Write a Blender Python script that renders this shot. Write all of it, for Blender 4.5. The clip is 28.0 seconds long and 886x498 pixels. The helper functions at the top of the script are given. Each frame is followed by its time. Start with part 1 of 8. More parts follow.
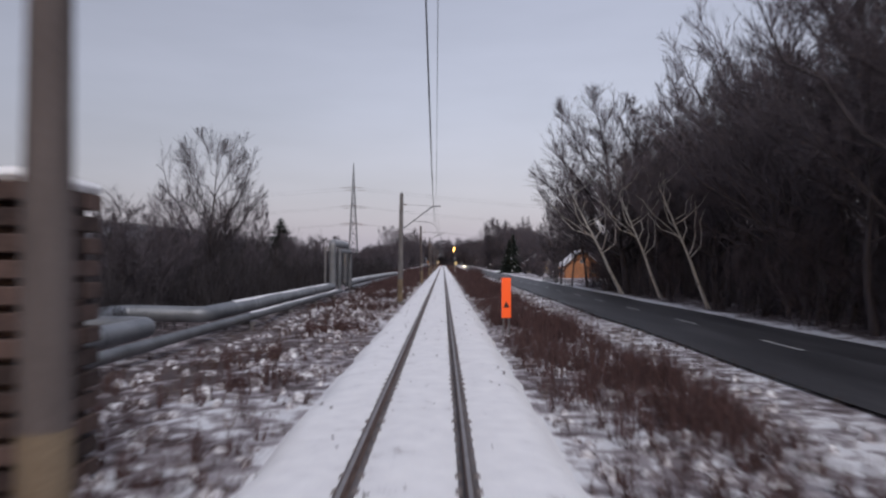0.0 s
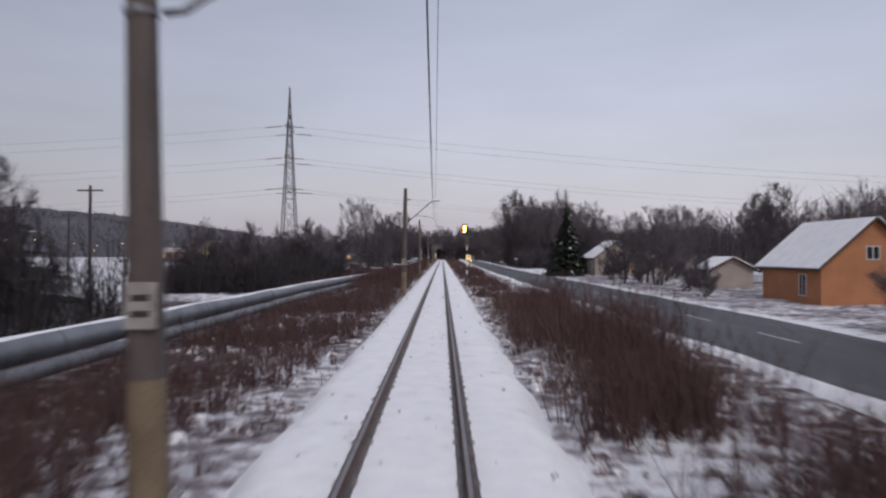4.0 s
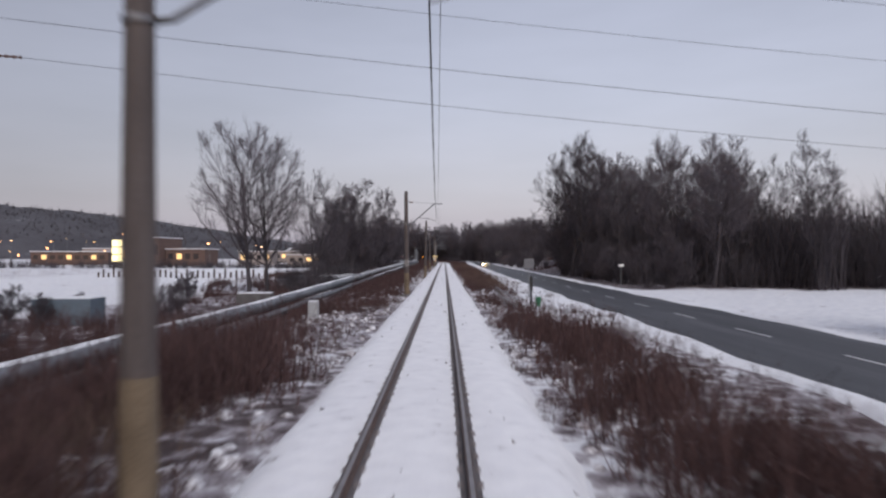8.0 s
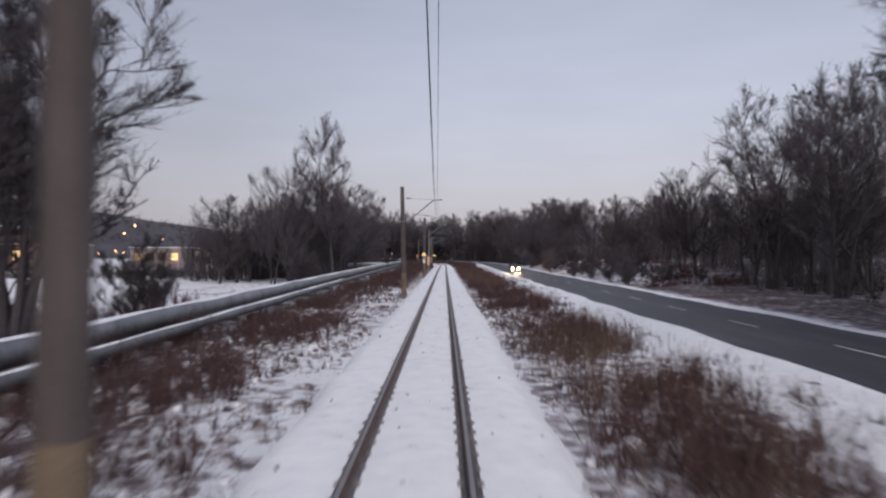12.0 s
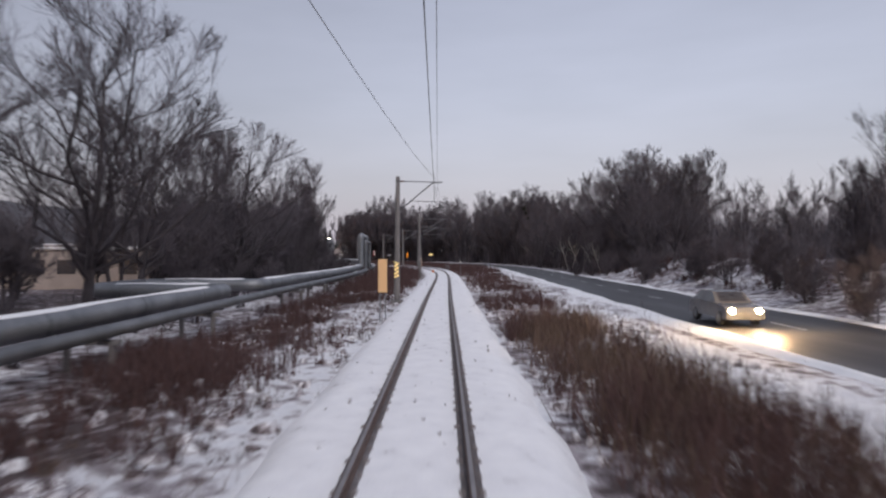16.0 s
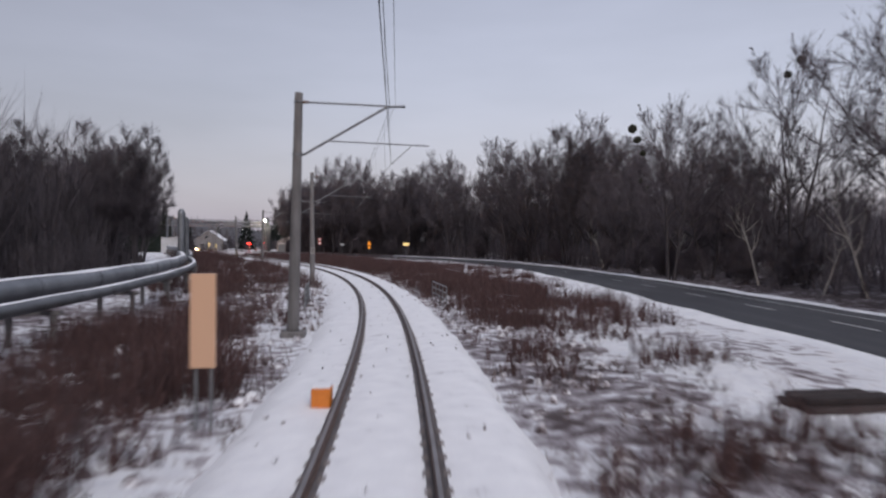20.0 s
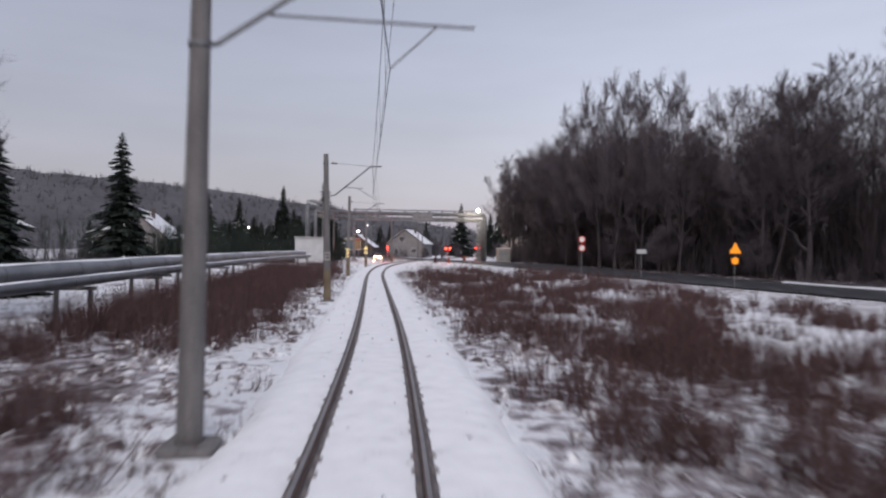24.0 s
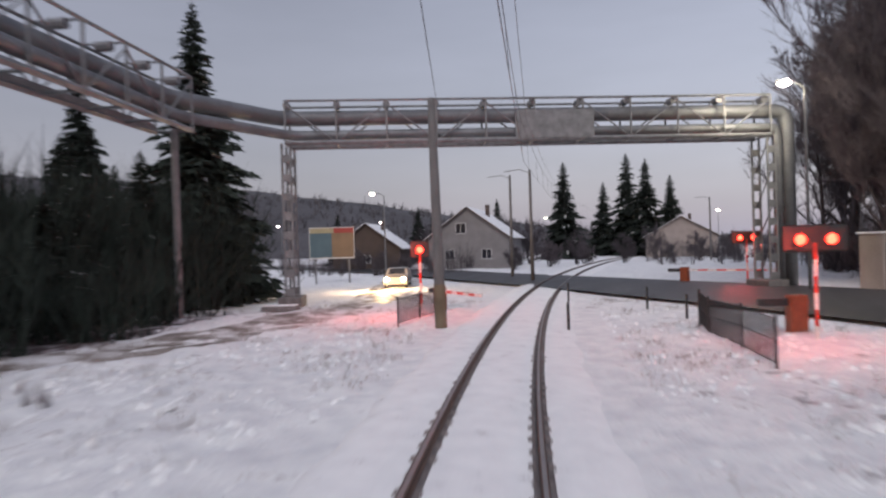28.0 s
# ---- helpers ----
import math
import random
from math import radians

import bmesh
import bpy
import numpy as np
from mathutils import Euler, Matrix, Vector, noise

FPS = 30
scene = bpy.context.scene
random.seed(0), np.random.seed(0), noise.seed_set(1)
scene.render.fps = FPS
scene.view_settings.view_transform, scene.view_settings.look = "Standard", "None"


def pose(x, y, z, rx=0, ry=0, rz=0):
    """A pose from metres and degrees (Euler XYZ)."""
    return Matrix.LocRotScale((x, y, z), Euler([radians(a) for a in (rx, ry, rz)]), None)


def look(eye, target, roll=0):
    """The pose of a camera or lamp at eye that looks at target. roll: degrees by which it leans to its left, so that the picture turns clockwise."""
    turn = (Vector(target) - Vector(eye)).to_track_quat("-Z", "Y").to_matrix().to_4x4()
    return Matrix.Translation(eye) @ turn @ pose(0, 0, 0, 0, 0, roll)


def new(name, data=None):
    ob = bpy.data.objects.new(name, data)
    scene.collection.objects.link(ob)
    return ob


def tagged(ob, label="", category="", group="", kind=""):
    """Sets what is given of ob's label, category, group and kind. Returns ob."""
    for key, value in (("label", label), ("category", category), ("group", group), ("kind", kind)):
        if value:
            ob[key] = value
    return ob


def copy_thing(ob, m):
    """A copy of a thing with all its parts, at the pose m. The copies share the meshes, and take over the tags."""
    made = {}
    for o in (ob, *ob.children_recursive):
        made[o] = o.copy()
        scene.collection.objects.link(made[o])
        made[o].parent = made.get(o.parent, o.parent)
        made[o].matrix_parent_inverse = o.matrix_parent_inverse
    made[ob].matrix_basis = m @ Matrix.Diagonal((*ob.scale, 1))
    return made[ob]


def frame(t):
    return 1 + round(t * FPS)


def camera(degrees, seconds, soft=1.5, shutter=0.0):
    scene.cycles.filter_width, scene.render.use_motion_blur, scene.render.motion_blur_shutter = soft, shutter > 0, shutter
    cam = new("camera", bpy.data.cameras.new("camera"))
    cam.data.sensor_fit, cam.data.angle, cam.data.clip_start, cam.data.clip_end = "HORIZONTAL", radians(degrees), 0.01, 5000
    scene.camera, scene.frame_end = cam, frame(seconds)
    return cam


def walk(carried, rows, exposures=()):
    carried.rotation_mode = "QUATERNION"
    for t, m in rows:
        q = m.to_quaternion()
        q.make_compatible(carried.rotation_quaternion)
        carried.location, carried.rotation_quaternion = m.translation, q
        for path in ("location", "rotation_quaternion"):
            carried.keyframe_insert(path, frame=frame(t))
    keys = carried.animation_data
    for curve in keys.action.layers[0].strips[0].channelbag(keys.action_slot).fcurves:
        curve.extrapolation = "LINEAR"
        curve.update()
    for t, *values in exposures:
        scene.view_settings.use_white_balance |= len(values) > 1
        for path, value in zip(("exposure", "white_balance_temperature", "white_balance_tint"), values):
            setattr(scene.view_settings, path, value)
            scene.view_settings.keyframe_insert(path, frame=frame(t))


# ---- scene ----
from math import cos, pi, sin

# ---- camera and its walk ----
cam = camera(66.75, 28.0, soft=2.3, shutter=0.3)
# seconds, x, y, z, heading (left of +y), tilt up, lean to the left
ROWS = [
    (0.0, 0.43, 0.00, 2.64, 0.01, 1.10, 0.09),
    (0.5, 0.43, 11.43, 2.64, -0.03, 0.91, 0.10),
    (1.0, 0.43, 22.90, 2.64, -0.04, 0.80, 0.12),
    (1.5, 0.43, 34.39, 2.64, -0.04, 0.79, 0.15),
    (2.0, 0.43, 45.92, 2.64, -0.04, 0.68, 0.12),
    (2.5, 0.43, 57.49, 2.64, -0.04, 0.56, 0.09),
    (3.0, 0.43, 69.08, 2.64, -0.05, 0.53, 0.08),
    (3.5, 0.43, 80.71, 2.64, -0.06, 0.52, 0.08),
    (4.0, 0.43, 92.37, 2.64, -0.07, 0.52, 0.08),
    (4.5, 0.43, 104.05, 2.64, 0.04, 0.64, 0.07),
    (5.0, 0.43, 115.76, 2.64, 0.14, 0.74, 0.07),
    (5.5, 0.43, 127.51, 2.64, 0.12, 0.72, 0.07),
    (6.0, 0.43, 139.27, 2.64, 0.09, 0.68, 0.07),
    (6.5, 0.43, 151.07, 2.64, 0.07, 0.66, 0.07),
    (7.0, 0.43, 162.90, 2.64, 0.15, 0.66, 0.06),
    (7.5, 0.43, 174.74, 2.64, 0.15, 0.66, 0.06),
    (8.0, 0.43, 186.58, 2.64, 0.12, 0.64, 0.06),
    (8.5, 0.43, 198.43, 2.64, 0.09, 0.62, 0.05),
    (9.0, 0.43, 210.29, 2.64, 0.03, 0.54, 0.05),
    (9.5, 0.43, 222.15, 2.64, 0.02, 0.52, 0.05),
    (10.0, 0.43, 234.01, 2.64, 0.01, 0.52, 0.05),
    (10.5, 0.43, 245.88, 2.64, 0.07, 0.52, 0.04),
    (11.0, 0.43, 257.74, 2.64, 0.16, 0.53, 0.03),
    (11.5, 0.43, 269.57, 2.64, 0.17, 0.56, 0.01),
    (12.0, 0.43, 281.37, 2.64, 0.12, 0.55, 0.02),
    (12.5, 0.43, 293.15, 2.64, 0.09, 0.54, 0.03),
    (13.0, 0.43, 304.89, 2.64, 0.08, 0.53, 0.03),
    (13.5, 0.43, 316.61, 2.64, 0.20, 0.52, 0.02),
    (14.0, 0.43, 328.31, 2.64, 0.31, 0.50, 0.01),
    (14.5, 0.43, 340.00, 2.64, 0.30, 0.50, 0.01),
    (15.0, 0.43, 351.74, 2.64, 0.28, 0.49, 0.01),
    (15.5, 0.43, 363.50, 2.64, 0.26, 0.48, 0.01),
    (16.0, 0.43, 375.31, 2.64, 0.16, 0.48, 0.00),
    (16.5, 0.43, 387.15, 2.64, 0.04, 0.48, 0.01),
    (17.0, 0.43, 399.03, 2.64, -0.00, 0.45, 0.01),
    (17.5, 0.44, 410.94, 2.64, 0.04, 0.37, 0.01),
    (18.0, 0.47, 422.91, 2.63, -0.04, 0.06, 0.03),
    (18.5, 0.52, 434.98, 2.64, -0.27, -0.16, 0.07),
    (19.0, 0.58, 447.13, 2.64, -0.83, -0.09, 0.12),
    (19.5, 0.57, 459.37, 2.64, -1.07, -0.16, 0.22),
    (20.0, 0.40, 471.71, 2.65, -1.15, -0.38, 0.38),
    (20.5, -0.05, 484.13, 2.65, -0.69, -0.44, 0.56),
    (21.0, -0.93, 496.62, 2.66, 0.52, -0.54, 0.74),
    (21.5, -2.36, 509.13, 2.66, 2.53, -0.27, 0.85),
    (22.0, -4.45, 521.58, 2.66, 5.76, -0.26, 1.09),
    (22.5, -7.21, 533.95, 2.66, 8.94, -0.31, 1.23),
    (23.0, -10.62, 546.19, 2.66, 12.16, -0.32, 1.24),
    (23.5, -14.63, 558.29, 2.65, 15.53, -0.21, 0.97),
    (24.0, -19.13, 570.26, 2.65, 18.36, -0.10, 0.63),
    (24.5, -23.98, 582.12, 2.65, 20.21, -0.11, 0.58),
    (25.0, -29.13, 593.94, 2.64, 22.21, -0.15, 0.49),
    (25.5, -34.47, 605.80, 2.64, 23.71, -0.19, 0.35),
    (26.0, -39.88, 617.74, 2.64, 23.89, -0.14, 0.17),
    (26.5, -45.29, 629.82, 2.62, 25.25, -0.04, -0.18),
    (27.0, -50.50, 642.09, 2.62, 24.45, -0.00, -0.80),
    (27.5, -55.41, 654.62, 2.61, 24.26, -0.02, -1.39),
    (28.0, -59.81, 667.44, 2.60, 22.38, -0.11, -1.77),
]
EYES = []
for t, x, y, z, yaw, tilt, lean in ROWS:
    a, b = radians(yaw), radians(tilt)
    EYES.append((t, look((x, y, z), (x - sin(a) * cos(b), y + cos(a) * cos(b), z + sin(b)), lean)))
walk(cam, EYES, [(0.0, 0.0), (22.0, 0.0), (24.5, 0.2), (26.0, 0.15), (27.0, -0.08), (28.0, -0.12)])

# ---- world, sun, exposure ----
world = bpy.data.worlds.new("world")
scene.world = world
world.use_nodes = True
wn, wl = world.node_tree.nodes, world.node_tree.links
wn.clear()
sky = wn.new("ShaderNodeTexSky")
sky.sky_type, sky.sun_disc = "NISHITA", False
sky.sun_elevation, sky.sun_rotation = radians(4), radians(200)
sky.altitude, sky.air_density, sky.dust_density = 250, 1.0, 3.0
coord = wn.new("ShaderNodeTexCoord")
split = wn.new("ShaderNodeSeparateXYZ")
wl.new(coord.outputs["Generated"], split.inputs[0])
ramp = wn.new("ShaderNodeValToRGB")  # overcast deck: paler and warmer towards the horizon
ramp.color_ramp.elements[0].position, ramp.color_ramp.elements[0].color = 0.0, (0.49, 0.465, 0.565, 1)
ramp.color_ramp.elements[1].position, ramp.color_ramp.elements[1].color = 1.0, (0.33, 0.345, 0.446, 1)
e = ramp.color_ramp.elements.new(0.22)
e.color = (0.455, 0.46, 0.578, 1)
e = ramp.color_ramp.elements.new(0.5)
e.color = (0.375, 0.39, 0.505, 1)
wl.new(split.outputs["Z"], ramp.inputs[0])
cloud = wn.new("ShaderNodeTexNoise")
cloud.inputs["Scale"].default_value, cloud.inputs["Detail"].default_value = 2.2, 5
stretch = wn.new("ShaderNodeMapping")
stretch.inputs["Scale"].default_value = (1, 1, 4.5)
wl.new(coord.outputs["Generated"], stretch.inputs[0])
wl.new(stretch.outputs[0], cloud.inputs["Vector"])
soft = wn.new("ShaderNodeMapRange")
soft.inputs["From Min"].default_value, soft.inputs["From Max"].default_value = 0.3, 0.7
soft.inputs["To Min"].default_value, soft.inputs["To Max"].default_value = 0.9, 1.07
wl.new(cloud.outputs["Fac"], soft.inputs[0])
deck = wn.new("ShaderNodeVectorMath")
deck.operation = "SCALE"
wl.new(ramp.outputs[0], deck.inputs[0])
west = wn.new("ShaderNodeMapRange")  # the cloud deck is heavier over the west
west.inputs["From Min"].default_value, west.inputs["From Max"].default_value = -0.6, 0.05
west.inputs["To Min"].default_value, west.inputs["To Max"].default_value = 0.74, 1.0
wl.new(split.outputs["X"], west.inputs[0])
thick = wn.new("ShaderNodeMath")
thick.operation = "MULTIPLY"
wl.new(soft.outputs[0], thick.inputs[0])
wl.new(west.outputs[0], thick.inputs[1])
wl.new(thick.outputs[0], deck.inputs["Scale"])
bg_a, bg_b, bg_sum, wo = wn.new("ShaderNodeBackground"), wn.new("ShaderNodeBackground"), wn.new("ShaderNodeAddShader"), wn.new("ShaderNodeOutputWorld")
bg_a.inputs["Strength"].default_value, bg_b.inputs["Strength"].default_value = 0.05, 1.0
wl.new(sky.outputs[0], bg_a.inputs[0])
wl.new(deck.outputs[0], bg_b.inputs[0])
wl.new(bg_a.outputs[0], bg_sum.inputs[0])
wl.new(bg_b.outputs[0], bg_sum.inputs[1])
wl.new(bg_sum.outputs[0], wo.inputs[0])
sun = new("sun", bpy.data.lights.new("sun", "SUN"))
sun.data.energy, sun.data.angle, sun.data.color = 1.4, radians(30), (1.0, 0.95, 0.93)
sun.matrix_world = look((0, 0, 100), (-14, 38, 62))


# ---- materials ----
def mat(name, rough=0.8, metal=0.0):
    m = bpy.data.materials.new(name)
    m.use_nodes = True
    b = m.node_tree.nodes["Principled BSDF"]
    b.inputs["Roughness"].default_value, b.inputs["Metallic"].default_value = rough, metal
    return m, m.node_tree.nodes, m.node_tree.links, b


def noisy(name, stops, scale=3.0, fine=40.0, rough=0.8, metal=0.0, bump=0.3, dist=0.02, per_object=0.0, size=(1, 1, 1)):
    """A surface whose colour runs along stops by a coarse and a fine noise in metres, with fine relief."""
    m, n, l, b = mat(name, rough, metal)
    co, mp = n.new("ShaderNodeTexCoord"), n.new("ShaderNodeMapping")
    mp.inputs["Scale"].default_value = size
    l.new(co.outputs["Object"], mp.inputs[0])
    a, c, mix, r = n.new("ShaderNodeTexNoise"), n.new("ShaderNodeTexNoise"), n.new("ShaderNodeMath"), n.new("ShaderNodeValToRGB")
    a.inputs["Scale"].default_value, a.inputs["Detail"].default_value = scale, 5
    c.inputs["Scale"].default_value, c.inputs["Detail"].default_value = fine, 3
    l.new(mp.outputs[0], a.inputs["Vector"])
    l.new(mp.outputs[0], c.inputs["Vector"])
    mix.operation = "MULTIPLY_ADD"
    mix.inputs[1].default_value = 0.35
    l.new(c.outputs["Fac"], mix.inputs[0])
    half = n.new("ShaderNodeMath")
    half.operation = "MULTIPLY_ADD"
    half.inputs[1].default_value, half.inputs[2].default_value = 0.65, 0.0
    l.new(a.outputs["Fac"], half.inputs[0])
    l.new(half.outputs[0], mix.inputs[2])
    last = mix
    if per_object:
        info, add = n.new("ShaderNodeObjectInfo"), n.new("ShaderNodeMath")
        add.operation = "MULTIPLY_ADD"
        add.inputs[1].default_value = per_object
        l.new(info.outputs["Random"], add.inputs[0])
        l.new(mix.outputs[0], add.inputs[2])
        sub = n.new("ShaderNodeMath")
        sub.operation = "SUBTRACT"
        sub.inputs[1].default_value = per_object / 2
        l.new(add.outputs[0], sub.inputs[0])
        last = sub
    els = r.color_ramp.elements
    while len(els) < len(stops):
        els.new(0.5)
    for k, (pos, col) in enumerate(stops):
        els[k].position, els[k].color = pos, (*col, 1)
    l.new(last.outputs[0], r.inputs[0])
    l.new(r.outputs[0], b.inputs["Base Color"])
    if bump:
        bp = n.new("ShaderNodeBump")
        bp.inputs["Strength"].default_value, bp.inputs["Distance"].default_value = bump, dist
        l.new(mix.outputs[0], bp.inputs["Height"])
        l.new(bp.outputs[0], b.inputs["Normal"])
    return m


def glow(name, color, strength, base=(0.05, 0.05, 0.05)):
    m, n, l, b = mat(name, 0.3)
    b.inputs["Base Color"].default_value = (*base, 1)
    b.inputs["Emission Color"].default_value = (*color, 1)
    b.inputs["Emission Strength"].default_value = strength
    return m


def ground_material(name):
    """Lying snow broken by dead grass and leaf litter, more of it where the colour attribute 'weeds' is high."""
    m, n, l, b = mat(name, 0.85)
    co = n.new("ShaderNodeTexCoord")
    big, mid, small, at = n.new("ShaderNodeTexNoise"), n.new("ShaderNodeTexNoise"), n.new("ShaderNodeTexNoise"), n.new("ShaderNodeAttribute")
    at.attribute_name = "weeds"
    for t, s, d in ((big, 0.3, 5), (mid, 1.9, 7), (small, 15.0, 5)):
        t.inputs["Scale"].default_value, t.inputs["Detail"].default_value = s, d
        l.new(co.outputs["Object"], t.inputs["Vector"])
    def math_node(op, x, y):
        q = n.new("ShaderNodeMath")
        q.operation = op
        for k, v in enumerate((x, y)):
            if isinstance(v, float):
                q.inputs[k].default_value = v
            else:
                l.new(v, q.inputs[k])
        return q.outputs[0]
    h = math_node("ADD", math_node("MULTIPLY", big.outputs["Fac"], 0.6), math_node("MULTIPLY", mid.outputs["Fac"], 1.1))
    h = math_node("ADD", h, math_node("MULTIPLY", small.outputs["Fac"], 0.5))
    h = math_node("ADD", h, math_node("MULTIPLY", at.outputs["Fac"], 0.66))
    r = n.new("ShaderNodeMapRange")
    r.inputs["From Min"].default_value, r.inputs["From Max"].default_value = 1.36, 1.7
    l.new(h, r.inputs[0])
    earth = n.new("ShaderNodeValToRGB")
    els = earth.color_ramp.elements
    els[0].position, els[0].color = 0.3, (0.035, 0.025, 0.027, 1)
    els[1].position, els[1].color = 0.7, (0.11, 0.079, 0.08, 1)
    l.new(small.outputs["Fac"], earth.inputs[0])
    snow = n.new("ShaderNodeValToRGB")
    els = snow.color_ramp.elements
    els[0].position, els[0].color = 0.3, (0.72, 0.725, 0.765, 1)
    els[1].position, els[1].color = 0.65, (0.9, 0.9, 0.915, 1)
    l.new(mid.outputs["Fac"], snow.inputs[0])
    thin = n.new("ShaderNodeValToRGB")  # matted grass that shows through a thin dusting
    els = thin.color_ramp.elements
    els[0].position, els[0].color = 0.38, (0.13, 0.102, 0.112, 1)
    els[1].position, els[1].color = 0.62, (0.5, 0.465, 0.495, 1)
    l.new(small.outputs["Fac"], thin.inputs[0])
    last = snow.outputs[0]
    for lo, hi, over in ((0.05, 0.36, thin), (0.62, 1.0, earth)):
        q = n.new("ShaderNodeMapRange")
        q.inputs["From Min"].default_value, q.inputs["From Max"].default_value = lo, hi
        l.new(r.outputs[0], q.inputs[0])
        mx = n.new("ShaderNodeMix")
        mx.data_type = "RGBA"
        l.new(q.outputs[0], mx.inputs["Factor"])
        l.new(last, mx.inputs["A"])
        l.new(over.outputs[0], mx.inputs["B"])
        last = mx.outputs["Result"]
    l.new(last, b.inputs["Base Color"])
    bp = n.new("ShaderNodeBump")
    bp.inputs["Strength"].default_value, bp.inputs["Distance"].default_value = 0.85, 0.17
    l.new(math_node("ADD", mid.outputs["Fac"], math_node("MULTIPLY", small.outputs["Fac"], 0.4)), bp.inputs["Height"])
    l.new(bp.outputs[0], b.inputs["Normal"])
    return m


M_GROUND = ground_material("snowy_ground")
M_SNOW = noisy("snow", [(0.3, (0.75, 0.755, 0.79)), (0.65, (0.9, 0.9, 0.915))], 1.3, 22, 0.8, bump=0.5, dist=0.05)
M_BED = noisy("snow_on_ballast", [(0.3, (0.4, 0.37, 0.375)), (0.375, (0.82, 0.815, 0.84)), (0.65, (0.92, 0.915, 0.93))], 2.4, 26, 0.8, bump=0.6, dist=0.04)
M_RAIL = noisy("rusty_rail", [(0.3, (0.07, 0.045, 0.04)), (0.7, (0.17, 0.11, 0.09))], 3, 60, 0.6, 0.3)
M_RAILTOP = noisy("worn_rail_head", [(0.3, (0.22, 0.2, 0.2)), (0.7, (0.34, 0.32, 0.32))], 3, 60, 0.5, 0.7, bump=0.05)
M_SLEEPER = noisy("concrete_sleeper", [(0.3, (0.14, 0.115, 0.11)), (0.7, (0.26, 0.225, 0.22))], 6, 50, 0.9)
M_ASPHALT = noisy("asphalt", [(0.3, (0.014, 0.0135, 0.0155)), (0.52, (0.036, 0.035, 0.039)), (0.66, (0.075, 0.073, 0.079))], 0.9, 45, 0.55, bump=0.2, dist=0.012, size=(1, 0.12, 1))
M_LINE = noisy("worn_road_paint", [(0.35, (0.2, 0.2, 0.21)), (0.5, (0.6, 0.6, 0.6))], 8, 60, 0.7)
M_CONCRETE = noisy("pole_concrete", [(0.25, (0.09, 0.083, 0.083)), (0.7, (0.215, 0.203, 0.203))], 1.6, 25, 0.9, size=(3, 3, 0.6), per_object=0.2)
M_STEEL = noisy("grey_steel", [(0.3, (0.13, 0.13, 0.14)), (0.7, (0.25, 0.25, 0.265))], 4, 40, 0.5, 0.5)
M_WIRE = noisy("wire", [(0.3, (0.05, 0.05, 0.055)), (0.7, (0.09, 0.09, 0.1))], 4, 40, 0.6, 0.3, bump=0)
M_PIPE = noisy("pipe_cladding", [(0.3, (0.15, 0.16, 0.175)), (0.7, (0.33, 0.34, 0.36))], 0.8, 14, 0.5, 0.6, size=(1, 1, 1))

# ---- alignment: a straight, a left bend and a right bend; s runs along the track, u to its right ----
BENDS = (-0.14, -0.13, -0.22, 0.47, 1.22, 2.46, 3.54, 4.38, 4.11, 4.12, 3.10, 1.94, 1.67, 0.03, -0.03, -1.85, -2.10, -4.21, -3.71, -3.26, -2.82, -2.38, -1.94)
STEP, S0, S1 = 2.0, -120.0, 900.0
_s = np.arange(S0, S1 + 0.1, STEP)
_k = np.interp(_s, 400 + 16.0 * np.arange(len(BENDS)), np.array(BENDS) / 1000, left=0, right=BENDS[-1] / 1000)
_th = np.concatenate([[0], np.cumsum((_k[1:] + _k[:-1]) / 2 * STEP)])
_x = np.concatenate([[0], np.cumsum(-np.sin((_th[1:] + _th[:-1]) / 2) * STEP)])
_y = S0 + np.concatenate([[0], np.cumsum(np.cos((_th[1:] + _th[:-1]) / 2) * STEP)])
CANT = 16.0


def heading(s):
    return float(np.interp(s, _s, _th))


def bend(s):
    return float(np.interp(s, _s, _k))


def lay(s, u, z=0.0):
    """World place of a point u to the right of the track's middle."""
    h = heading(s)
    return Vector((float(np.interp(s, _s, _x)) + u * cos(h), float(np.interp(s, _s, _y)) + u * sin(h), z))


def lay_pose(s, u, z=0.0, turn=0.0):
    """A pose there, its y axis along the track."""
    return Matrix.Translation(lay(s, u, z)) @ Matrix.Rotation(heading(s) + radians(turn), 4, "Z")


def to_su(x, y):
    """Arrays of s and u for arrays of world x and y."""
    d = (x[:, None] - _x[None, ::4]) ** 2 + (y[:, None] - _y[None, ::4]) ** 2
    i = d.argmin(1) * 4
    dx, dy, h = x - _x[i], y - _y[i], _th[i]
    return _s[i] - np.sin(h) * dx + np.cos(h) * dy, np.cos(h) * dx + np.sin(h) * dy


# ---- mesh helpers ----
def link(name, verts, faces, material, parent=None, label="", smooth=False):
    me = bpy.data.meshes.new(name)
    me.from_pydata([tuple(v) for v in verts], [], faces)
    me.materials.append(material)
    if smooth:
        me.polygons.foreach_set("use_smooth", [True] * len(me.polygons))
    ob = new(name, me)
    if parent:
        ob.parent = parent
    if label:
        ob["label"] = label
    return ob


def part(name, bm, material, parent, label="", smooth=False):
    me = bpy.data.meshes.new(name)
    bm.to_mesh(me)
    bm.free()
    me.materials.append(material)
    if smooth:
        me.polygons.foreach_set("use_smooth", [True] * len(me.polygons))
    ob = new(name, me)
    ob.parent = parent
    if label:
        ob["label"] = label
    return ob


def thing(name, label, category, m=None, group="", kind=""):
    ob = new(name)
    ob.empty_display_size = 0.2
    if m is not None:
        ob.matrix_world = m
    return tagged(ob, label, category, group, kind)


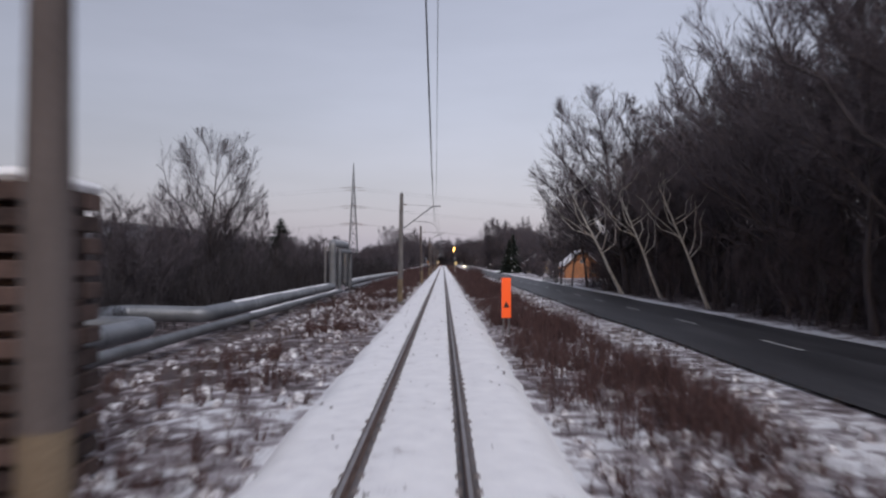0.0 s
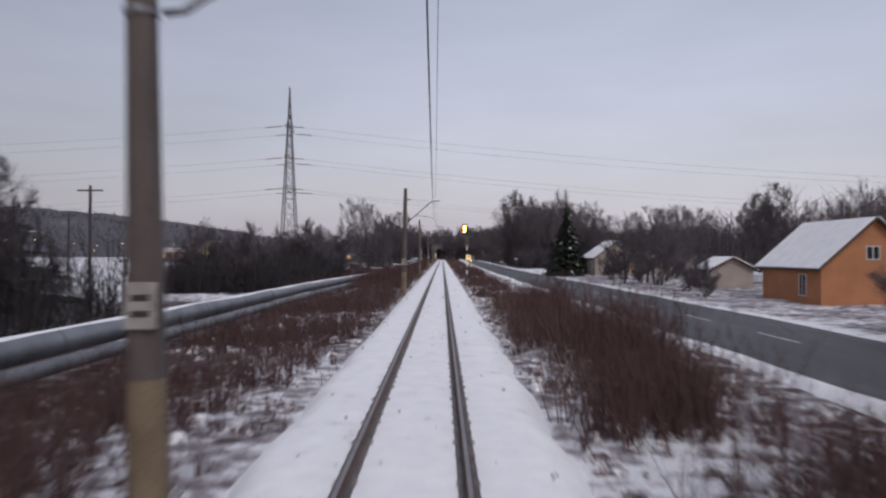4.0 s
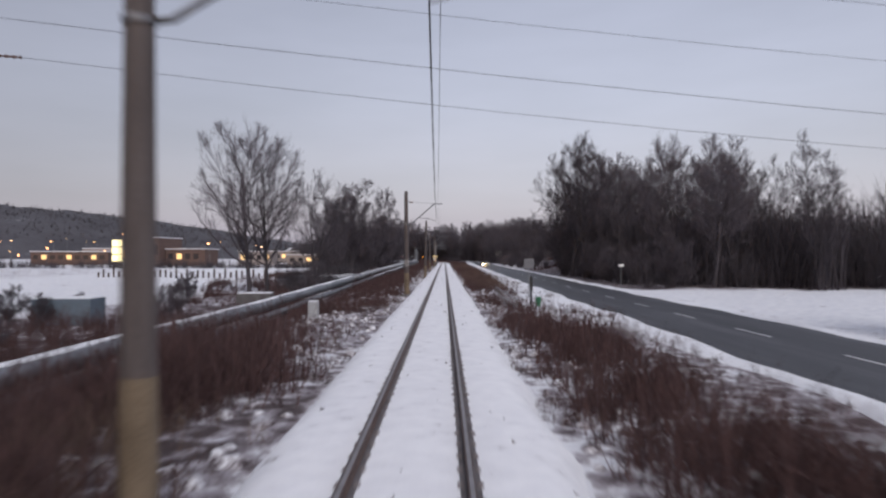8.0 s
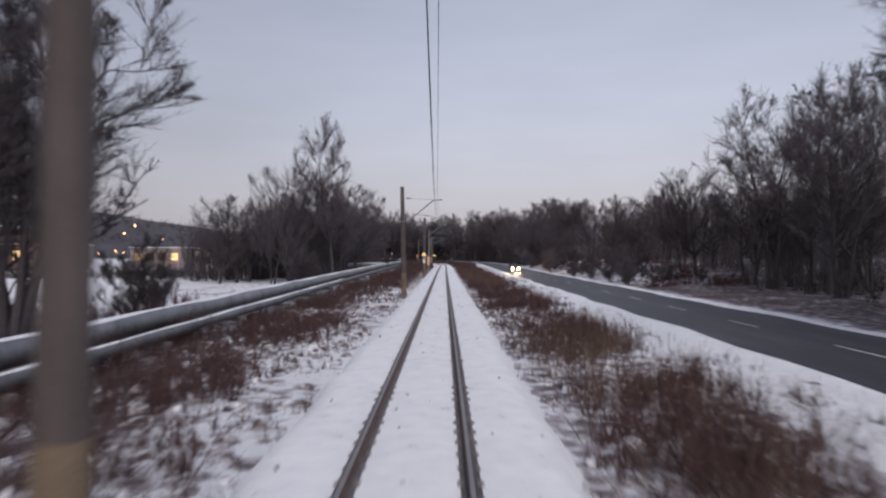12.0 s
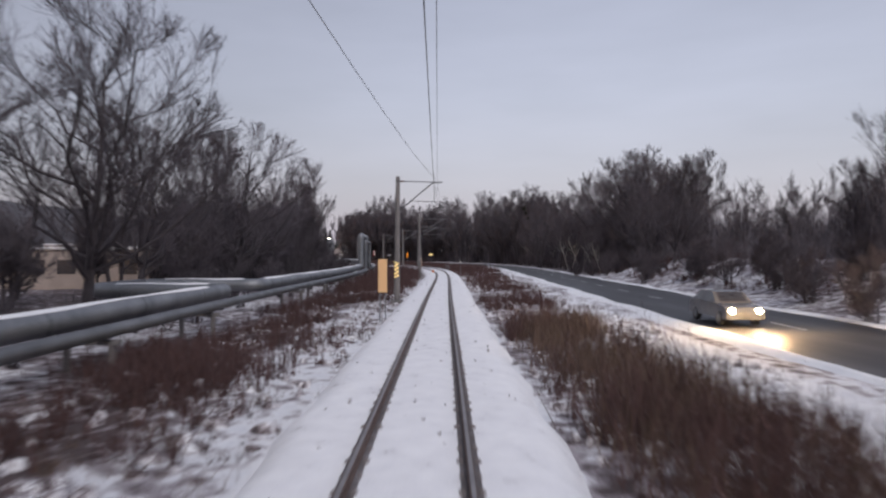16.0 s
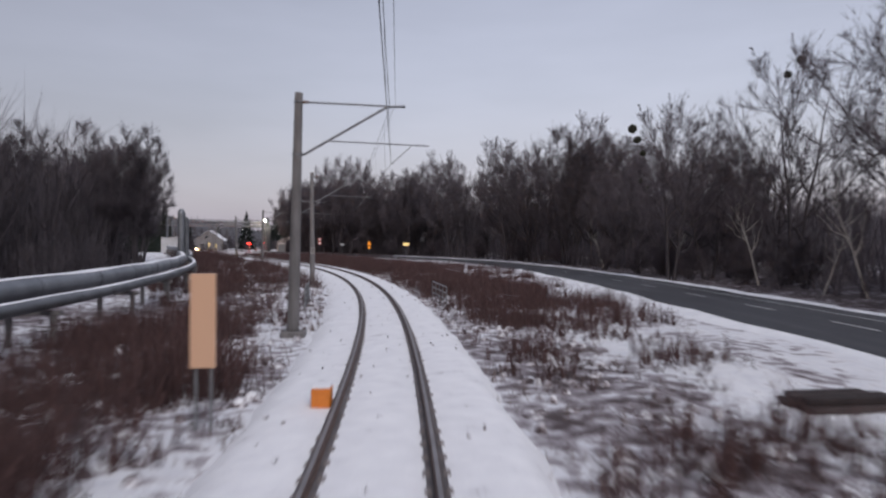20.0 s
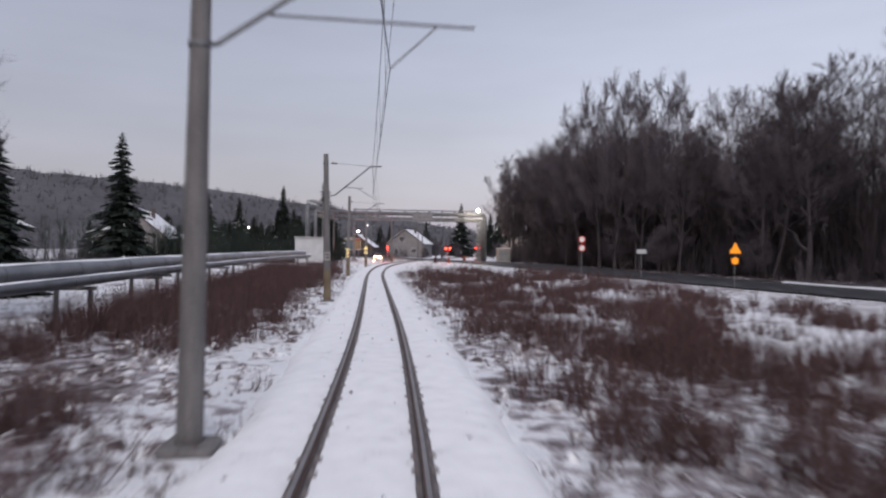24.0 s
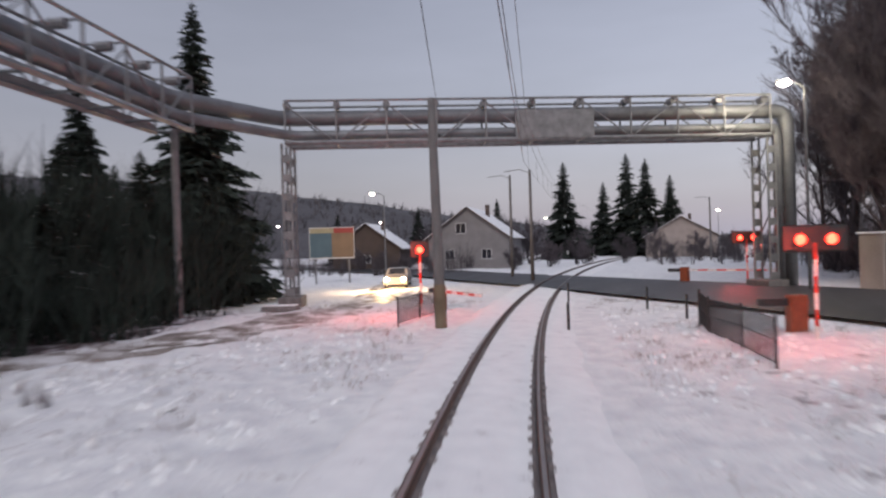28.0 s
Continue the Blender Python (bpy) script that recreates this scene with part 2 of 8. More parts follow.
def box(bm, x0, x1, y0, y1, z0, z1, bevel=0.0, m=None):
    r = bmesh.ops.create_cube(bm, size=1.0)
    vs = r["verts"]
    bmesh.ops.scale(bm, vec=(x1 - x0, y1 - y0, z1 - z0), verts=vs)
    bmesh.ops.translate(bm, vec=((x0 + x1) / 2, (y0 + y1) / 2, (z0 + z1) / 2), verts=vs)
    if bevel:
        es = list({e for v in vs for e in v.link_edges})
        out = bmesh.ops.bevel(bm, geom=es, offset=bevel, segments=1, affect="EDGES")
        vs = list({v for f in out["faces"] for v in f.verts} | {v for v in vs if v.is_valid})
    if m is not None:
        bmesh.ops.transform(bm, matrix=m, verts=vs)
    return bm


def tube(bm, pts, radii, n=8, caps=True):
    """A round bar along points, its radius given per point (or one for all)."""
    pts = [Vector(q) for q in pts]
    if not hasattr(radii, "__len__"):
        radii = [radii] * len(pts)
    rings, side = [], None
    for i, q in enumerate(pts):
        d = (pts[min(i + 1, len(pts) - 1)] - pts[max(i - 1, 0)]).normalized()
        if side is None:
            side = d.cross(Vector((0, 0, 1)) if abs(d.z) < 0.9 else Vector((0, 1, 0))).normalized()
        side = (side - d * side.dot(d)).normalized()
        up = d.cross(side)
        rings.append([bm.verts.new(q + (side * cos(2 * pi * k / n) + up * sin(2 * pi * k / n)) * radii[i]) for k in range(n)])
    for a, b in zip(rings, rings[1:]):
        for k in range(n):
            bm.faces.new((a[k], a[(k + 1) % n], b[(k + 1) % n], b[k]))
    if caps:
        bm.faces.new(rings[0][::-1])
        bm.faces.new(rings[-1])
    return bm


def sweep(name, ss, profile, material, parent=None, label="", closed=False, cant=False, smooth=False):
    """A strip or bar of fixed profile, points (u, z), along the track over the stations ss."""
    vs, fs, n = [], [], len(profile)
    for s in ss:
        r = CANT * bend(s) if cant else 0.0
        vs += [lay(s, u, z + u * r) for u, z in profile]
    for i in range(len(ss) - 1):
        for k in range(n if closed else n - 1):
            a, b = i * n + k, i * n + (k + 1) % n
            fs.append((a, b, b + n, a + n))
    if closed:
        fs += [tuple(range(n))[::-1], tuple(range(len(vs) - n, len(vs)))]
    return link(name, vs, fs, material, parent, label, smooth)


# ---- ground and road ----
def smoothstep(v, a, b):
    q = np.clip((v - a) / (b - a), 0, 1)
    return q * q * (3 - 2 * q)


def waves(x, y, seed=0.0):
    """Cheap smooth noise on arrays, about -1 to 1, lumps of some metres."""
    return (np.sin(x * 0.9 + seed) * np.cos(y * 0.77 - seed * 1.7) + 0.6 * np.sin(x * 2.1 - y * 1.3 + seed * 2.3) + 0.4 * np.cos(x * 3.7 + y * 4.1 + seed)) / 2


def curve_points(pts, step=3.0):
    """A smooth line through points, resampled evenly."""
    q = [Vector(p) for p in pts]
    q = [q[0] * 2 - q[1]] + q + [q[-1] * 2 - q[-2]]
    out = []
    for a, b, c, d in zip(q, q[1:], q[2:], q[3:]):
        n = max(1, int((c - b).length / step))
        for k in range(n):
            t = k / n
            out.append(0.5 * ((2 * b) + (c - a) * t + (2 * a - 5 * b + 4 * c - d) * t * t + (3 * b - a - 3 * c + d) * t ** 3))
    return out + [q[-2]]


# road middle: x, y, half width, height
ROAD = curve_points([(13.3, -200, 3.6, -0.5), (13.3, 0, 3.6, -0.5), (13.3, 150, 3.6, -0.5), (13.3, 240, 3.6, -0.5), (14.3, 320, 3.7, -0.5), (15.4, 400, 3.9, -0.5),
                     (16.8, 470, 4.1, -0.5), (17.6, 510, 4.2, -0.5), (17.2, 540, 4.2, -0.48), (14.6, 572, 4.2, -0.45), (8.5, 600, 4.4, -0.4), (-1, 620, 4.8, -0.33),
                     (-13, 638, 5.4, -0.24), (-24, 655, 6.0, -0.16), (-40, 680, 6.4, -0.08), (-49, 693, 6.0, -0.06), (-60, 706, 5.4, -0.05), (-77, 723, 4.6, -0.05),
                     (-95, 741, 4.2, -0.06), (-125, 764, 4.0, -0.1), (-175, 795, 4.0, -0.1)])
_rx, _ry = np.array([q[0] for q in ROAD]), np.array([q[1] for q in ROAD])


def road_side(i):
    a, b = ROAD[max(i - 1, 0)], ROAD[min(i + 1, len(ROAD) - 1)]
    d = Vector((b[0] - a[0], b[1] - a[1], 0)).normalized()
    return Vector((d.y, -d.x, 0))


_sx, _sy = np.array([road_side(i)[0] for i in range(len(ROAD))]), np.array([road_side(i)[1] for i in range(len(ROAD))])


def road_at(y):
    """Index of the road point nearest to that northing."""
    return int(np.abs(_ry - y).argmin())


def beside_road(y, off, z=None):
    i = road_at(y)
    p = Vector((ROAD[i][0], ROAD[i][1], 0)) + road_side(i) * off
    return (p.x, p.y)


def ground_height(x, y, s, u):
    """Height of the ground, arrays: a low bank under the track, a hollow on the west side, a rise east of the road, level at the crossing."""
    near = np.interp(s, [-200, 560, 640, 700], [-0.66, -0.62, -0.4, -0.26])
    west = np.interp(s, [-200, 150, 190, 235, 280, 600, 660], [-0.9, -0.9, -1.35, -1.35, -1.0, -0.8, -0.3])
    z = np.where(u < 0, near + (west - near) * smoothstep(-u, 4.5, 9.5), near)
    road_d = np.sqrt(((x[:, None] - _rx[None]) ** 2 + (y[:, None] - _ry[None]) ** 2).min(1))
    rise = smoothstep(s, 345, 390) * (1 - smoothstep(s, 462, 488)) * smoothstep(u, 20.5, 31)
    z = z + rise * (2.6 + 0.5 * waves(x * 0.6, y * 0.6, 1.0))
    hill = smoothstep(np.abs(u), 60, 500)
    z = z + hill * 1.5
    calm = smoothstep(np.minimum(np.abs(u) - 2.3, road_d - 5.5), 0, 2.0)
    return z + (0.035 + 0.07 * smoothstep(s, 605, 640)) * calm * waves(x * 3.1 + waves(x * 1.3, y * 1.7, 4.0), y * 2.7, 7.0) + 0.07 * calm * waves(x * 1.1, y * 1.1) + 0.16 * smoothstep(np.abs(u), 5, 9) * calm * waves(x * 0.35, y * 0.35, 2.0)


def weed_share(x, y, s, u):
    """How far dead grass covers the snow, 0 to 1, arrays."""
    a = np.abs(u)
    w = (0.7 - 0.08 * (u > 0)) * smoothstep(a, 2.0, 2.7) * (1 - smoothstep(a, 9, 13)) + 0.34 * smoothstep(a, 9, 13) + 0.25 * smoothstep(u, 19, 21) * smoothstep(s, 345, 355)
    verge = smoothstep(u, 6.6, 7.8) * (1 - smoothstep(u, 9.5, 10.5)) * smoothstep(s, 205, 245) * (1 - smoothstep(s, 530, 560))
    w = w * (1 - 0.85 * verge)
    w = w * (1 - 0.8 * smoothstep(u, 4.6, 5.3) * (1 - smoothstep(u, 9.5, 10.5)) * smoothstep(s, 214, 220) * (1 - smoothstep(s, 246, 252)))
    w = w + 0.5 * smoothstep(u, 19, 22) * (1 - smoothstep(s, 110, 130)) + 0.55 * smoothstep(-u, 10, 14) * (1 - smoothstep(s, 135, 150))
    w = w - 0.3 * smoothstep(-u, 2.0, 2.6) * (1 - smoothstep(-u, 4.6, 6.0)) * smoothstep(s, 250, 270) + 0.2 * smoothstep(-u, 5, 6.5) * (1 - smoothstep(-u, 16, 22))
    w = w + 0.16 * waves(x * 0.25, y * 0.25, 5.0)
    w = w * (1 - 0.22 * smoothstep(s, 575, 600) * (1 - smoothstep(s, 700, 710))) * (1 - 0.15 * smoothstep(s, 62, 74) * (1 - smoothstep(s, 98, 108)))
    w = w * (1 - 0.3 * smoothstep(s, 620, 660)) * (1 - 0.6 * smoothstep(s, 672, 690))
    w = w + 0.13 * smoothstep(u, 3.2, 5) * smoothstep(s, 640, 655) * (1 - smoothstep(s, 690, 698))
    w = w + 0.3 * smoothstep(-u, 12, 14) * (1 - smoothstep(-u, 26, 30)) * smoothstep(s, 196, 204) * (1 - smoothstep(s, 240, 256))
    w = w * (1 - 0.75 * smoothstep(u, 17.5, 20) * smoothstep(s, 205, 225) * (1 - smoothstep(s, 250, 258)))
    w = w * (1 - 0.7 * smoothstep(-u, 26, 30) * smoothstep(s, 190, 210) * (1 - smoothstep(s, 380, 400)))
    rd = np.sqrt(((x[:, None] - _rx[None]) ** 2 + (y[:, None] - _ry[None]) ** 2).min(1))
    near = ((x[:, None] - _rx[None]) ** 2 + (y[:, None] - _ry[None]) ** 2).argmin(1)
    east = ((x - _rx[near]) * _sx[near] + (y - _ry[near]) * _sy[near] > 0) * smoothstep(rd, 4.6, 6.4)
    litter = east * (1 - smoothstep(s, 92, 104)) + east * smoothstep(s, 250, 258) * (1 - smoothstep(s, 348, 360)) + east * smoothstep(s, 470, 484)
    litter = litter + 0.5 * east * smoothstep(s, 104, 112) * (1 - smoothstep(s, 206, 222))
    litter = litter + 0.6 * east * smoothstep(u, 26, 31) * smoothstep(s, 345, 360) * (1 - smoothstep(s, 480, 500))
    litter = litter + smoothstep(-u, 15, 18) * (1 - smoothstep(s, 135, 150)) + smoothstep(-u, 16, 20) * smoothstep(s, 395, 410) * (1 - smoothstep(s, 600, 612)) + smoothstep(-u, 12.8, 14.5) * smoothstep(s, 690, 694) * (1 - smoothstep(s, 716, 724)) + smoothstep(-u, 17, 20) * smoothstep(s, 680, 686) * (1 - smoothstep(s, 712, 720))
    w = w + (0.97 - w) * np.clip(litter, 0, 1) * (0.9 + 0.1 * waves(x * 0.6, y * 0.6, 9.0))
    w = w * (1 - 0.85 * smoothstep(s, 703, 712) * (1 - smoothstep(np.abs(u), 30, 40)))
    return np.clip(w, 0, 1)


GS = np.concatenate([np.arange(-120, 0, 6.0), np.arange(0, 600, 1.0), np.arange(600, 712, 0.4), np.arange(712, 760, 1.5), np.arange(760, 901, 6.0)])
GU = np.concatenate([[-75, -60], np.arange(-48, -14, 2.5), np.arange(-14, -2.7, 0.55), [-2.6, -2.2, 0, 2.2, 2.6], np.arange(3.1, 20, 0.6), np.arange(21, 50, 2.2), [60, 75]])
hs = np.interp(GS, _s, _th)
gx = np.interp(GS, _s, _x)[:, None] + GU[None] * np.cos(hs)[:, None]
gy = np.interp(GS, _s, _y)[:, None] + GU[None] * np.sin(hs)[:, None]
ss2, uu2 = np.broadcast_to(GS[:, None], gx.shape).ravel(), np.broadcast_to(GU[None], gx.shape).ravel()
gz = np.concatenate([ground_height(a, b, c, d) for a, b, c, d in zip(*[np.array_split(q, 60) for q in (gx.ravel(), gy.ravel(), ss2, uu2)])]).reshape(gx.shape)
gw = np.concatenate([weed_share(a, b, c, d) for a, b, c, d in zip(*[np.array_split(q, 60) for q in (gx.ravel(), gy.ravel(), ss2, uu2)])]).reshape(gx.shape)
# skirts that carry the sheet out to the horizon
X = np.column_stack([np.full(len(GS), -3000.0), gx[:, 0] - 330, gx, gx[:, -1] + 330, np.full(len(GS), 3000.0)])
Y = np.column_stack([(gy[:, 0] - 300) * 3.5 + 300, gy[:, 0] * 1.2 - 60, gy, gy[:, -1] * 1.2 - 60, (gy[:, -1] - 300) * 3.5 + 300])
Z = np.column_stack([np.full(len(GS), 0.5), gz[:, 0], gz, gz[:, -1], np.full(len(GS), 0.5)])
gw[:, 0] = gw[:, -1] = 0.38
Wd = np.column_stack([np.full(len(GS), 0.4), gw[:, 0], gw, gw[:, -1], np.full(len(GS), 0.4)])
X = np.vstack([X[:1] * 4, X, X[-1:] * 4])
Y = np.vstack([np.full_like(Y[:1], -2600.0), Y, np.full_like(Y[:1], 4200.0)])
Z, Wd = np.vstack([Z[:1], Z, Z[-1:]]), np.vstack([Wd[:1], Wd, Wd[-1:]])


def grid_object(name, X, Y, Z, material, parent=None, smooth=True):
    n, m = X.shape
    idx = np.arange(n * m).reshape(n, m)
    faces = np.stack([idx[:-1, :-1], idx[:-1, 1:], idx[1:, 1:], idx[1:, :-1]], -1).reshape(-1, 4)
    me = bpy.data.meshes.new(name)
    me.vertices.add(n * m)
    me.vertices.foreach_set("co", np.stack([X, Y, Z], -1).astype(np.float32).ravel())
    me.loops.add(faces.size)
    me.loops.foreach_set("vertex_index", faces.ravel().astype(np.int32))
    me.polygons.add(len(faces))
    me.polygons.foreach_set("loop_start", np.arange(0, faces.size, 4, dtype=np.int32))
    me.update(calc_edges=True)
    me.validate()
    me.polygons.foreach_set("use_smooth", [smooth] * len(me.polygons))
    me.materials.append(material)
    ob = new(name, me)
    ob.parent = parent
    return ob


def triangle_object(name, V, F, material, parent=None):
    """One mesh from arrays of vertices and triangles."""
    me = bpy.data.meshes.new(name)
    me.vertices.add(len(V))
    me.vertices.foreach_set("co", np.asarray(V, np.float32).ravel())
    me.loops.add(len(F) * 3)
    me.loops.foreach_set("vertex_index", np.asarray(F, np.int32).ravel())
    me.polygons.add(len(F))
    me.polygons.foreach_set("loop_start", np.arange(0, len(F) * 3, 3, dtype=np.int32))
    me.update(calc_edges=True)
    me.materials.append(material)
    ob = new(name, me)
    ob.parent = parent
    return ob


ground = grid_object("ground", X, Y, Z, M_GROUND)
weeds_at = ground.data.attributes.new("weeds", "FLOAT", "POINT")
weeds_at.data.foreach_set("value", Wd.astype(np.float32).ravel())
tagged(ground, "thin snow lying over dead grass and weeds", "ground", kind="structure")


def ground_at(x, y):
    a, b = np.array([float(x)]), np.array([float(y)])
    s, u = to_su(a, b)
    return float(ground_height(a, b, s, u)[0])


# asphalt strip with worn dashes
road_v, road_f = [], []
for i, q in enumerate(ROAD):
    p, d = Vector((q[0], q[1], q[3])), road_side(i)
    for k in range(7):
        o = -1 + k / 3
        road_v.append(p + d * (o * (q[2] + 0.12 * sin(i * 0.9 + k) * (abs(o) == 1))) + Vector((0, 0, -0.05 * o * o)))
for i in range(len(ROAD) - 1):
    for k in range(6):
        a = i * 7 + k
        road_f.append((a, a + 7, a + 8, a + 1))
road = link("road", road_v, road_f, M_ASPHALT, smooth=True)
tagged(road, "wet dark grey asphalt road running beside the railway", "road", kind="structure")
dash_n = 0
for i in range(4, len(ROAD) - 25, 3):
    q, d = ROAD[i], road_side(i)
    if dash_n > 200 or q[1] < 0 or q[1] > 560:
        continue
    p, f = Vector((q[0], q[1], q[3] + 0.006)), Vector((-d.y, d.x, 0))
    dash_n += 1
    o = link("lane_dash", [p - d * 0.07, p + d * 0.07, p + d * 0.07 + f * 3.2, p - d * 0.07 + f * 3.2], [(0, 1, 2, 3)], M_LINE, road)
# pale edge line and low banks of pushed snow
for off, y0, y1 in ((1.0, 470, 640),):
    v = []
    ii = [i for i, q in enumerate(ROAD) if y0 < q[1] < y1]
    for i in ii:
        q, d = ROAD[i], road_side(i)
        p = Vector((q[0], q[1], q[3] - 0.02)) + d * (q[2] * 0.55)
        v += [p - d * 0.06 + Vector((0, 0, 0.012)), p + d * 0.06 + Vector((0, 0, 0.012))]
    link("edge_line", v, [(2 * k, 2 * k + 1, 2 * k + 3, 2 * k + 2) for k in range(len(ii) - 1)], M_LINE, road)


def snow_bank(name, side, y0, y1, w, h):
    ii = [i for i, q in enumerate(ROAD) if y0 < q[1] < y1]
    v, n = [], 6
    for i in ii:
        q, d = ROAD[i], road_side(i) * side
        e = Vector((q[0], q[1], 0)) + d * (q[2] - 0.3 + 0.16 * sin(i * 1.7) + 0.12 * sin(i * 0.63 + side))
        ww = w * (0.75 + 0.35 * sin(i * 0.8 + side))
        for k in range(n):
            t = k / (n - 1)
            p = e + d * (ww * t)
            hh = h * (0.7 + 0.4 * sin(i * 1.3 + k * 2.1)) * sin(pi * min(1, t * 1.05 + 0.02))
            v.append(Vector((p.x, p.y, q[3] - 0.045 - 0.15 * t + 0.02 * (k > 0) + hh)))
    f = [(a * n + k, a * n + k + 1, (a + 1) * n + k + 1, (a + 1) * n + k) for a in range(len(ii) - 1) for k in range(n - 1)]
    o = link(name, v, f if side < 0 else f, M_SNOW, smooth=True)
    return tagged(o, "low ridge of snow pushed to the road edge", "snow bank", kind="structure")


snow_bank("snow_bank", -1, 100, 560, 1.5, 0.13)
snow_bank("snow_bank", 1, 200, 640, 1.2, 0.2)

# slushy lane west of the crossing
lane = curve_points([(-92, 672, 0), (-82, 676, 0), (-77, 683, 0), (-77, 692, 0), (-78.5, 702, 0), (-83, 714, 0), (-88, 726, 0)], 1.5)
lv = []
for i, p in enumerate(lane):
    d = (lane[min(i + 1, len(lane) - 1)] - lane[max(i - 1, 0)]).normalized()
    r = Vector((d.y, -d.x, 0))
    for k in range(9):
        o = (k - 4) * 0.5
        q = p + r * o
        lv.append(Vector((q.x, q.y, ground_at(q.x, q.y) - (0.16 if k in (0, 8) else 0.0) + (0.02 if k in (2, 6) else 0.055) + 0.012 * sin(i * 2.3 + k))))
M_SLUSH = noisy("slush", [(0.36, (0.09, 0.07, 0.06)), (0.47, (0.26, 0.22, 0.2)), (0.58, (0.74, 0.73, 0.75))], 0.9, 16, 0.6, bump=0.5, dist=0.04)
tagged(link("lane", lv, [(i * 9 + k, i * 9 + k + 1, i * 9 + k + 10, i * 9 + k + 9) for i in range(len(lane) - 1) for k in range(8)], M_SLUSH, smooth=True), "rutted lane of brown slush and snow", "lane", kind="structure")

# ---- track ----
bs = np.arange(-60, 860, 1.0)
bu = np.array([-2.7, -2.35, -2.1, -1.85, -1.55, -1.15, -0.98, -0.86, -0.64, -0.52, -0.3, 0.0, 0.3, 0.52, 0.64, 0.86, 0.98, 1.15, 1.55, 1.85, 2.1, 2.35, 2.7])
bz = np.array([-0.85, -0.52, -0.25, -0.17, -0.14, -0.135, -0.146, -0.15, -0.15, -0.146, -0.13, -0.12, -0.13, -0.146, -0.15, -0.15, -0.146, -0.135, -0.14, -0.17, -0.25, -0.52, -0.85])
S2, U2 = np.meshgrid(bs, bu, indexing="ij")
edge = (np.abs(U2) > 1.7) & (np.abs(U2) < 3.0)
U2 = U2 + np.where(edge, 0.16 * waves(S2 * 1.4, np.sign(U2) * 7, 1.0), 0)
hb = np.interp(S2, _s, _th)
Zb = np.broadcast_to(bz[None], S2.shape) + 0.022 * waves(S2 * 2.3, U2 * 5) * (np.abs(U2) > 1.0) + U2 * CANT * np.interp(S2, _s, _k) * (np.abs(U2) < 2.2)
bed = grid_object("track_bed", np.interp(S2, _s, _x) + U2 * np.cos(hb), np.interp(S2, _s, _y) + U2 * np.sin(hb), Zb, M_BED)
tagged(bed, "track bed of ballast under smooth trodden snow", "track bed", kind="structure")

M_SLUSH = noisy("gritty_slush", [(0.3, (0.06, 0.05, 0.05)), (0.6, (0.16, 0.145, 0.15)), (0.85, (0.5, 0.49, 0.52))], 2.2, 18, 0.8, bump=0.4)
track = thing("railway_track", "single railway track with rusty rails on snowed-in concrete sleepers", "railway track")
ss = list(np.arange(-60, 856, 3.0))
for side in (-1, 1):
    c = 0.7535 * side
    half = [(0.0, 0.0), (0.028, 0.0), (0.036, -0.009), (0.036, -0.036), (0.012, -0.052), (0.009, -0.128), (0.03, -0.142), (0.07, -0.152), (0.07, -0.165)]
    prof = [(c - a, z) for a, z in half[1:]][::-1] + [(c + a, z) for a, z in half[1:]]
    rail = sweep("rail", ss, prof[::-1], M_RAIL, track, closed=True, cant=True)
    sweep("running_band", ss, [(c - 0.026, 0.0018), (c + 0.026, 0.0018)], M_RAILTOP, rail, "polished steel band on the rail head", cant=True)
    for near, far in ((-0.045, -0.138), (0.045, 0.138)):
        a, b = sorted((c + near, c + far))
        sweep("slush", ss, [(a, -0.15 if near > 0 else -0.162), (a + 0.012, -0.14), (b - 0.012, -0.14), (b, -0.162 if near > 0 else -0.15)][::-1], M_SLUSH, track, "dark gritty slush along the rail foot", cant=True)


def sleeper_mesh():
    """Concrete sleeper ends and rail seats that stand out of the snow, with clips."""
    bm = bmesh.new()
    outline = [(-1.2, -0.26), (-0.98, -0.19)]
    for c in (-0.7535, 0.7535):
        outline += [(c - 0.2, -0.17), (c - 0.165, -0.15), (c - 0.118, -0.128), (c - 0.08, -0.122), (c - 0.074, -0.17), (c + 0.074, -0.17), (c + 0.08, -0.122), (c + 0.118, -0.128), (c + 0.165, -0.15), (c + 0.2, -0.17)]
        if c < 0:
            outline += [(-0.42, -0.21), (0.42, -0.21)]
    outline += [(0.98, -0.19), (1.2, -0.26), (1.2, -0.3), (-1.2, -0.3)]
    front, back = [bm.verts.new((a, -0.09, z)) for a, z in outline], [bm.verts.new((a, 0.09, z)) for a, z in outline]
    n = len(outline)
    for k in range(n):
        bm.faces.new((front[k], front[(k + 1) % n], back[(k + 1) % n], back[k]))
    bm.faces.new(front[::-1])
    bm.faces.new(back)
    bmesh.ops.recalc_face_normals(bm, faces=bm.faces)
    bmesh.ops.triangulate(bm, faces=bm.faces)
    me = bpy.data.meshes.new("sleeper")
    bm.to_mesh(me)
    bm.free()
    me.materials.append(M_SLEEPER)
    return me


SLEEPER = sleeper_mesh()
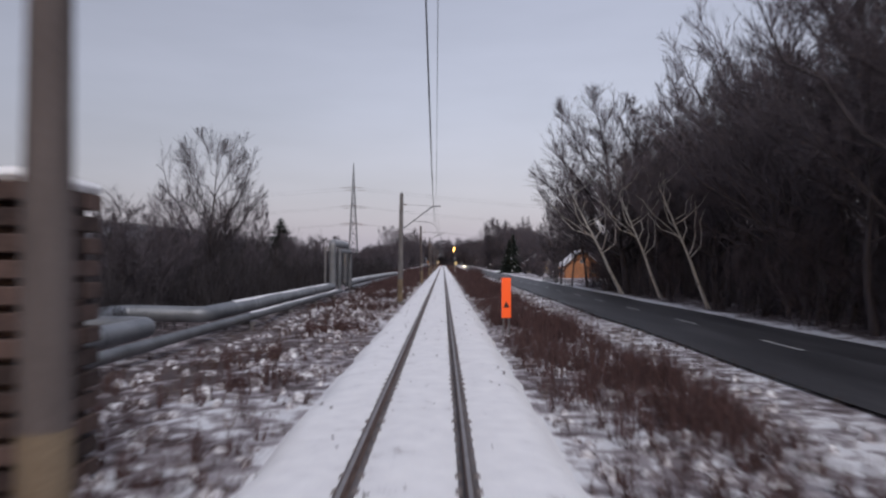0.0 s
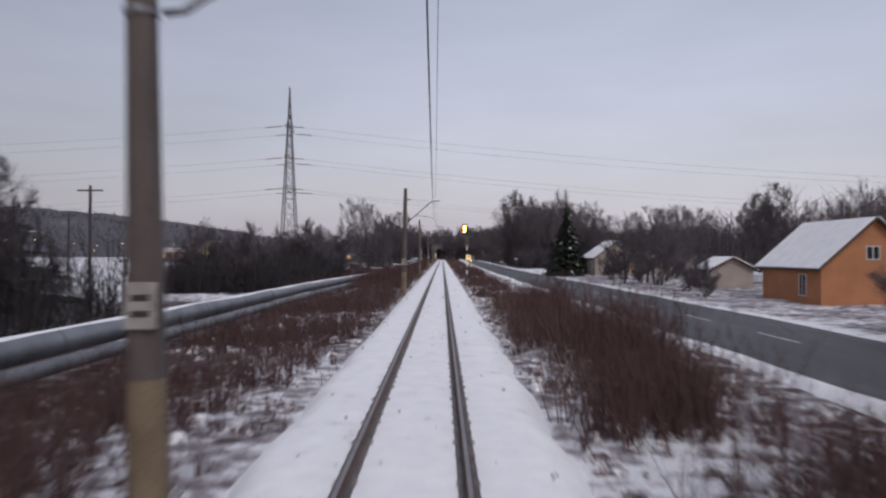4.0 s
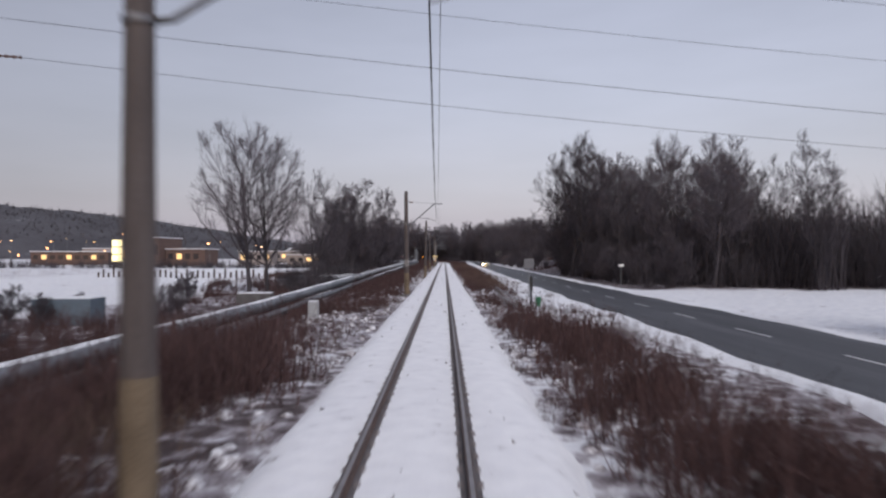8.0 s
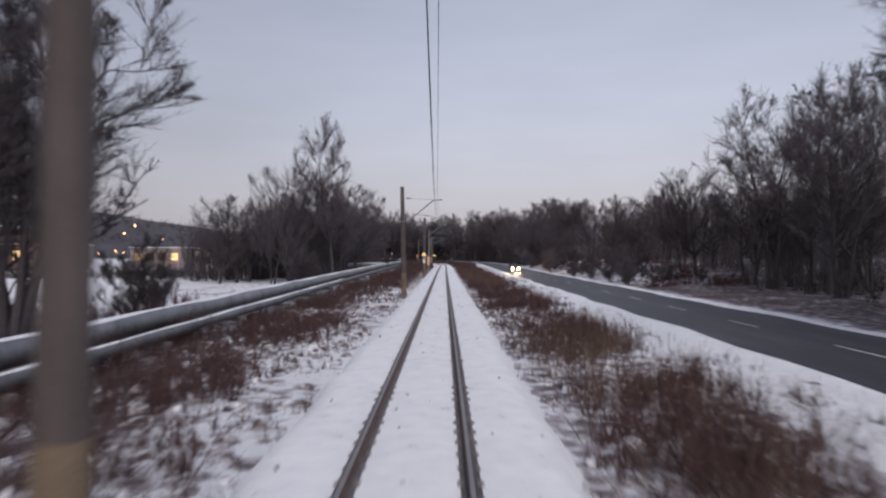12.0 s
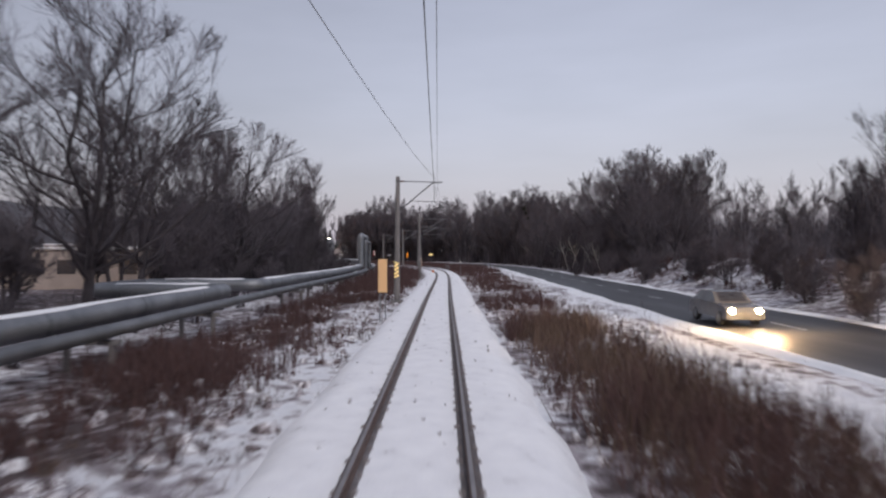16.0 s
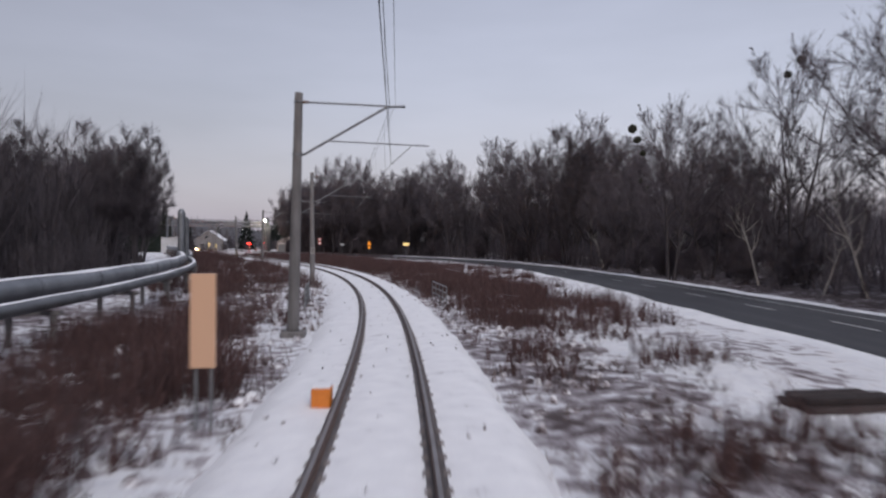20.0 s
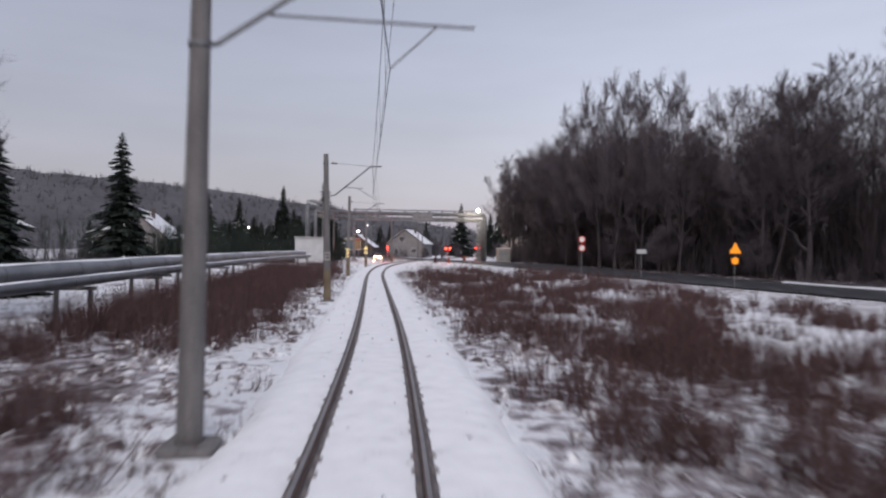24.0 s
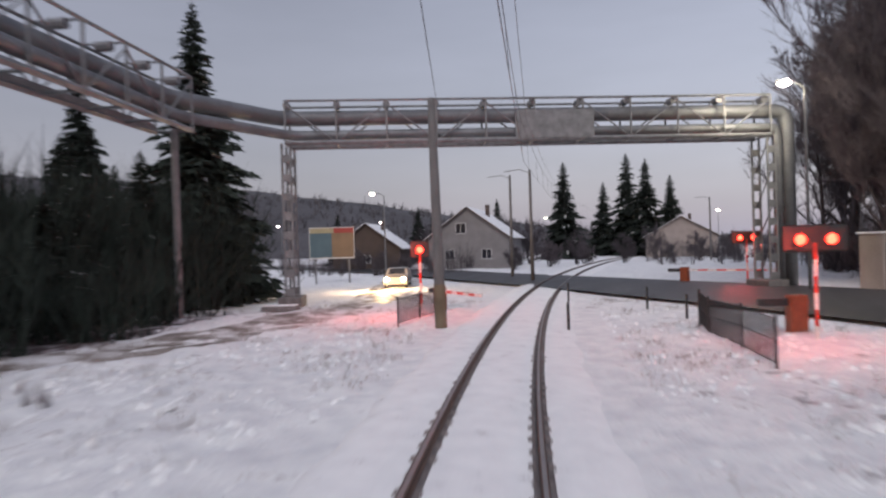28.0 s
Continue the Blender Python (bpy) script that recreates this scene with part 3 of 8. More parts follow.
# ---- overhead line ----
POLES = [(5.4, -2.75), (51.9, -2.89), (99.7, -2.75), (145.9, -2.62), (194.1, -2.98), (241.4, -2.62), (286.3, -2.4), (333.4, -2.7), (376.6, -2.44),
         (421.0, -2.86), (468.9, -3.05), (495.8, -3.15), (526.4, -3.2), (553.2, -2.94), (583.4, -2.8), (611.7, -2.79), (643.6, -2.91), (672.6, -2.9), (701.8, -2.85)]
SOLID_TIE = {9, 10, 11, 12, 13, 14}
RAISE = {9: 0.62, 10: 0.62, 11: 0.62, 12: 0.92, 13: 0.62, 14: 0.62, 15: 0.36, 16: 0.28}
M_INSUL = noisy("brown_insulator", [(0.3, (0.08, 0.04, 0.03)), (0.7, (0.16, 0.09, 0.07))], 6, 40, 0.3)
M_WHITE = noisy("white_paint", [(0.3, (0.55, 0.53, 0.5)), (0.6, (0.78, 0.77, 0.75))], 5, 40, 0.6)
M_BLACK = noisy("black_paint", [(0.3, (0.015, 0.015, 0.016)), (0.7, (0.04, 0.04, 0.04))], 5, 40, 0.5)
# Yellow sheeting emits a little, standing in for train headlights thrown back.
M_REFLECT_GLOW = glow("yellow_reflector_glow", (1.0, 0.72, 0.3), 0.55, (0.8, 0.6, 0.25))
M_ORANGE = noisy("orange_paint", [(0.3, (0.6, 0.16, 0.02)), (0.7, (0.8, 0.26, 0.04))], 4, 30, 0.5)
M_MAST = noisy("brown_mast_concrete", [(0.25, (0.05, 0.039, 0.037)), (0.7, (0.125, 0.103, 0.098))], 1.6, 25, 0.9, size=(3, 3, 0.6), per_object=0.2)
M_PLATE = noisy("dirty_board", [(0.3, (0.2, 0.18, 0.17)), (0.7, (0.36, 0.34, 0.33))], 5, 40, 0.7)
# Warm tone of train headlights on the mast foot, put into its colour.
M_FOOT = noisy("headlit_pole_foot", [(0.3, (0.11, 0.08, 0.052)), (0.7, (0.22, 0.165, 0.11))], 2, 25, 0.85)




def catenary_mast(i, s, u):
    r = thing("catenary_mast", "weathered round concrete mast with a steel bracket over the track", "catenary mast", lay_pose(s, u), "masts along the track")
    lean = 0.02 * sin(i * 2.4)
    bm = bmesh.new()
    top = 8.3 if i == 12 else 7.95
    zs = [-0.75, -0.2, 1.2, 3, 5, 6.8, top]
    tube(bm, [(lean * z, 0, z) for z in zs], [0.21 - 0.009 * z for z in zs], 14)
    part("shaft", bm, M_MAST if i < 9 and i != 1 else M_CONCRETE, r, smooth=True)
    if i < 9 or i > 14:
        # Painted band for the headlight glow low on the shaft.
        bm = bmesh.new()
        tube(bm, [(lean * z, 0, z) for z in (-0.6, 0.2, 1.3)], [0.219, 0.212, 0.202], 14, caps=False)
        part("foot_band", bm, M_FOOT, r, "mast foot coloured yellow-brown as if headlights lit it")
    bm = bmesh.new()
    box(bm, -0.42, 0.42, -0.42, 0.42, -0.85, -0.42, 0.05)
    part("foundation", bm, M_CONCRETE, r, "snow-dusted concrete block")
    if i == 18:  # plain mast at the crossing
        return r
    reach = -u  # to the middle of the track
    stag = -0.26 if i % 2 else 0.26
    if s > 490 and s < 600:
        stag = 0.25
    wire = reach + stag
    up = RAISE.get(i, 0.0)
    # bracket: short stub, rising strut, level end
    bm = bmesh.new()
    tube(bm, [(0.14, 0, 5.28 + up * 0.8), (0.36, 0, 5.3 + up * 0.8), (wire - 0.15, 0, 6.92 + up), (wire + 0.5, 0, 6.95 + up)], 0.045, 8)
    part("bracket", bm, M_STEEL, r, smooth=True)
    bm = bmesh.new()
    if i in SOLID_TIE:
        tube(bm, [(0.1, 0, top - 0.31), (wire - 0.15, 0, 6.95 + up)], 0.035, 7)
    else:
        tube(bm, [(0.5, 0, 7.06 + up), (wire - 0.15, 0, 6.95 + up)], 0.011, 5)
    part("tie_rod", bm, M_STEEL, r)
    bm = bmesh.new()
    if i in SOLID_TIE:
        tube(bm, [(0.18, 0, top - 0.312), (0.3, 0, top - 0.314), (0.5, 0, top - 0.32)], [0.05, 0.06, 0.05], 8)
    else:
        tube(bm, [(0.12, 0, 7.08 + up), (0.2, 0, 7.08 + up), (0.26, 0, 7.075 + up), (0.5, 0, 7.06 + up)], [0.02, 0.045, 0.055, 0.045], 8)
    part("insulator", bm, M_INSUL, r, "brown porcelain insulator")
    for z in (5.28 + up * 0.8, 7.06 + up * 0.93):
        bm = bmesh.new()
        tube(bm, [(lean * z, 0, z - 0.04), (lean * z, 0, z + 0.04)], 0.21 - 0.009 * z + 0.025, 12)
        part("clamp_ring", bm, M_STEEL, r)
    # registration tube and steady arm down to the contact wire
    bm = bmesh.new()
    k = 0.4
    x0, z0 = 0.36 + (wire - 0.51) * k * 0.75, 5.3 + 1.62 * k * 0.75 + up * 0.8
    if (i % 2 == 0 and i != 16) or i in SOLID_TIE:
        tube(bm, [(x0, 0, z0), (wire + 1.35, 0, z0 - 0.1)], 0.024, 6)
        part("registration_tube", bm, M_STEEL, r)
        bm = bmesh.new()
        tube(bm, [(wire + 0.75, 0, z0 - 0.09), (wire, 0, 5.5)], 0.016, 5)
        part("steady_arm", bm, M_STEEL, r)
    else:
        tube(bm, [(x0, 0, z0), (wire - 0.55, 0, z0 - 0.06)], 0.024, 6)
        part("registration_tube", bm, M_STEEL, r)
        bm = bmesh.new()
        tube(bm, [(wire - 0.85, 0, z0 - 0.05), (wire - 0.3, 0, 5.66), (wire, 0, 5.5)], 0.018, 5)
        part("steady_arm", bm, M_STEEL, r)
    # number plate: a pale board with plain bars
    if i in (2, 3, 5, 8, 10, 12, 15):
        plate = bmesh.new()
        box(plate, -0.17, 0.17, -0.245, -0.225, 1.85, 2.35, 0.008)
        pl = part("plate", plate, M_PLATE, r, "pale number board")
        bm = bmesh.new()
        box(bm, -0.1, 0.1, -0.252, -0.246, 2.15, 2.22)
        part("bar", bm, M_BLACK, pl)
        bm = bmesh.new()
        box(bm, -0.1, 0.1, -0.252, -0.246, 1.98, 2.05)
        part("bar", bm, M_BLACK, pl)
    return r


def triangle_board(w, h, y, z):
    bm = bmesh.new()
    v = [bm.verts.new(p) for p in ((-w / 2, y, z), (w / 2, y, z), (0, y, z + h), (-w / 2, y + 0.02, z), (w / 2, y + 0.02, z), (0, y + 0.02, z + h))]
    for f in ((0, 1, 2), (5, 4, 3), (0, 3, 4, 1), (1, 4, 5, 2), (2, 5, 3, 0)):
        bm.faces.new([v[k] for k in f])
    return bm


for i, (s, u) in enumerate(POLES):
    m = catenary_mast(i, s, u)
    if i in (8, 17):  # warning triangles, the yellow ones glowing in place of headlight return
        for k, (z, h) in enumerate(((2.55, 0.62), (2.05, 0.5)) if i == 8 else ((2.3, 0.55), (1.65, 0.55))):
            w = 0.7 if k == 0 else (0.5 if i == 8 else 0.66)
            brd = part("warning_triangle", triangle_board(w, h, -0.26, z), M_REFLECT_GLOW if (k == 0 or i == 17) else M_WHITE, m, "reflecting yellow warning triangle")
            bm = bmesh.new()
            box(bm, -0.1, 0.12, -0.268, -0.262, z + 0.13, z + 0.22, 0.0)
            part("symbol", bm, M_BLACK, brd)
        if i == 8:
            bm = bmesh.new()
            box(bm, -0.19, 0.19, -0.25, -0.23, 1.55, 2.02, 0.01)
            part("plate", bm, M_WHITE, m, "small white board")
    if i in (9, 16):  # reflecting zigzag bands, headlight return given as emission
        for k in range(4 if i == 9 else 3):
            z = 1.1 + 0.26 * k if i == 9 else 1.55 + 0.34 * k
            bm = bmesh.new()
            for a, b in (((-0.17, z), (0.14, z + 0.13)), ((0.14, z + 0.13), (-0.17, z + 0.26))):
                v = [bm.verts.new((a[0], -0.235, a[1] - 0.04)), bm.verts.new((b[0], -0.235, b[1] - 0.04)), bm.verts.new((b[0], -0.235, b[1] + 0.04)), bm.verts.new((a[0], -0.235, a[1] + 0.04))]
                f = bm.faces.new(v)
                out = bmesh.ops.extrude_face_region(bm, geom=[f])
                bmesh.ops.translate(bm, vec=(0, 0.02, 0), verts=[q for q in out["geom"] if isinstance(q, bmesh.types.BMVert)])
            part("zigzag_band", bm, M_REFLECT_GLOW, m, "reflecting yellow zigzag band with added glow")


def wire_u(i):
    s, u = POLES[i]
    st = -0.26 if i % 2 else 0.26
    return 0.25 if 490 < s < 600 else st


stations = [(-45.0, -0.2, 0)] + [(s, wire_u(i), RAISE.get(i, 0.0)) for i, (s, u) in enumerate(POLES)] + [(729.0, 0.1, 0), (757.0, -0.1, 0), (790.0, 0.1, 0)]
lines = {"contact_wire": (0.0, 5.5, 0.0, 0.0075), "messenger_wire": (-0.05, 6.97, 1.0, 0.0075), "feeder_wire": (0.14, 7.0, 0.75, 0.006)}
for i in range(len(stations) - 1):
    (sa, ua, ra), (sb, ub, rb) = stations[i], stations[i + 1]
    span = thing("overhead_wire", "thin dark overhead wires hung over the track", "overhead wire", None, "spans of the overhead line")
    pts = {}
    for name, (du, z, sag, rad) in lines.items():
        bm, pp = bmesh.new(), []
        za, zb = (z + ra, z + rb) if z > 6 else (z, z)
        n = 2 if sag == 0 else 12
        a, b = lay(sa, ua + du, za), lay(sb, ub + du, zb)
        for k in range(n + 1):
            t = k / n
            p = a.lerp(b, t)
            p.z -= sag * 4 * t * (1 - t) * min(1.0, (sb - sa) / 48)
            pp.append(p)
        tube(bm, pp, rad, 4)
        pts[name] = pp
        part(name, bm, M_WIRE, span)
    for k in range(1, 12, 2):
        t = k / 12
        top, low = pts["messenger_wire"][k], pts["contact_wire"][0].lerp(pts["contact_wire"][-1], t)
        bm = bmesh.new()
        tube(bm, [top, low], 0.005, 3)
        part("dropper", bm, M_WIRE, span)

# wires that leave the overhead line and are anchored at masts
for a, b in ((lay(376.6, -2.3, 7.0), lay(421.0, 0.1, 7.5)), (lay(421.0, 0.0, 7.5), lay(468.9, -2.9, 7.3)), (lay(640.0, 0.1, 7.0), lay(701.8, -2.7, 7.3))):
    bm = bmesh.new()
    tube(bm, [a.lerp(b, k / 10) - Vector((0, 0, 4 * 0.5 * k / 10 * (1 - k / 10))) for k in range(11)], 0.0095, 4)
    anchor = thing("anchor_wire", "thin dark wire anchored at a mast beside the track", "overhead wire", None, "anchor wires")
    part("strand", bm, M_WIRE, anchor)

# ---- district heating pipes on the west side ----
PIPE_S = [-40, 55, 100, 150, 195, 225, 285, 355, 414, 450, 487, 560, 613, 690]
PIPE_Z = [0.12, 0.12, 0.12, -0.08, -0.5, -0.5, 0.0, 0.48, 0.8, 0.8, 1.05, 1.3, 1.55, 1.6]


def pipe_z(s):
    return float(np.interp(s, PIPE_S, PIPE_Z))


def pipe_u(s):
    return float(np.interp(s, [-50, 440, 500, 530, 556, 572, 600, 690], [-10.9, -10.9, -12.0, -13.6, -15.4, -15.0, -13.4, -13.2]))


def pipe_line(off, dz, portals, s0, s1):
    """Points of one pipe: along the ground, up and over at each portal."""
    out, s = [], s0
    while s < s1:
        for a, b, top in portals:
            if top is None and a <= s < b:  # level loop that takes up the stretch of the pipe
                if off == 0.0:
                    out += [(a, pipe_z(a), 0), (a, pipe_z(a), -6.9), (b, pipe_z(b), -6.9), (b, pipe_z(b), 0)]
                s = b + 1.0
            elif a <= s < b:
                for q, inset in ((a, 0.75 * off), (b, -0.75 * off)):
                    z0, z1, q = pipe_z(q) + dz, top - 0.8 * off, q + inset
                    col = [(q, z0, -0.4 * off), (q, z0 + 0.3, -0.4 * off), (q, z1 - 0.3, -0.4 * off), (q, z1, -0.4 * off)]
                    out += col if inset >= 0 and q < (a + b) / 2 else col[::-1]
                s = b + 2.0
        out.append((s, pipe_z(s) + dz, 0))
        s += 4.0
    return [lay(q, pipe_u(q) + off + du, z) for q, z, du in out]


LOOPS = [(270.0, 276.0, None), (410.0, 416.0, None)]
PORTALS = [(69.0, 78.3, 4.55), (470.5, 481.5, 5.3), (560.4, 567.6, 6.4)]
pipes = thing("heating_pipes", "pair of grey metal-clad heating pipes with snow on top", "pipeline")
M_PIPE_DULL = noisy("dull_pipe_cladding", [(0.3, (0.11, 0.115, 0.125)), (0.7, (0.24, 0.25, 0.265))], 0.8, 14, 0.55, 0.5)


def bend_smooth(pts, r=0.55, n=4):
    """Round the sharp corners of a line."""
    out = [pts[0]]
    for a, b, c in zip(pts, pts[1:], pts[2:]):
        d0, d1 = (a - b), (c - b)
        if d0.length < 1e-4 or d1.length < 1e-4 or d0.angle(d1) > 3.0:
            out.append(b)
            continue
        ra, rc = min(r, d0.length * 0.45), min(r, d1.length * 0.45)
        p, q = b + d0.normalized() * ra, b + d1.normalized() * rc
        for k in range(n + 1):
            t = k / n
            out.append(p * (1 - t) ** 2 + b * 2 * t * (1 - t) + q * t * t)
    return out + [pts[-1]]


main_line = pipe_line(0.0, 0.0, PORTALS + LOOPS, 32.0, 681.0)
loop = [lay(-45, -10.9, 0.12), lay(24, -10.9, 0.12), lay(26, -10.9, 0.12), lay(26, -14.8, 0.2), lay(32, -14.8, 0.2), lay(33.5, -10.9, 0.12)]
bm = bmesh.new()
tube(bm, bend_smooth(loop[:-1] + main_line), 0.39, 14)
part("large_pipe", bm, M_PIPE, pipes, smooth=True)
bm = bmesh.new()
tube(bm, bend_smooth([lay(-45, -9.95, -0.3), lay(20, -9.95, -0.3)] + pipe_line(0.98, -0.42, PORTALS + LOOPS, 24.0, 681.0)), 0.22, 12)
part("small_pipe", bm, M_PIPE_DULL, pipes, smooth=True)


def snow_cap(pts, rad, name="snow_cap"):
    v, f, n = [], [], 5
    for i, p in enumerate(pts):
        d = (pts[min(i + 1, len(pts) - 1)] - pts[max(i - 1, 0)]).normalized()
        r = Vector((d.y, -d.x, 0)).normalized()
        for k in range(n):
            a = radians(90 + (k - 2) * (15 + 4 * sin(i * 1.1)))
            h = 0.02 * cos((k - 2) * 0.75) + 0.003
            v.append(p + r * cos(a) * (rad + 0.004) + Vector((0, 0, sin(a) * (rad + 0.004) + h * (0.7 + 0.5 * sin(i * 1.9)))))
    for i in range(len(pts) - 1):
        f += [(i * n + k, i * n + k + 1, (i + 1) * n + k + 1, (i + 1) * n + k) for k in range(n - 1)]
    return link(name, v, f, M_SNOW, pipes, "strip of snow lying on the pipe", smooth=True)


for a, b in ((-45, 23), (36, 67), (81, 180), (180, 269), (277, 409), (417, 468), (487, 558), (570, 640), (640, 680)):
    snow_cap([lay(q, pipe_u(q), pipe_z(q)) for q in np.arange(a, b, 2.0)], 0.39)
for a, b in ((36, 67), (285, 350), (487, 558), (570, 680)):
    snow_cap([lay(q, pipe_u(q) + 0.98, pipe_z(q) - 0.42) for q in np.arange(a, b, 2.0)], 0.22)
for a in (270, 276, 410, 416):
    snow_cap([lay(a, pipe_u(a) - q, pipe_z(a)) for q in np.arange(0.8, 6.4, 0.8)], 0.39)
# cladding seams and supports
for s in np.arange(-38, 680, 6.0):
    if any(a - 2 < s < b + 2 for a, b, _ in PORTALS + LOOPS) or 22 < s < 36:
        continue
    bm = bmesh.new()
    tube(bm, [lay(s - 0.05, pipe_u(s), pipe_z(s)), lay(s + 0.05, pipe_u(s), pipe_z(s))], 0.40, 14)
    part("cladding_seam", bm, M_PIPE_DULL, pipes)
for s in np.arange(-36, 680, 9.0):
    if any(a - 1 < s < b + 1 for a, b, _ in PORTALS + LOOPS) or 22 < s < 36:
        continue
    p = lay(s, pipe_u(s))
    g = ground_at(p.x, p.y)
    bm = bmesh.new()
    for off in (-0.3, 1.1):
        box(bm, off - 0.09, off + 0.09, -0.09, 0.09, g - 0.3, pipe_z(s) - 0.72, 0.01)
    box(bm, -0.5, 1.35, -0.12, 0.12, pipe_z(s) - 0.84, pipe_z(s) - 0.68, 0.01)
    o = part("support", bm, M_CONCRETE, pipes, "low concrete support")
    o.matrix_world = lay_pose(s, pipe_u(s))
for a, b, top in PORTALS[:1]:  # frames that carry the raised stretch
    for q in (a, b):
        for off in (-0.75,):
            bm = bmesh.new()
            g = ground_at(*lay(q, pipe_u(q) + off).xy)
            box(bm, -0.1, 0.1, -0.1, 0.1, g - 0.3, top - 0.45, 0.01)
            o = part("portal_post", bm, M_STEEL, pipes)
            o.matrix_world = lay_pose(q, pipe_u(q) + off)
        bm = bmesh.new()
        box(bm, -0.85, 0.75, -0.1, 0.1, top - 0.58, top - 0.4, 0.01)
        o = part("portal_beam", bm, M_STEEL, pipes)
        o.matrix_world = lay_pose(q, pipe_u(q))
for a, b, top in PORTALS:
    snow_cap([lay(q, pipe_u(q), top) for q in np.arange(a + 0.6, b - 0.4, 1.0)], 0.39)
# ---- vegetation ----
def bark(name, a, b):
    return noisy(name, [(0.3, a), (0.7, b)], 2.0, 18, 0.9, bump=0.4, size=(3, 3, 0.7), per_object=0.25)


M_BARK = bark("dark_bark", (0.034, 0.029, 0.033), (0.088, 0.075, 0.083))
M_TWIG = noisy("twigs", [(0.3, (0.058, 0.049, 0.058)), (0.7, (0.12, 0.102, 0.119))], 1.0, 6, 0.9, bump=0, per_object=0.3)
M_BIRCH = noisy("birch_bark", [(0.3, (0.12, 0.11, 0.1)), (0.45, (0.4, 0.38, 0.36)), (0.7, (0.55, 0.53, 0.5))], 2.5, 14, 0.85, bump=0.3, size=(2, 2, 1.2))
M_NEEDLE = noisy("spruce_needles", [(0.3, (0.010, 0.016, 0.013)), (0.7, (0.03, 0.042, 0.033))], 1.5, 12, 0.9, bump=0, per_object=0.2)


class Mesh3:
    """Growing lists of vertices and triangles."""

    def __init__(self):
        self.v, self.f = [], []

    def limb(self, pts, radii, n):
        base, prev = len(self.v), None
        for i, (p, r) in enumerate(zip(pts, radii)):
            d = (pts[min(i + 1, len(pts) - 1)] - pts[max(i - 1, 0)]).normalized()
            a = d.orthogonal().normalized() if prev is None else (prev - d * prev.dot(d)).normalized()
            prev = a
            b = d.cross(a)
            for k in range(n):
                t = 2 * pi * k / n
                self.v.append(p + (a * cos(t) + b * sin(t)) * r)
        for i in range(len(pts) - 1):
            for k in range(n):
                q, w = base + i * n + k, base + i * n + (k + 1) % n
                self.f += [(q, w, w + n), (q, w + n, q + n)]

    def spike(self, p, q, r):
        d = (q - p).normalized()
        a = d.orthogonal().normalized()
        b = d.cross(a)
        i = len(self.v)
        self.v += [p + a * r, p - a * r * 0.5 + b * r * 0.87, p - a * r * 0.5 - b * r * 0.87, q]
        self.f += [(i, i + 1, i + 3), (i + 1, i + 2, i + 3), (i + 2, i, i + 3)]

    def blade(self, p, q, w):
        d = (q - p).normalized()
        a = d.cross(Vector((random.random() - 0.5, random.random() - 0.5, 0.3))).normalized()
        i = len(self.v)
        self.v += [p + a * w, p - a * w, q]
        self.f.append((i, i + 1, i + 2))


def crooked(p, d, length, n, wild, lift, rng):
    pts = [p.copy()]
    for k in range(n):
        d = (d + Vector((rng.gauss(0, wild), rng.gauss(0, wild), rng.gauss(0, wild * 0.6) + lift))).normalized()
        p = p + d * (length / n)
        pts.append(p.copy())
    return pts


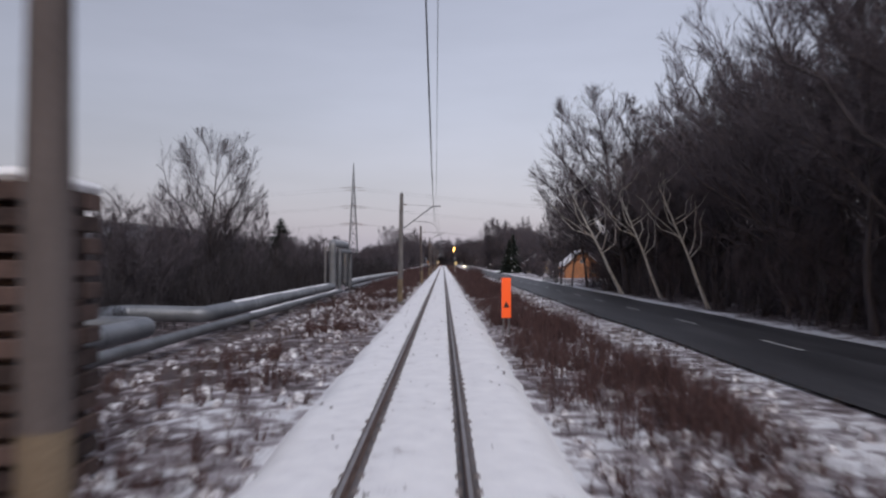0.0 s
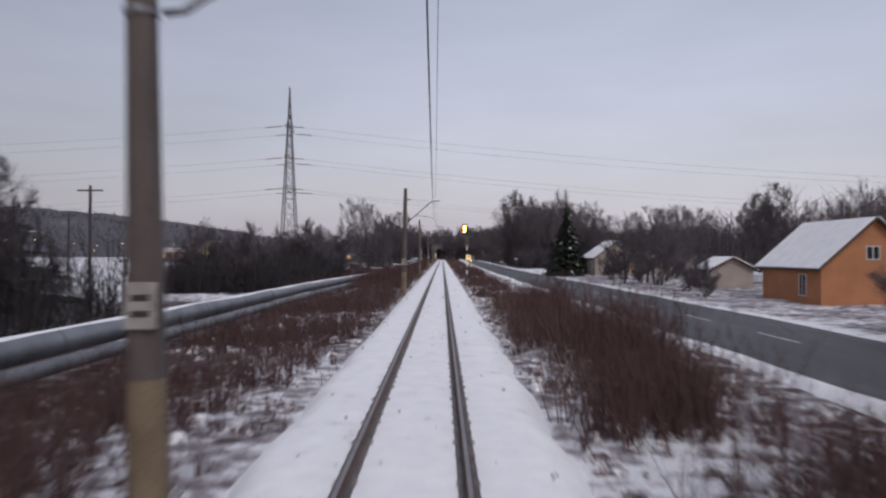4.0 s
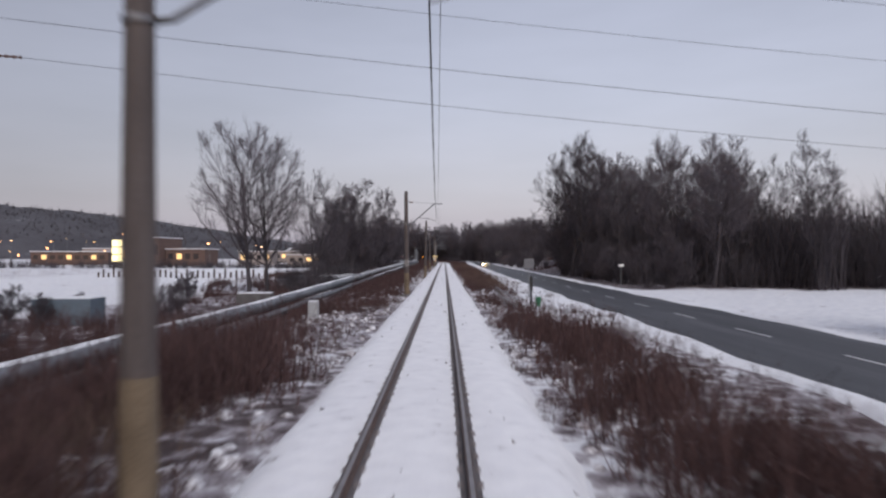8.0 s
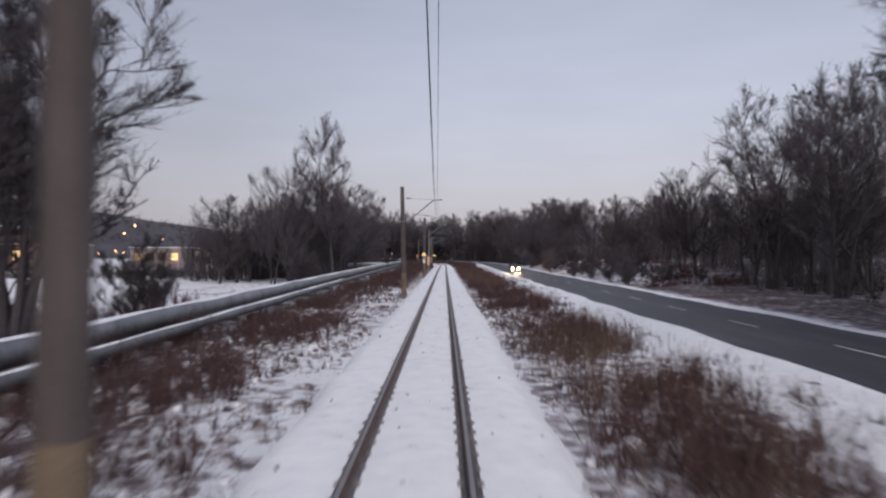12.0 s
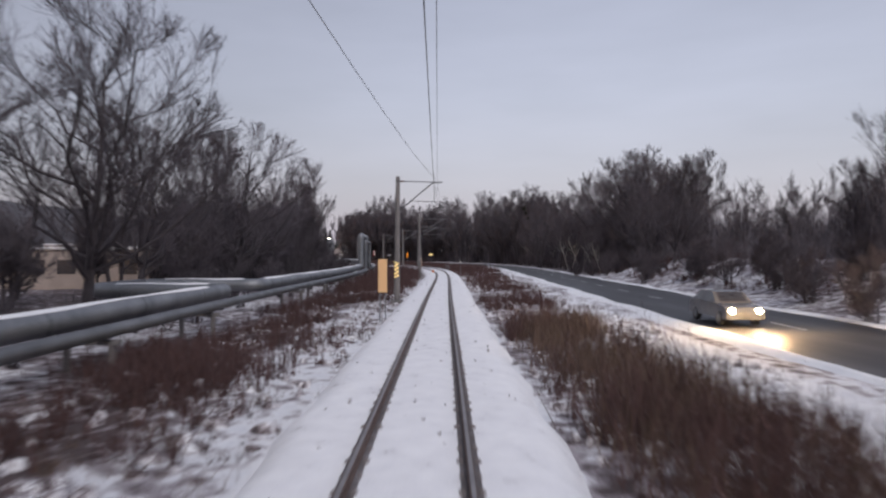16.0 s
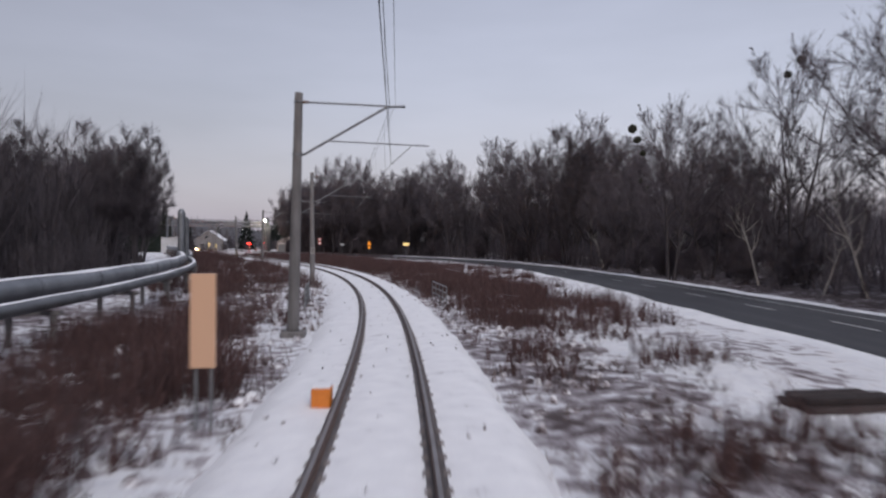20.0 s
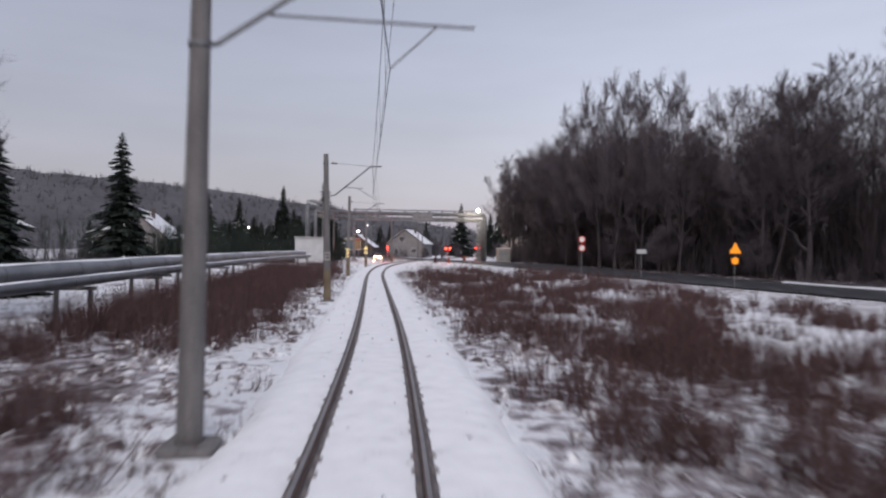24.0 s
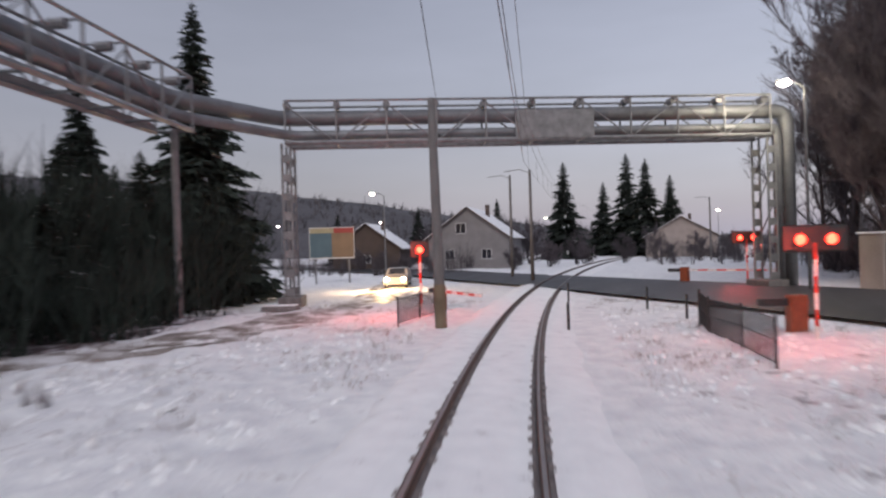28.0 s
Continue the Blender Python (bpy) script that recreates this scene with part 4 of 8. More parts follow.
def bare_tree(seed, height, stems=1, width=0.6, first=0.25, droop=0.0, rich=1.0, lean=0.0, birch=False, thick=1.0):
    """A leafless tree: trunk with limbs that reach for an egg-shaped crown, filled with boughs and fine twigs."""
    rng = random.Random(seed)
    wood, crown = Mesh3(), Mesh3()
    for st in range(stems):
        a = 2.4 * st + rng.uniform(-0.4, 0.4)
        out = 0.0 if stems == 1 else rng.uniform(0.08, 0.22)
        d = Vector((cos(a) * out + lean, sin(a) * out, 1)).normalized()
        h = height * (1 if st == 0 else rng.uniform(0.72, 0.97))
        r0 = height * 0.0125 * thick * (1 if stems == 1 else 0.7)
        p0 = Vector((cos(a) * 0.25 * (stems > 1), sin(a) * 0.25 * (stems > 1), -0.4))
        trunk = crooked(p0, d, h * 0.8, 10, 0.05, 0.02, rng)
        rr = [r0 * (1.25 if k == 0 else 1) * (1 - 0.93 * (k / 10) ** 0.9) + 0.008 for k in range(11)]
        wood.limb(trunk, rr, 7)
        mid = trunk[7].copy()
        mid.z = h * (1 + first) / 2
        A, B = h * width * (0.5 if stems == 1 else 0.42 if stems < 4 else 0.3), h * (1 - first) / 2
        bump = [rng.uniform(0, 6) for _ in range(3)]

        def inside(q):
            e = q - mid
            f = 1 + 0.1 * sin(3 * math.atan2(e.y, e.x) + bump[0]) + 0.08 * sin(e.z * 9 / h * 2 + bump[1]) + 0.06 * sin(5 * math.atan2(e.y, e.x) + e.z + bump[2])
            return (e.x * e.x + e.y * e.y) / (A * A) + (e.z / B) ** 2 < f * f

        def reach(q, v, length):
            for _ in range(4):
                if inside(q + v * length):
                    break
                length *= 0.72
            return length

        limbs = int((20 if stems == 1 else 11 if stems < 4 else 7) * rich)
        for b in range(limbs):
            zz = -0.55 + 1.5 * (b + rng.random()) / limbs
            az = b * 2.4 + rng.uniform(-0.4, 0.4)
            ring = math.sqrt(max(0.05, 1 - zz * zz)) * rng.uniform(0.75, 0.98)
            target = mid + Vector((cos(az) * A * ring, sin(az) * A * ring, B * zz * 0.95))
            flat = math.hypot(target.x - mid.x, target.y - mid.y)
            zs = min(0.74 * h, max(first * h * 0.75, target.z - flat * rng.uniform(0.6, 1.3) - 0.06 * h))
            k = min(9, max(0, int((zs + 0.4) / (trunk[10].z + 0.4) * 10)))
            p = trunk[k].lerp(trunk[min(10, k + 1)], rng.random())
            c1 = p + Vector(((target.x - p.x) * 0.62, (target.y - p.y) * 0.62, (target.z - p.z) * 0.38))
            bough = []
            for j in range(6):
                s = j / 5
                w = 0.0 if j == 0 else 0.012 * h
                bough.append(p * (1 - s) ** 2 + c1 * 2 * s * (1 - s) + target * s * s + Vector((rng.gauss(0, w), rng.gauss(0, w), rng.gauss(0, w))))
            L = (target - p).length
            br = rr[k] * rng.uniform(0.5, 0.74)
            wood.limb(bough, [br * (1 - 0.8 * j / 5) for j in range(6)], 4)
            n2 = max(6, int(10 * rich))
            for c in range(n2):
                tc = 0.22 + 0.78 * (c + rng.random()) / n2
                j = min(4, int(tc * 5))
                q = bough[j].lerp(bough[j + 1], tc * 5 - j)
                cd = ((bough[j + 1] - bough[j]).normalized() + (q - mid).normalized() * 0.25 + Vector((rng.gauss(0, 0.45), rng.gauss(0, 0.45), rng.gauss(0.24 - droop, 0.32)))).normalized()
                cl = reach(q, cd, L * rng.uniform(0.25, 0.5))
                side = crooked(q, cd, cl, 3, 0.16, 0.03 - droop, rng)
                cr = max(0.017, br * 0.36 * (1 - 0.6 * tc))
                crown.limb(side, [cr, cr * 0.8, cr * 0.6, 0.008], 3)
                n3 = max(5, int(7 * rich))
                for e in range(n3):
                    te = 0.15 + 0.85 * (e + rng.random()) / n3
                    j2 = min(2, int(te * 3))
                    w = side[j2].lerp(side[j2 + 1], te * 3 - j2)
                    ed = ((side[j2 + 1] - side[j2]).normalized() + Vector((rng.gauss(0, 0.42), rng.gauss(0, 0.42), rng.gauss(0.2 - droop * 1.6, 0.32)))).normalized()
                    el = reach(w, ed, min(1.7, 0.25 + cl * rng.uniform(0.4, 0.75)))
                    tip = w + ed * el
                    crown.spike(w, tip, 0.013)
                    for g in range(9):
                        y = w.lerp(tip, rng.uniform(0.1, 1.0))
                        gd = (ed + Vector((rng.gauss(0, 0.42), rng.gauss(0, 0.42), rng.gauss(0.16 - droop * 2, 0.32)))).normalized()
                        crown.blade(y, y + gd * min(0.7, 0.12 + el * rng.uniform(0.25, 0.6)), 0.0092)
    return wood, crown, birch


def plant(name, label, category, spec, group=""):
    wood, crown, birch = spec
    r = thing(name, label, category, None, group)
    triangle_object("trunk", wood.v, wood.f, M_BIRCH if birch else M_BARK, r)
    triangle_object("crown", crown.v, crown.f, M_TWIG, r)
    return r


def conifer(seed, height):
    """A spruce: whorls of drooping boughs with ragged needle fans, some with snow on them."""
    rng = random.Random(seed)
    r = thing("spruce_tree", "dark green spruce with a little snow on its boughs", "spruce tree", None, "spruces")
    wood, fans, snow = Mesh3(), Mesh3(), Mesh3()
    wood.limb([Vector((0, 0, -0.4)), Vector((0, 0, height * 0.5)), Vector((0, 0, height))], [height * 0.016, height * 0.009, 0.01], 6)
    rows = int(height * 4.2)
    for i in range(rows):
        t = i / rows
        z = 0.25 + (height - 0.3) * t
        R = height * 0.27 * (1 - t) ** 0.9 * rng.uniform(0.6, 1.2) + 0.12
        for k in range(17):
            a = k * 0.37 + i * 1.3 + rng.uniform(-0.3, 0.3)
            L = R * rng.uniform(0.6, 1.15)
            z = 0.25 + (height - 0.3) * min(1, t + rng.uniform(-0.5, 0.5) * 1.2 / rows)
            d = Vector((cos(a), sin(a), 0))
            p, tip = Vector((0, 0, z)), Vector((0, 0, z)) + d * L + Vector((0, 0, -L * rng.uniform(0.22, 0.42) + 0.12 * t))
            side = Vector((-d.y, d.x, 0))
            n = 7
            for j in range(n):
                u0 = 0.12 + 0.8 * j / n
                m = p.lerp(tip, u0)
                ln = min(0.75, L * 0.36 * (1.1 - u0 * 0.6))
                for sg in (-1, 1):
                    q = m + d * ln * 0.65 + side * sg * ln * rng.uniform(0.5, 0.9) + Vector((0, 0, -ln * rng.uniform(0.1, 0.4)))
                    fans.blade(m, q, ln * 0.19)
                q = m + d * ln * 0.9 + Vector((0, 0, -ln * rng.uniform(0.3, 0.7)))
                fans.blade(m, q, ln * 0.25)
            if rng.random() < 0.09:
                snow.blade(p.lerp(tip, 0.55) + Vector((0, 0, 0.05)), tip + Vector((0, 0, 0.05)), L * 0.07)
    triangle_object("trunk", wood.v, wood.f, M_BARK, r)
    triangle_object("needles", fans.v, fans.f, M_NEEDLE, r)
    tagged(triangle_object("bough_snow", snow.v, snow.f, M_SNOW, r), "", "", "", "stuff")
    return r


TREE = {
    "broad": plant("bare_tree", "broad leafless tree with a wide fine-twigged crown", "tree", bare_tree(11, 15, 1, 0.74, 0.2, 0.0, 1.0, 0, False, 1.35), "bare trees"),
    "tall": plant("slim_tree", "tall slim leafless tree with upright boughs", "tree", bare_tree(12, 16, 1, 0.4, 0.2, -0.03, 1.0), "bare trees"),
    "clump": plant("bare_tree", "leafless tree with several stems from one foot", "tree", bare_tree(13, 15, 5, 0.74, 0.2, 0.0, 1.2), "bare trees"),
    "birch": plant("birch_tree", "leafless birch with fine hanging twigs", "birch tree", bare_tree(14, 16, 2, 0.5, 0.2, 0.06, 1.0), "bare trees"),
    "shrubby": plant("small_tree", "low many-stemmed leafless tree", "tree", bare_tree(15, 8, 6, 0.95, 0.08, 0.0, 0.85, 0, False, 1.3), "bare trees"),
    "leaning": plant("leaning_tree", "leaning pale-barked leafless tree", "tree", bare_tree(16, 13, 1, 0.5, 0.4, 0.0, 0.7, -0.35, True), "bare trees"),
    "narrow": plant("slim_tree", "narrow leafless tree among others in the wood", "tree", bare_tree(17, 15, 1, 0.42, 0.22, 0.0, 0.95), "bare trees"),
    "forked": plant("bare_tree", "leafless tree forked low into two stems", "tree", bare_tree(18, 14, 2, 0.72, 0.18, 0.0, 0.95, 0, False, 1.25), "bare trees"),
    "bush": plant("bush", "tall leafless bush at the edge of the wood", "bush", bare_tree(19, 5, 7, 1.3, 0.03, 0.0, 0.75, 0, False, 1.1), "bushes"),
}
SIZE = {"broad": 15, "tall": 16, "clump": 15, "birch": 16, "shrubby": 8, "leaning": 13, "narrow": 15, "forked": 14, "bush": 5}
SPRUCE = [conifer(31, 10.0), conifer(32, 12.0)]
placed = set()


def put(kind, x, y, height, turn=None, fat=1.0):
    ob = TREE[kind]
    k = height / SIZE[kind] * 1.04
    m = Matrix.Translation((x, y, ground_at(x, y))) @ Matrix.Rotation(random.uniform(0, 2 * pi) if turn is None else radians(turn), 4, "Z")
    if kind not in placed:
        placed.add(kind)
        o = ob
        o.matrix_world = m
    else:
        o = copy_thing(ob, m)
    o.scale = (k * fat, k * fat, k)
    return o


def put_su(kind, s, u, height, turn=None, fat=1.0):
    p = lay(s, u)
    return put(kind, p.x, p.y, height, turn, fat)


def put_spruce(i, x, y, height, fat=1.0):
    m = Matrix.Translation((x, y, ground_at(x, y))) @ Matrix.Rotation(random.uniform(0, 6), 4, "Z")
    if ("spruce", i) not in placed:
        placed.add(("spruce", i))
        o = SPRUCE[i]
        o.matrix_world = m
    else:
        o = copy_thing(SPRUCE[i], m)
    k = height / (10.0, 12.0)[i]
    o.scale = (k * fat, k * fat, k)
    return o


random.seed(4)
# single trees that stand out
for kind, s, u, h, fat in (
        ("broad", 108, -34, 13, 1.1), ("tall", 90, -30, 10, 1), ("broad", 72.6, -25.6, 17.5, 0.85), ("shrubby", 40, -19, 8, 1), ("shrubby", 58, -22, 8, 1), ("forked", 125, -40, 11, 1), ("tall", 104, -27, 12.5, 0.6),
        ("broad", 255, -19.4, 17.5, 0.8), ("broad", 255.8, -17.8, 16, 0.75), ("forked", 275, -16.5, 15, 0.9), ("tall", 283, -15, 8, 0.9), ("tall", 318, -21, 9, 0.8),
        ("clump", 308, -17, 17.5, 1.15), ("clump", 312, -19, 15, 1.0), ("shrubby", 290, -18, 7, 1), ("tall", 372, -14.5, 21, 1.0), ("broad", 366, -19, 14.5, 1), ("clump", 384, -16, 15, 1), ("forked", 378, -19, 14.5, 1),
        ("broad", 394, -17, 15.5, 1), ("broad", 407, -16.5, 15.5, 1.1), ("broad", 421, -20.5, 14.5, 1.1), ("forked", 427, -25, 15, 1.1), ("shrubby", 418, -16, 7, 1), ("broad", 392, -26, 13, 1), ("broad", 431, -18.6, 13.5, 1),
        ("broad", 437, -19, 15.5, 1.15), ("forked", 441, -23, 15, 1.1), ("forked", 471, -23.5, 15, 1.1), ("forked", 448, -20.5, 9, 1.2), ("clump", 456, -20.5, 9.5, 1.1), ("broad", 466, -20.5, 10, 1), ("clump", 475, -19.5, 17.5, 0.85), ("clump", 487, -24, 12, 1.1), ("tall", 490, -26, 11, 1.2),
        ("tall", 93, 18.2, 12, 0.9), ("narrow", 99, 17.8, 12.5, 0.95), ("tall", 104.5, 17.9, 12.3, 0.9), ("narrow", 107, 18.6, 11.5, 0.9), ("tall", 89, 19.5, 14, 1), ("broad", 62, 25, 18, 1.1), ("broad", 48, 23, 18, 1.1), ("forked", 38, 24, 19, 1.1), ("broad", 29, 22.5, 19, 1.1), ("clump", 76, 27, 16, 1.1), ("forked", 20, 26, 20, 1.1), ("broad", 73, 20.5, 22, 1.1), ("leaning", 69, 19, 14, 1.3), ("leaning", 60, 20, 13, 1), ("birch", 66, 22, 15, 1), ("leaning", 48, 19.5, 12, 1), ("broad", 84, 22, 13.5, 1.2)):
    put_su(kind, s, u, h, 0 if kind == "leaning" else None, fat)


def wood_block(n, where, kinds, h0, h1, gap=2.2, seed=0):
    """Scatter n trees over places given by where(random) as (x, y)."""
    rng, got = random.Random(seed), []
    tries = 0
    while len(got) < n and tries < n * 30:
        tries += 1
        x, y = where(rng)
        if all((x - a) ** 2 + (y - b) ** 2 > gap * gap for a, b in got):
            got.append((x, y))
            put(rng.choice(kinds), x, y, rng.uniform(h0, h1), rng.uniform(0, 360), rng.uniform(0.85, 1.2))
    return got


def strip(s0, s1, u0, u1):
    def f(rng):
        p = lay(rng.uniform(s0, s1), rng.uniform(u0, u1))
        return p.x, p.y
    return f


def roadside(y0, y1, o0, o1):
    def f(rng):
        return beside_road(rng.uniform(y0, y1), rng.uniform(o0, o1))
    return f


MIX = ["narrow", "tall", "narrow", "birch", "tall", "birch", "forked"]
BUSHES = ["bush", "bush", "shrubby"]
wood_block(34, strip(2, 100, 20, 36), ["broad", "forked", "tall", "clump", "birch", "broad"], 16, 22, 2.8, 1)
wood_block(22, strip(2, 92, 18.8, 27), BUSHES, 4, 7, 2.4, 21)
wood_block(16, strip(153, 194, -26.5, -14.5), ["shrubby", "bush", "shrubby"], 5, 8, 2.4, 34)
for s, u, h in ((170, 21.5, 8), (173, 25, 9), (178, 29, 9.5), (186, 33, 10), (181, 24.5, 5), (166, 24, 7)):
    put_su("broad" if h > 7 else "bush", s, u, h)
wood_block(15, strip(198, 216, -37, -23.5), ["shrubby", "bush", "shrubby"], 4.8, 6.6, 2.0, 41)
wood_block(27, strip(-8, 127, -36, -16), ["shrubby", "shrubby", "forked", "clump"], 5.5, 8.5, 3.2, 2)
wood_block(12, strip(254, 284, 21.5, 42), MIX, 13, 17, 2.8, 3)
wood_block(15, strip(284, 322, 21.5, 42), MIX, 18, 22.5, 2.8, 35)
wood_block(11, strip(318, 356, 31, 46), MIX, 17, 21, 3.6, 23)
wood_block(14, strip(254, 306, 20.5, 27), BUSHES, 3.5, 6, 2.4, 24)
wood_block(15, strip(350, 425, 28, 56), ["broad", "clump", "forked"], 9, 13, 3.5, 4)
wood_block(44, strip(352, 480, 19.6, 30), ["bush", "bush", "shrubby"], 1.6, 4.0, 2.0, 25)
wood_block(20, strip(400, 500, 28, 52), ["shrubby", "broad", "forked", "clump"], 8, 12, 3.4, 5)
wood_block(13, roadside(480, 534, 10, 26), ["forked", "broad", "clump", "tall", "narrow"], 17, 23, 2.8, 6)
wood_block(16, roadside(534, 580, 10, 27), ["forked", "broad", "clump", "narrow", "birch"], 13, 17, 2.8, 46)
wood_block(14, roadside(482, 640, 9.5, 16), BUSHES, 3, 5.5, 2.4, 26)
wood_block(28, roadside(575, 642, 8.5, 32), ["forked", "broad", "clump", "narrow", "tall", "birch"], 20, 25, 2.8, 7)
wood_block(38, roadside(642, 702, 10, 28), ["birch", "narrow", "clump", "tall", "birch", "forked"], 19, 25, 2.2, 8)
wood_block(26, lambda g: (g.uniform(-51, -36), g.uniform(712, 742)), ["birch", "tall", "clump", "narrow", "forked"], 20, 25, 2.0, 33)
wood_block(10, lambda g: (g.uniform(-45, -36), g.uniform(700, 713)), ["birch", "tall", "clump", "narrow", "forked"], 18, 23, 2.0, 36)
wood_block(8, strip(200, 236, -25, -14), ["bush"], 1.4, 2.8, 2.4, 37)
for x, y, h in ((-26.5, 674, 28), (-23, 671, 27), (-20, 668, 26), (-29, 678, 28), (-24, 679, 29), (-17.5, 664, 25), (-33, 686, 26), (-36, 691, 25)):
    put("birch" if h % 2 else "tall", x, y, h, None, 0.8)
wood_block(16, roadside(645, 702, 9, 18), BUSHES, 4, 7, 2.4, 27)
wood_block(12, strip(522, 562, -56, -28), ["clump", "broad"], 13, 16, 3.5, 9)
wood_block(18, strip(562, 602, -42, -20), ["clump", "broad", "forked"], 15, 19, 3.0, 10)
wood_block(18, strip(95, 200, 40, 62), ["broad", "clump", "forked", "shrubby"], 8, 13, 4, 38)
for x, y, h in ((20.5, 121, 3.5), (33, 127, 5), (36, 141, 7), (21.5, 146, 2.5), (35, 150, 8), (22, 152, 4), (36, 166, 7), (24, 172, 3), (22.5, 180, 3.5), (33, 190, 8)):
    put("broad" if h > 4.5 else "bush", x, y, h)
for x, y, h in ((-101, 746, 2.6), (-97.5, 745.5, 2.0), (-83.5, 748, 3), (-80, 752, 3.6), (-76.5, 757, 3), (-72, 763, 4), (-67, 769, 3), (-63, 776, 4), (-58, 784, 4), (-105, 747, 3), (-78, 760, 5), (-69, 775, 6), (-86, 765, 7), (-104, 768, 7), (-92, 772, 8)):
    put("shrubby" if h > 4.5 else "bush", x, y, h)
wood_block(10, strip(150, 330, 50, 110), ["broad", "tall", "clump"], 12, 16, 6, 11)
wood_block(12, strip(364, 402, -30, -19), ["clump", "forked", "broad"], 9, 13, 3.0, 12)
wood_block(18, strip(412, 500, -34, -20), ["clump", "forked", "shrubby"], 6.5, 9.5, 3.2, 28)
wood_block(12, strip(250, 480, -17.5, -13), BUSHES, 2.5, 4.5, 3, 29)
wood_block(5, strip(600, 650, -62, -36), ["shrubby", "bush", "forked"], 4, 6, 3, 30)
# trees that stand before the wood where the road bends away, with dark nests of mistletoe
M_NEST = noisy("mistletoe", [(0.3, (0.012, 0.013, 0.008)), (0.7, (0.03, 0.03, 0.018))], 6, 30, 0.9)
for (x, y, h), nests in (((22.6, 533, 17), ((-3.6, 0.2, 14.0, 0.5), (-3.2, 0.1, 13.0, 0.42), (-2.6, 0.4, 11.8, 0.34))), ((27, 558, 15.5), ((0.5, 0, 11.6, 0.42), (1.4, 0.3, 10.6, 0.5))), ((33, 531, 22), ((0.5, 0.2, 20.0, 0.5), (-0.8, 0, 18.6, 0.4)))):
    t = put("forked", x, y, h, 40, 0.9)
    for dx, dy, z, r in nests:
        bm = bmesh.new()
        bmesh.ops.create_icosphere(bm, subdivisions=3, radius=r * 0.78)
        for v in bm.verts:
            v.co *= 1 + 0.3 * noise.noise(v.co * 6 / r * 0.5) + random.uniform(-0.16, 0.16)
        me = bpy.data.meshes.new("mistletoe")
        bm.to_mesh(me)
        bm.free()
        me.materials.append(M_NEST)
        o = tagged(new("mistletoe", me), "dark round clump of mistletoe in a bare tree", "mistletoe", "mistletoe clumps")
        o.location = (x + dx, y + dy, ground_at(x, y) + z)
for x, y, h in ((28.5, 531, 4), (26, 537, 3.5), (27, 546, 4.5), (25.5, 552, 4), (23.5, 560, 4.5), (30, 524, 4)):
    put("bush", x, y, h)
for y, off, h, turn in ((489, 9.4, 7, 10), (497, 9.8, 8, 330), (506, 9.2, 6.5, 190), (512, 10.4, 9, 0), (517, 9.3, 7, 150), (527, 11, 9, 20), (544, 9.6, 8, 215), (566, 10, 9, 340)):
    put("leaning", *beside_road(y, off), h, turn, 0.85)
put_spruce(0, -32.8, 137.6, 12.6, 2.3)
put("bush", -22.5, 247, 2.3)
put_spruce(0, 19.9, 198.3, 10.2, 1.25)
put_spruce(1, 22.4, 211.0, 12.6, 1.2)
put_spruce(1, -88.5, 699.0, 18.0, 1.0)
put_spruce(0, -90.5, 692.0, 9.5, 1.2)
put_spruce(0, -93.5, 697.5, 8.5, 1.2)
for x, y, h, fat in ((-69.7, 622.8, 14.2, 1.05), (-105.9, 682.8, 13.4, 1.0), (-102.3, 688.0, 12.8, 1.0), (-89.7, 682.5, 10.2, 1.3), (-98, 679, 8, 1.4), (-110, 676, 9, 1.4)):
    put_spruce(random.randint(0, 1), x, y, h, fat)
for s, u, h in ((617, -23.5, 10.8), (611, -26, 12.5), (622, -27, 9.0), (700, -40, 8.5), (716, -52, 10), (728, -48, 7), (742, -44, 8.5), (704, -47, 6.5)):
    p = lay(s, u)
    put_spruce(random.randint(0, 1), p.x, p.y, h)
for x, y, h in ((-87, 794.5, 18.5), (-84.5, 825.5, 17), (-78, 816, 22), (-73.2, 806.7, 19.5), (-68.6, 807, 16), (-112, 790, 11), (-128, 780, 10), (-120, 800, 12), (-104, 806, 13)):
    put_spruce(random.randint(0, 1), x, y, h, 1.1)
for x, y, h in ((-88, 683, 7.5), (-92, 687, 8.5), (-86, 679, 6), (-96, 684, 9), (-99, 691, 8), (-93, 678, 6.5), (-101, 680, 7), (-106, 688, 8.5), (-85.5, 688, 6), (-104, 672, 6.5), (-109, 680, 8), (-112, 672, 7), (-97, 674, 6), (-115, 678, 9), (-118, 686, 9), (-120, 673, 7), (-124, 681, 8.5), (-129, 676, 8), (-111, 690, 10), (-126, 690, 9)):
    put_spruce(random.randint(0, 1), x, y, h, 1.45)


# ---- weeds, brush and underwood, in masses ----
def island_material(name, a, b, rough=0.9):
    m, n, l, s = mat(name, rough)
    g, r = n.new("ShaderNodeNewGeometry"), n.new("ShaderNodeValToRGB")
    r.color_ramp.elements[0].color, r.color_ramp.elements[1].color = (*a, 1), (*b, 1)
    l.new(g.outputs["Random Per Island"], r.inputs[0])
    l.new(r.outputs[0], s.inputs["Base Color"])
    return m


M_BRUSH = island_material("red_brown_brush", (0.036, 0.019, 0.02), (0.13, 0.07, 0.066))
M_STRAW = island_material("straw_grass", (0.06, 0.038, 0.03), (0.2, 0.135, 0.10))
# Underwood colour darkened in place of the shade inside a dense thicket.
M_UNDER_SHADE = island_material("shaded_underwood", (0.018, 0.015, 0.018), (0.05, 0.042, 0.047))
# Underwood colour lightened and greyed to stand in for distance haze.
M_UNDER_HAZE = island_material("hazed_underwood", (0.082, 0.072, 0.083), (0.185, 0.164, 0.186))
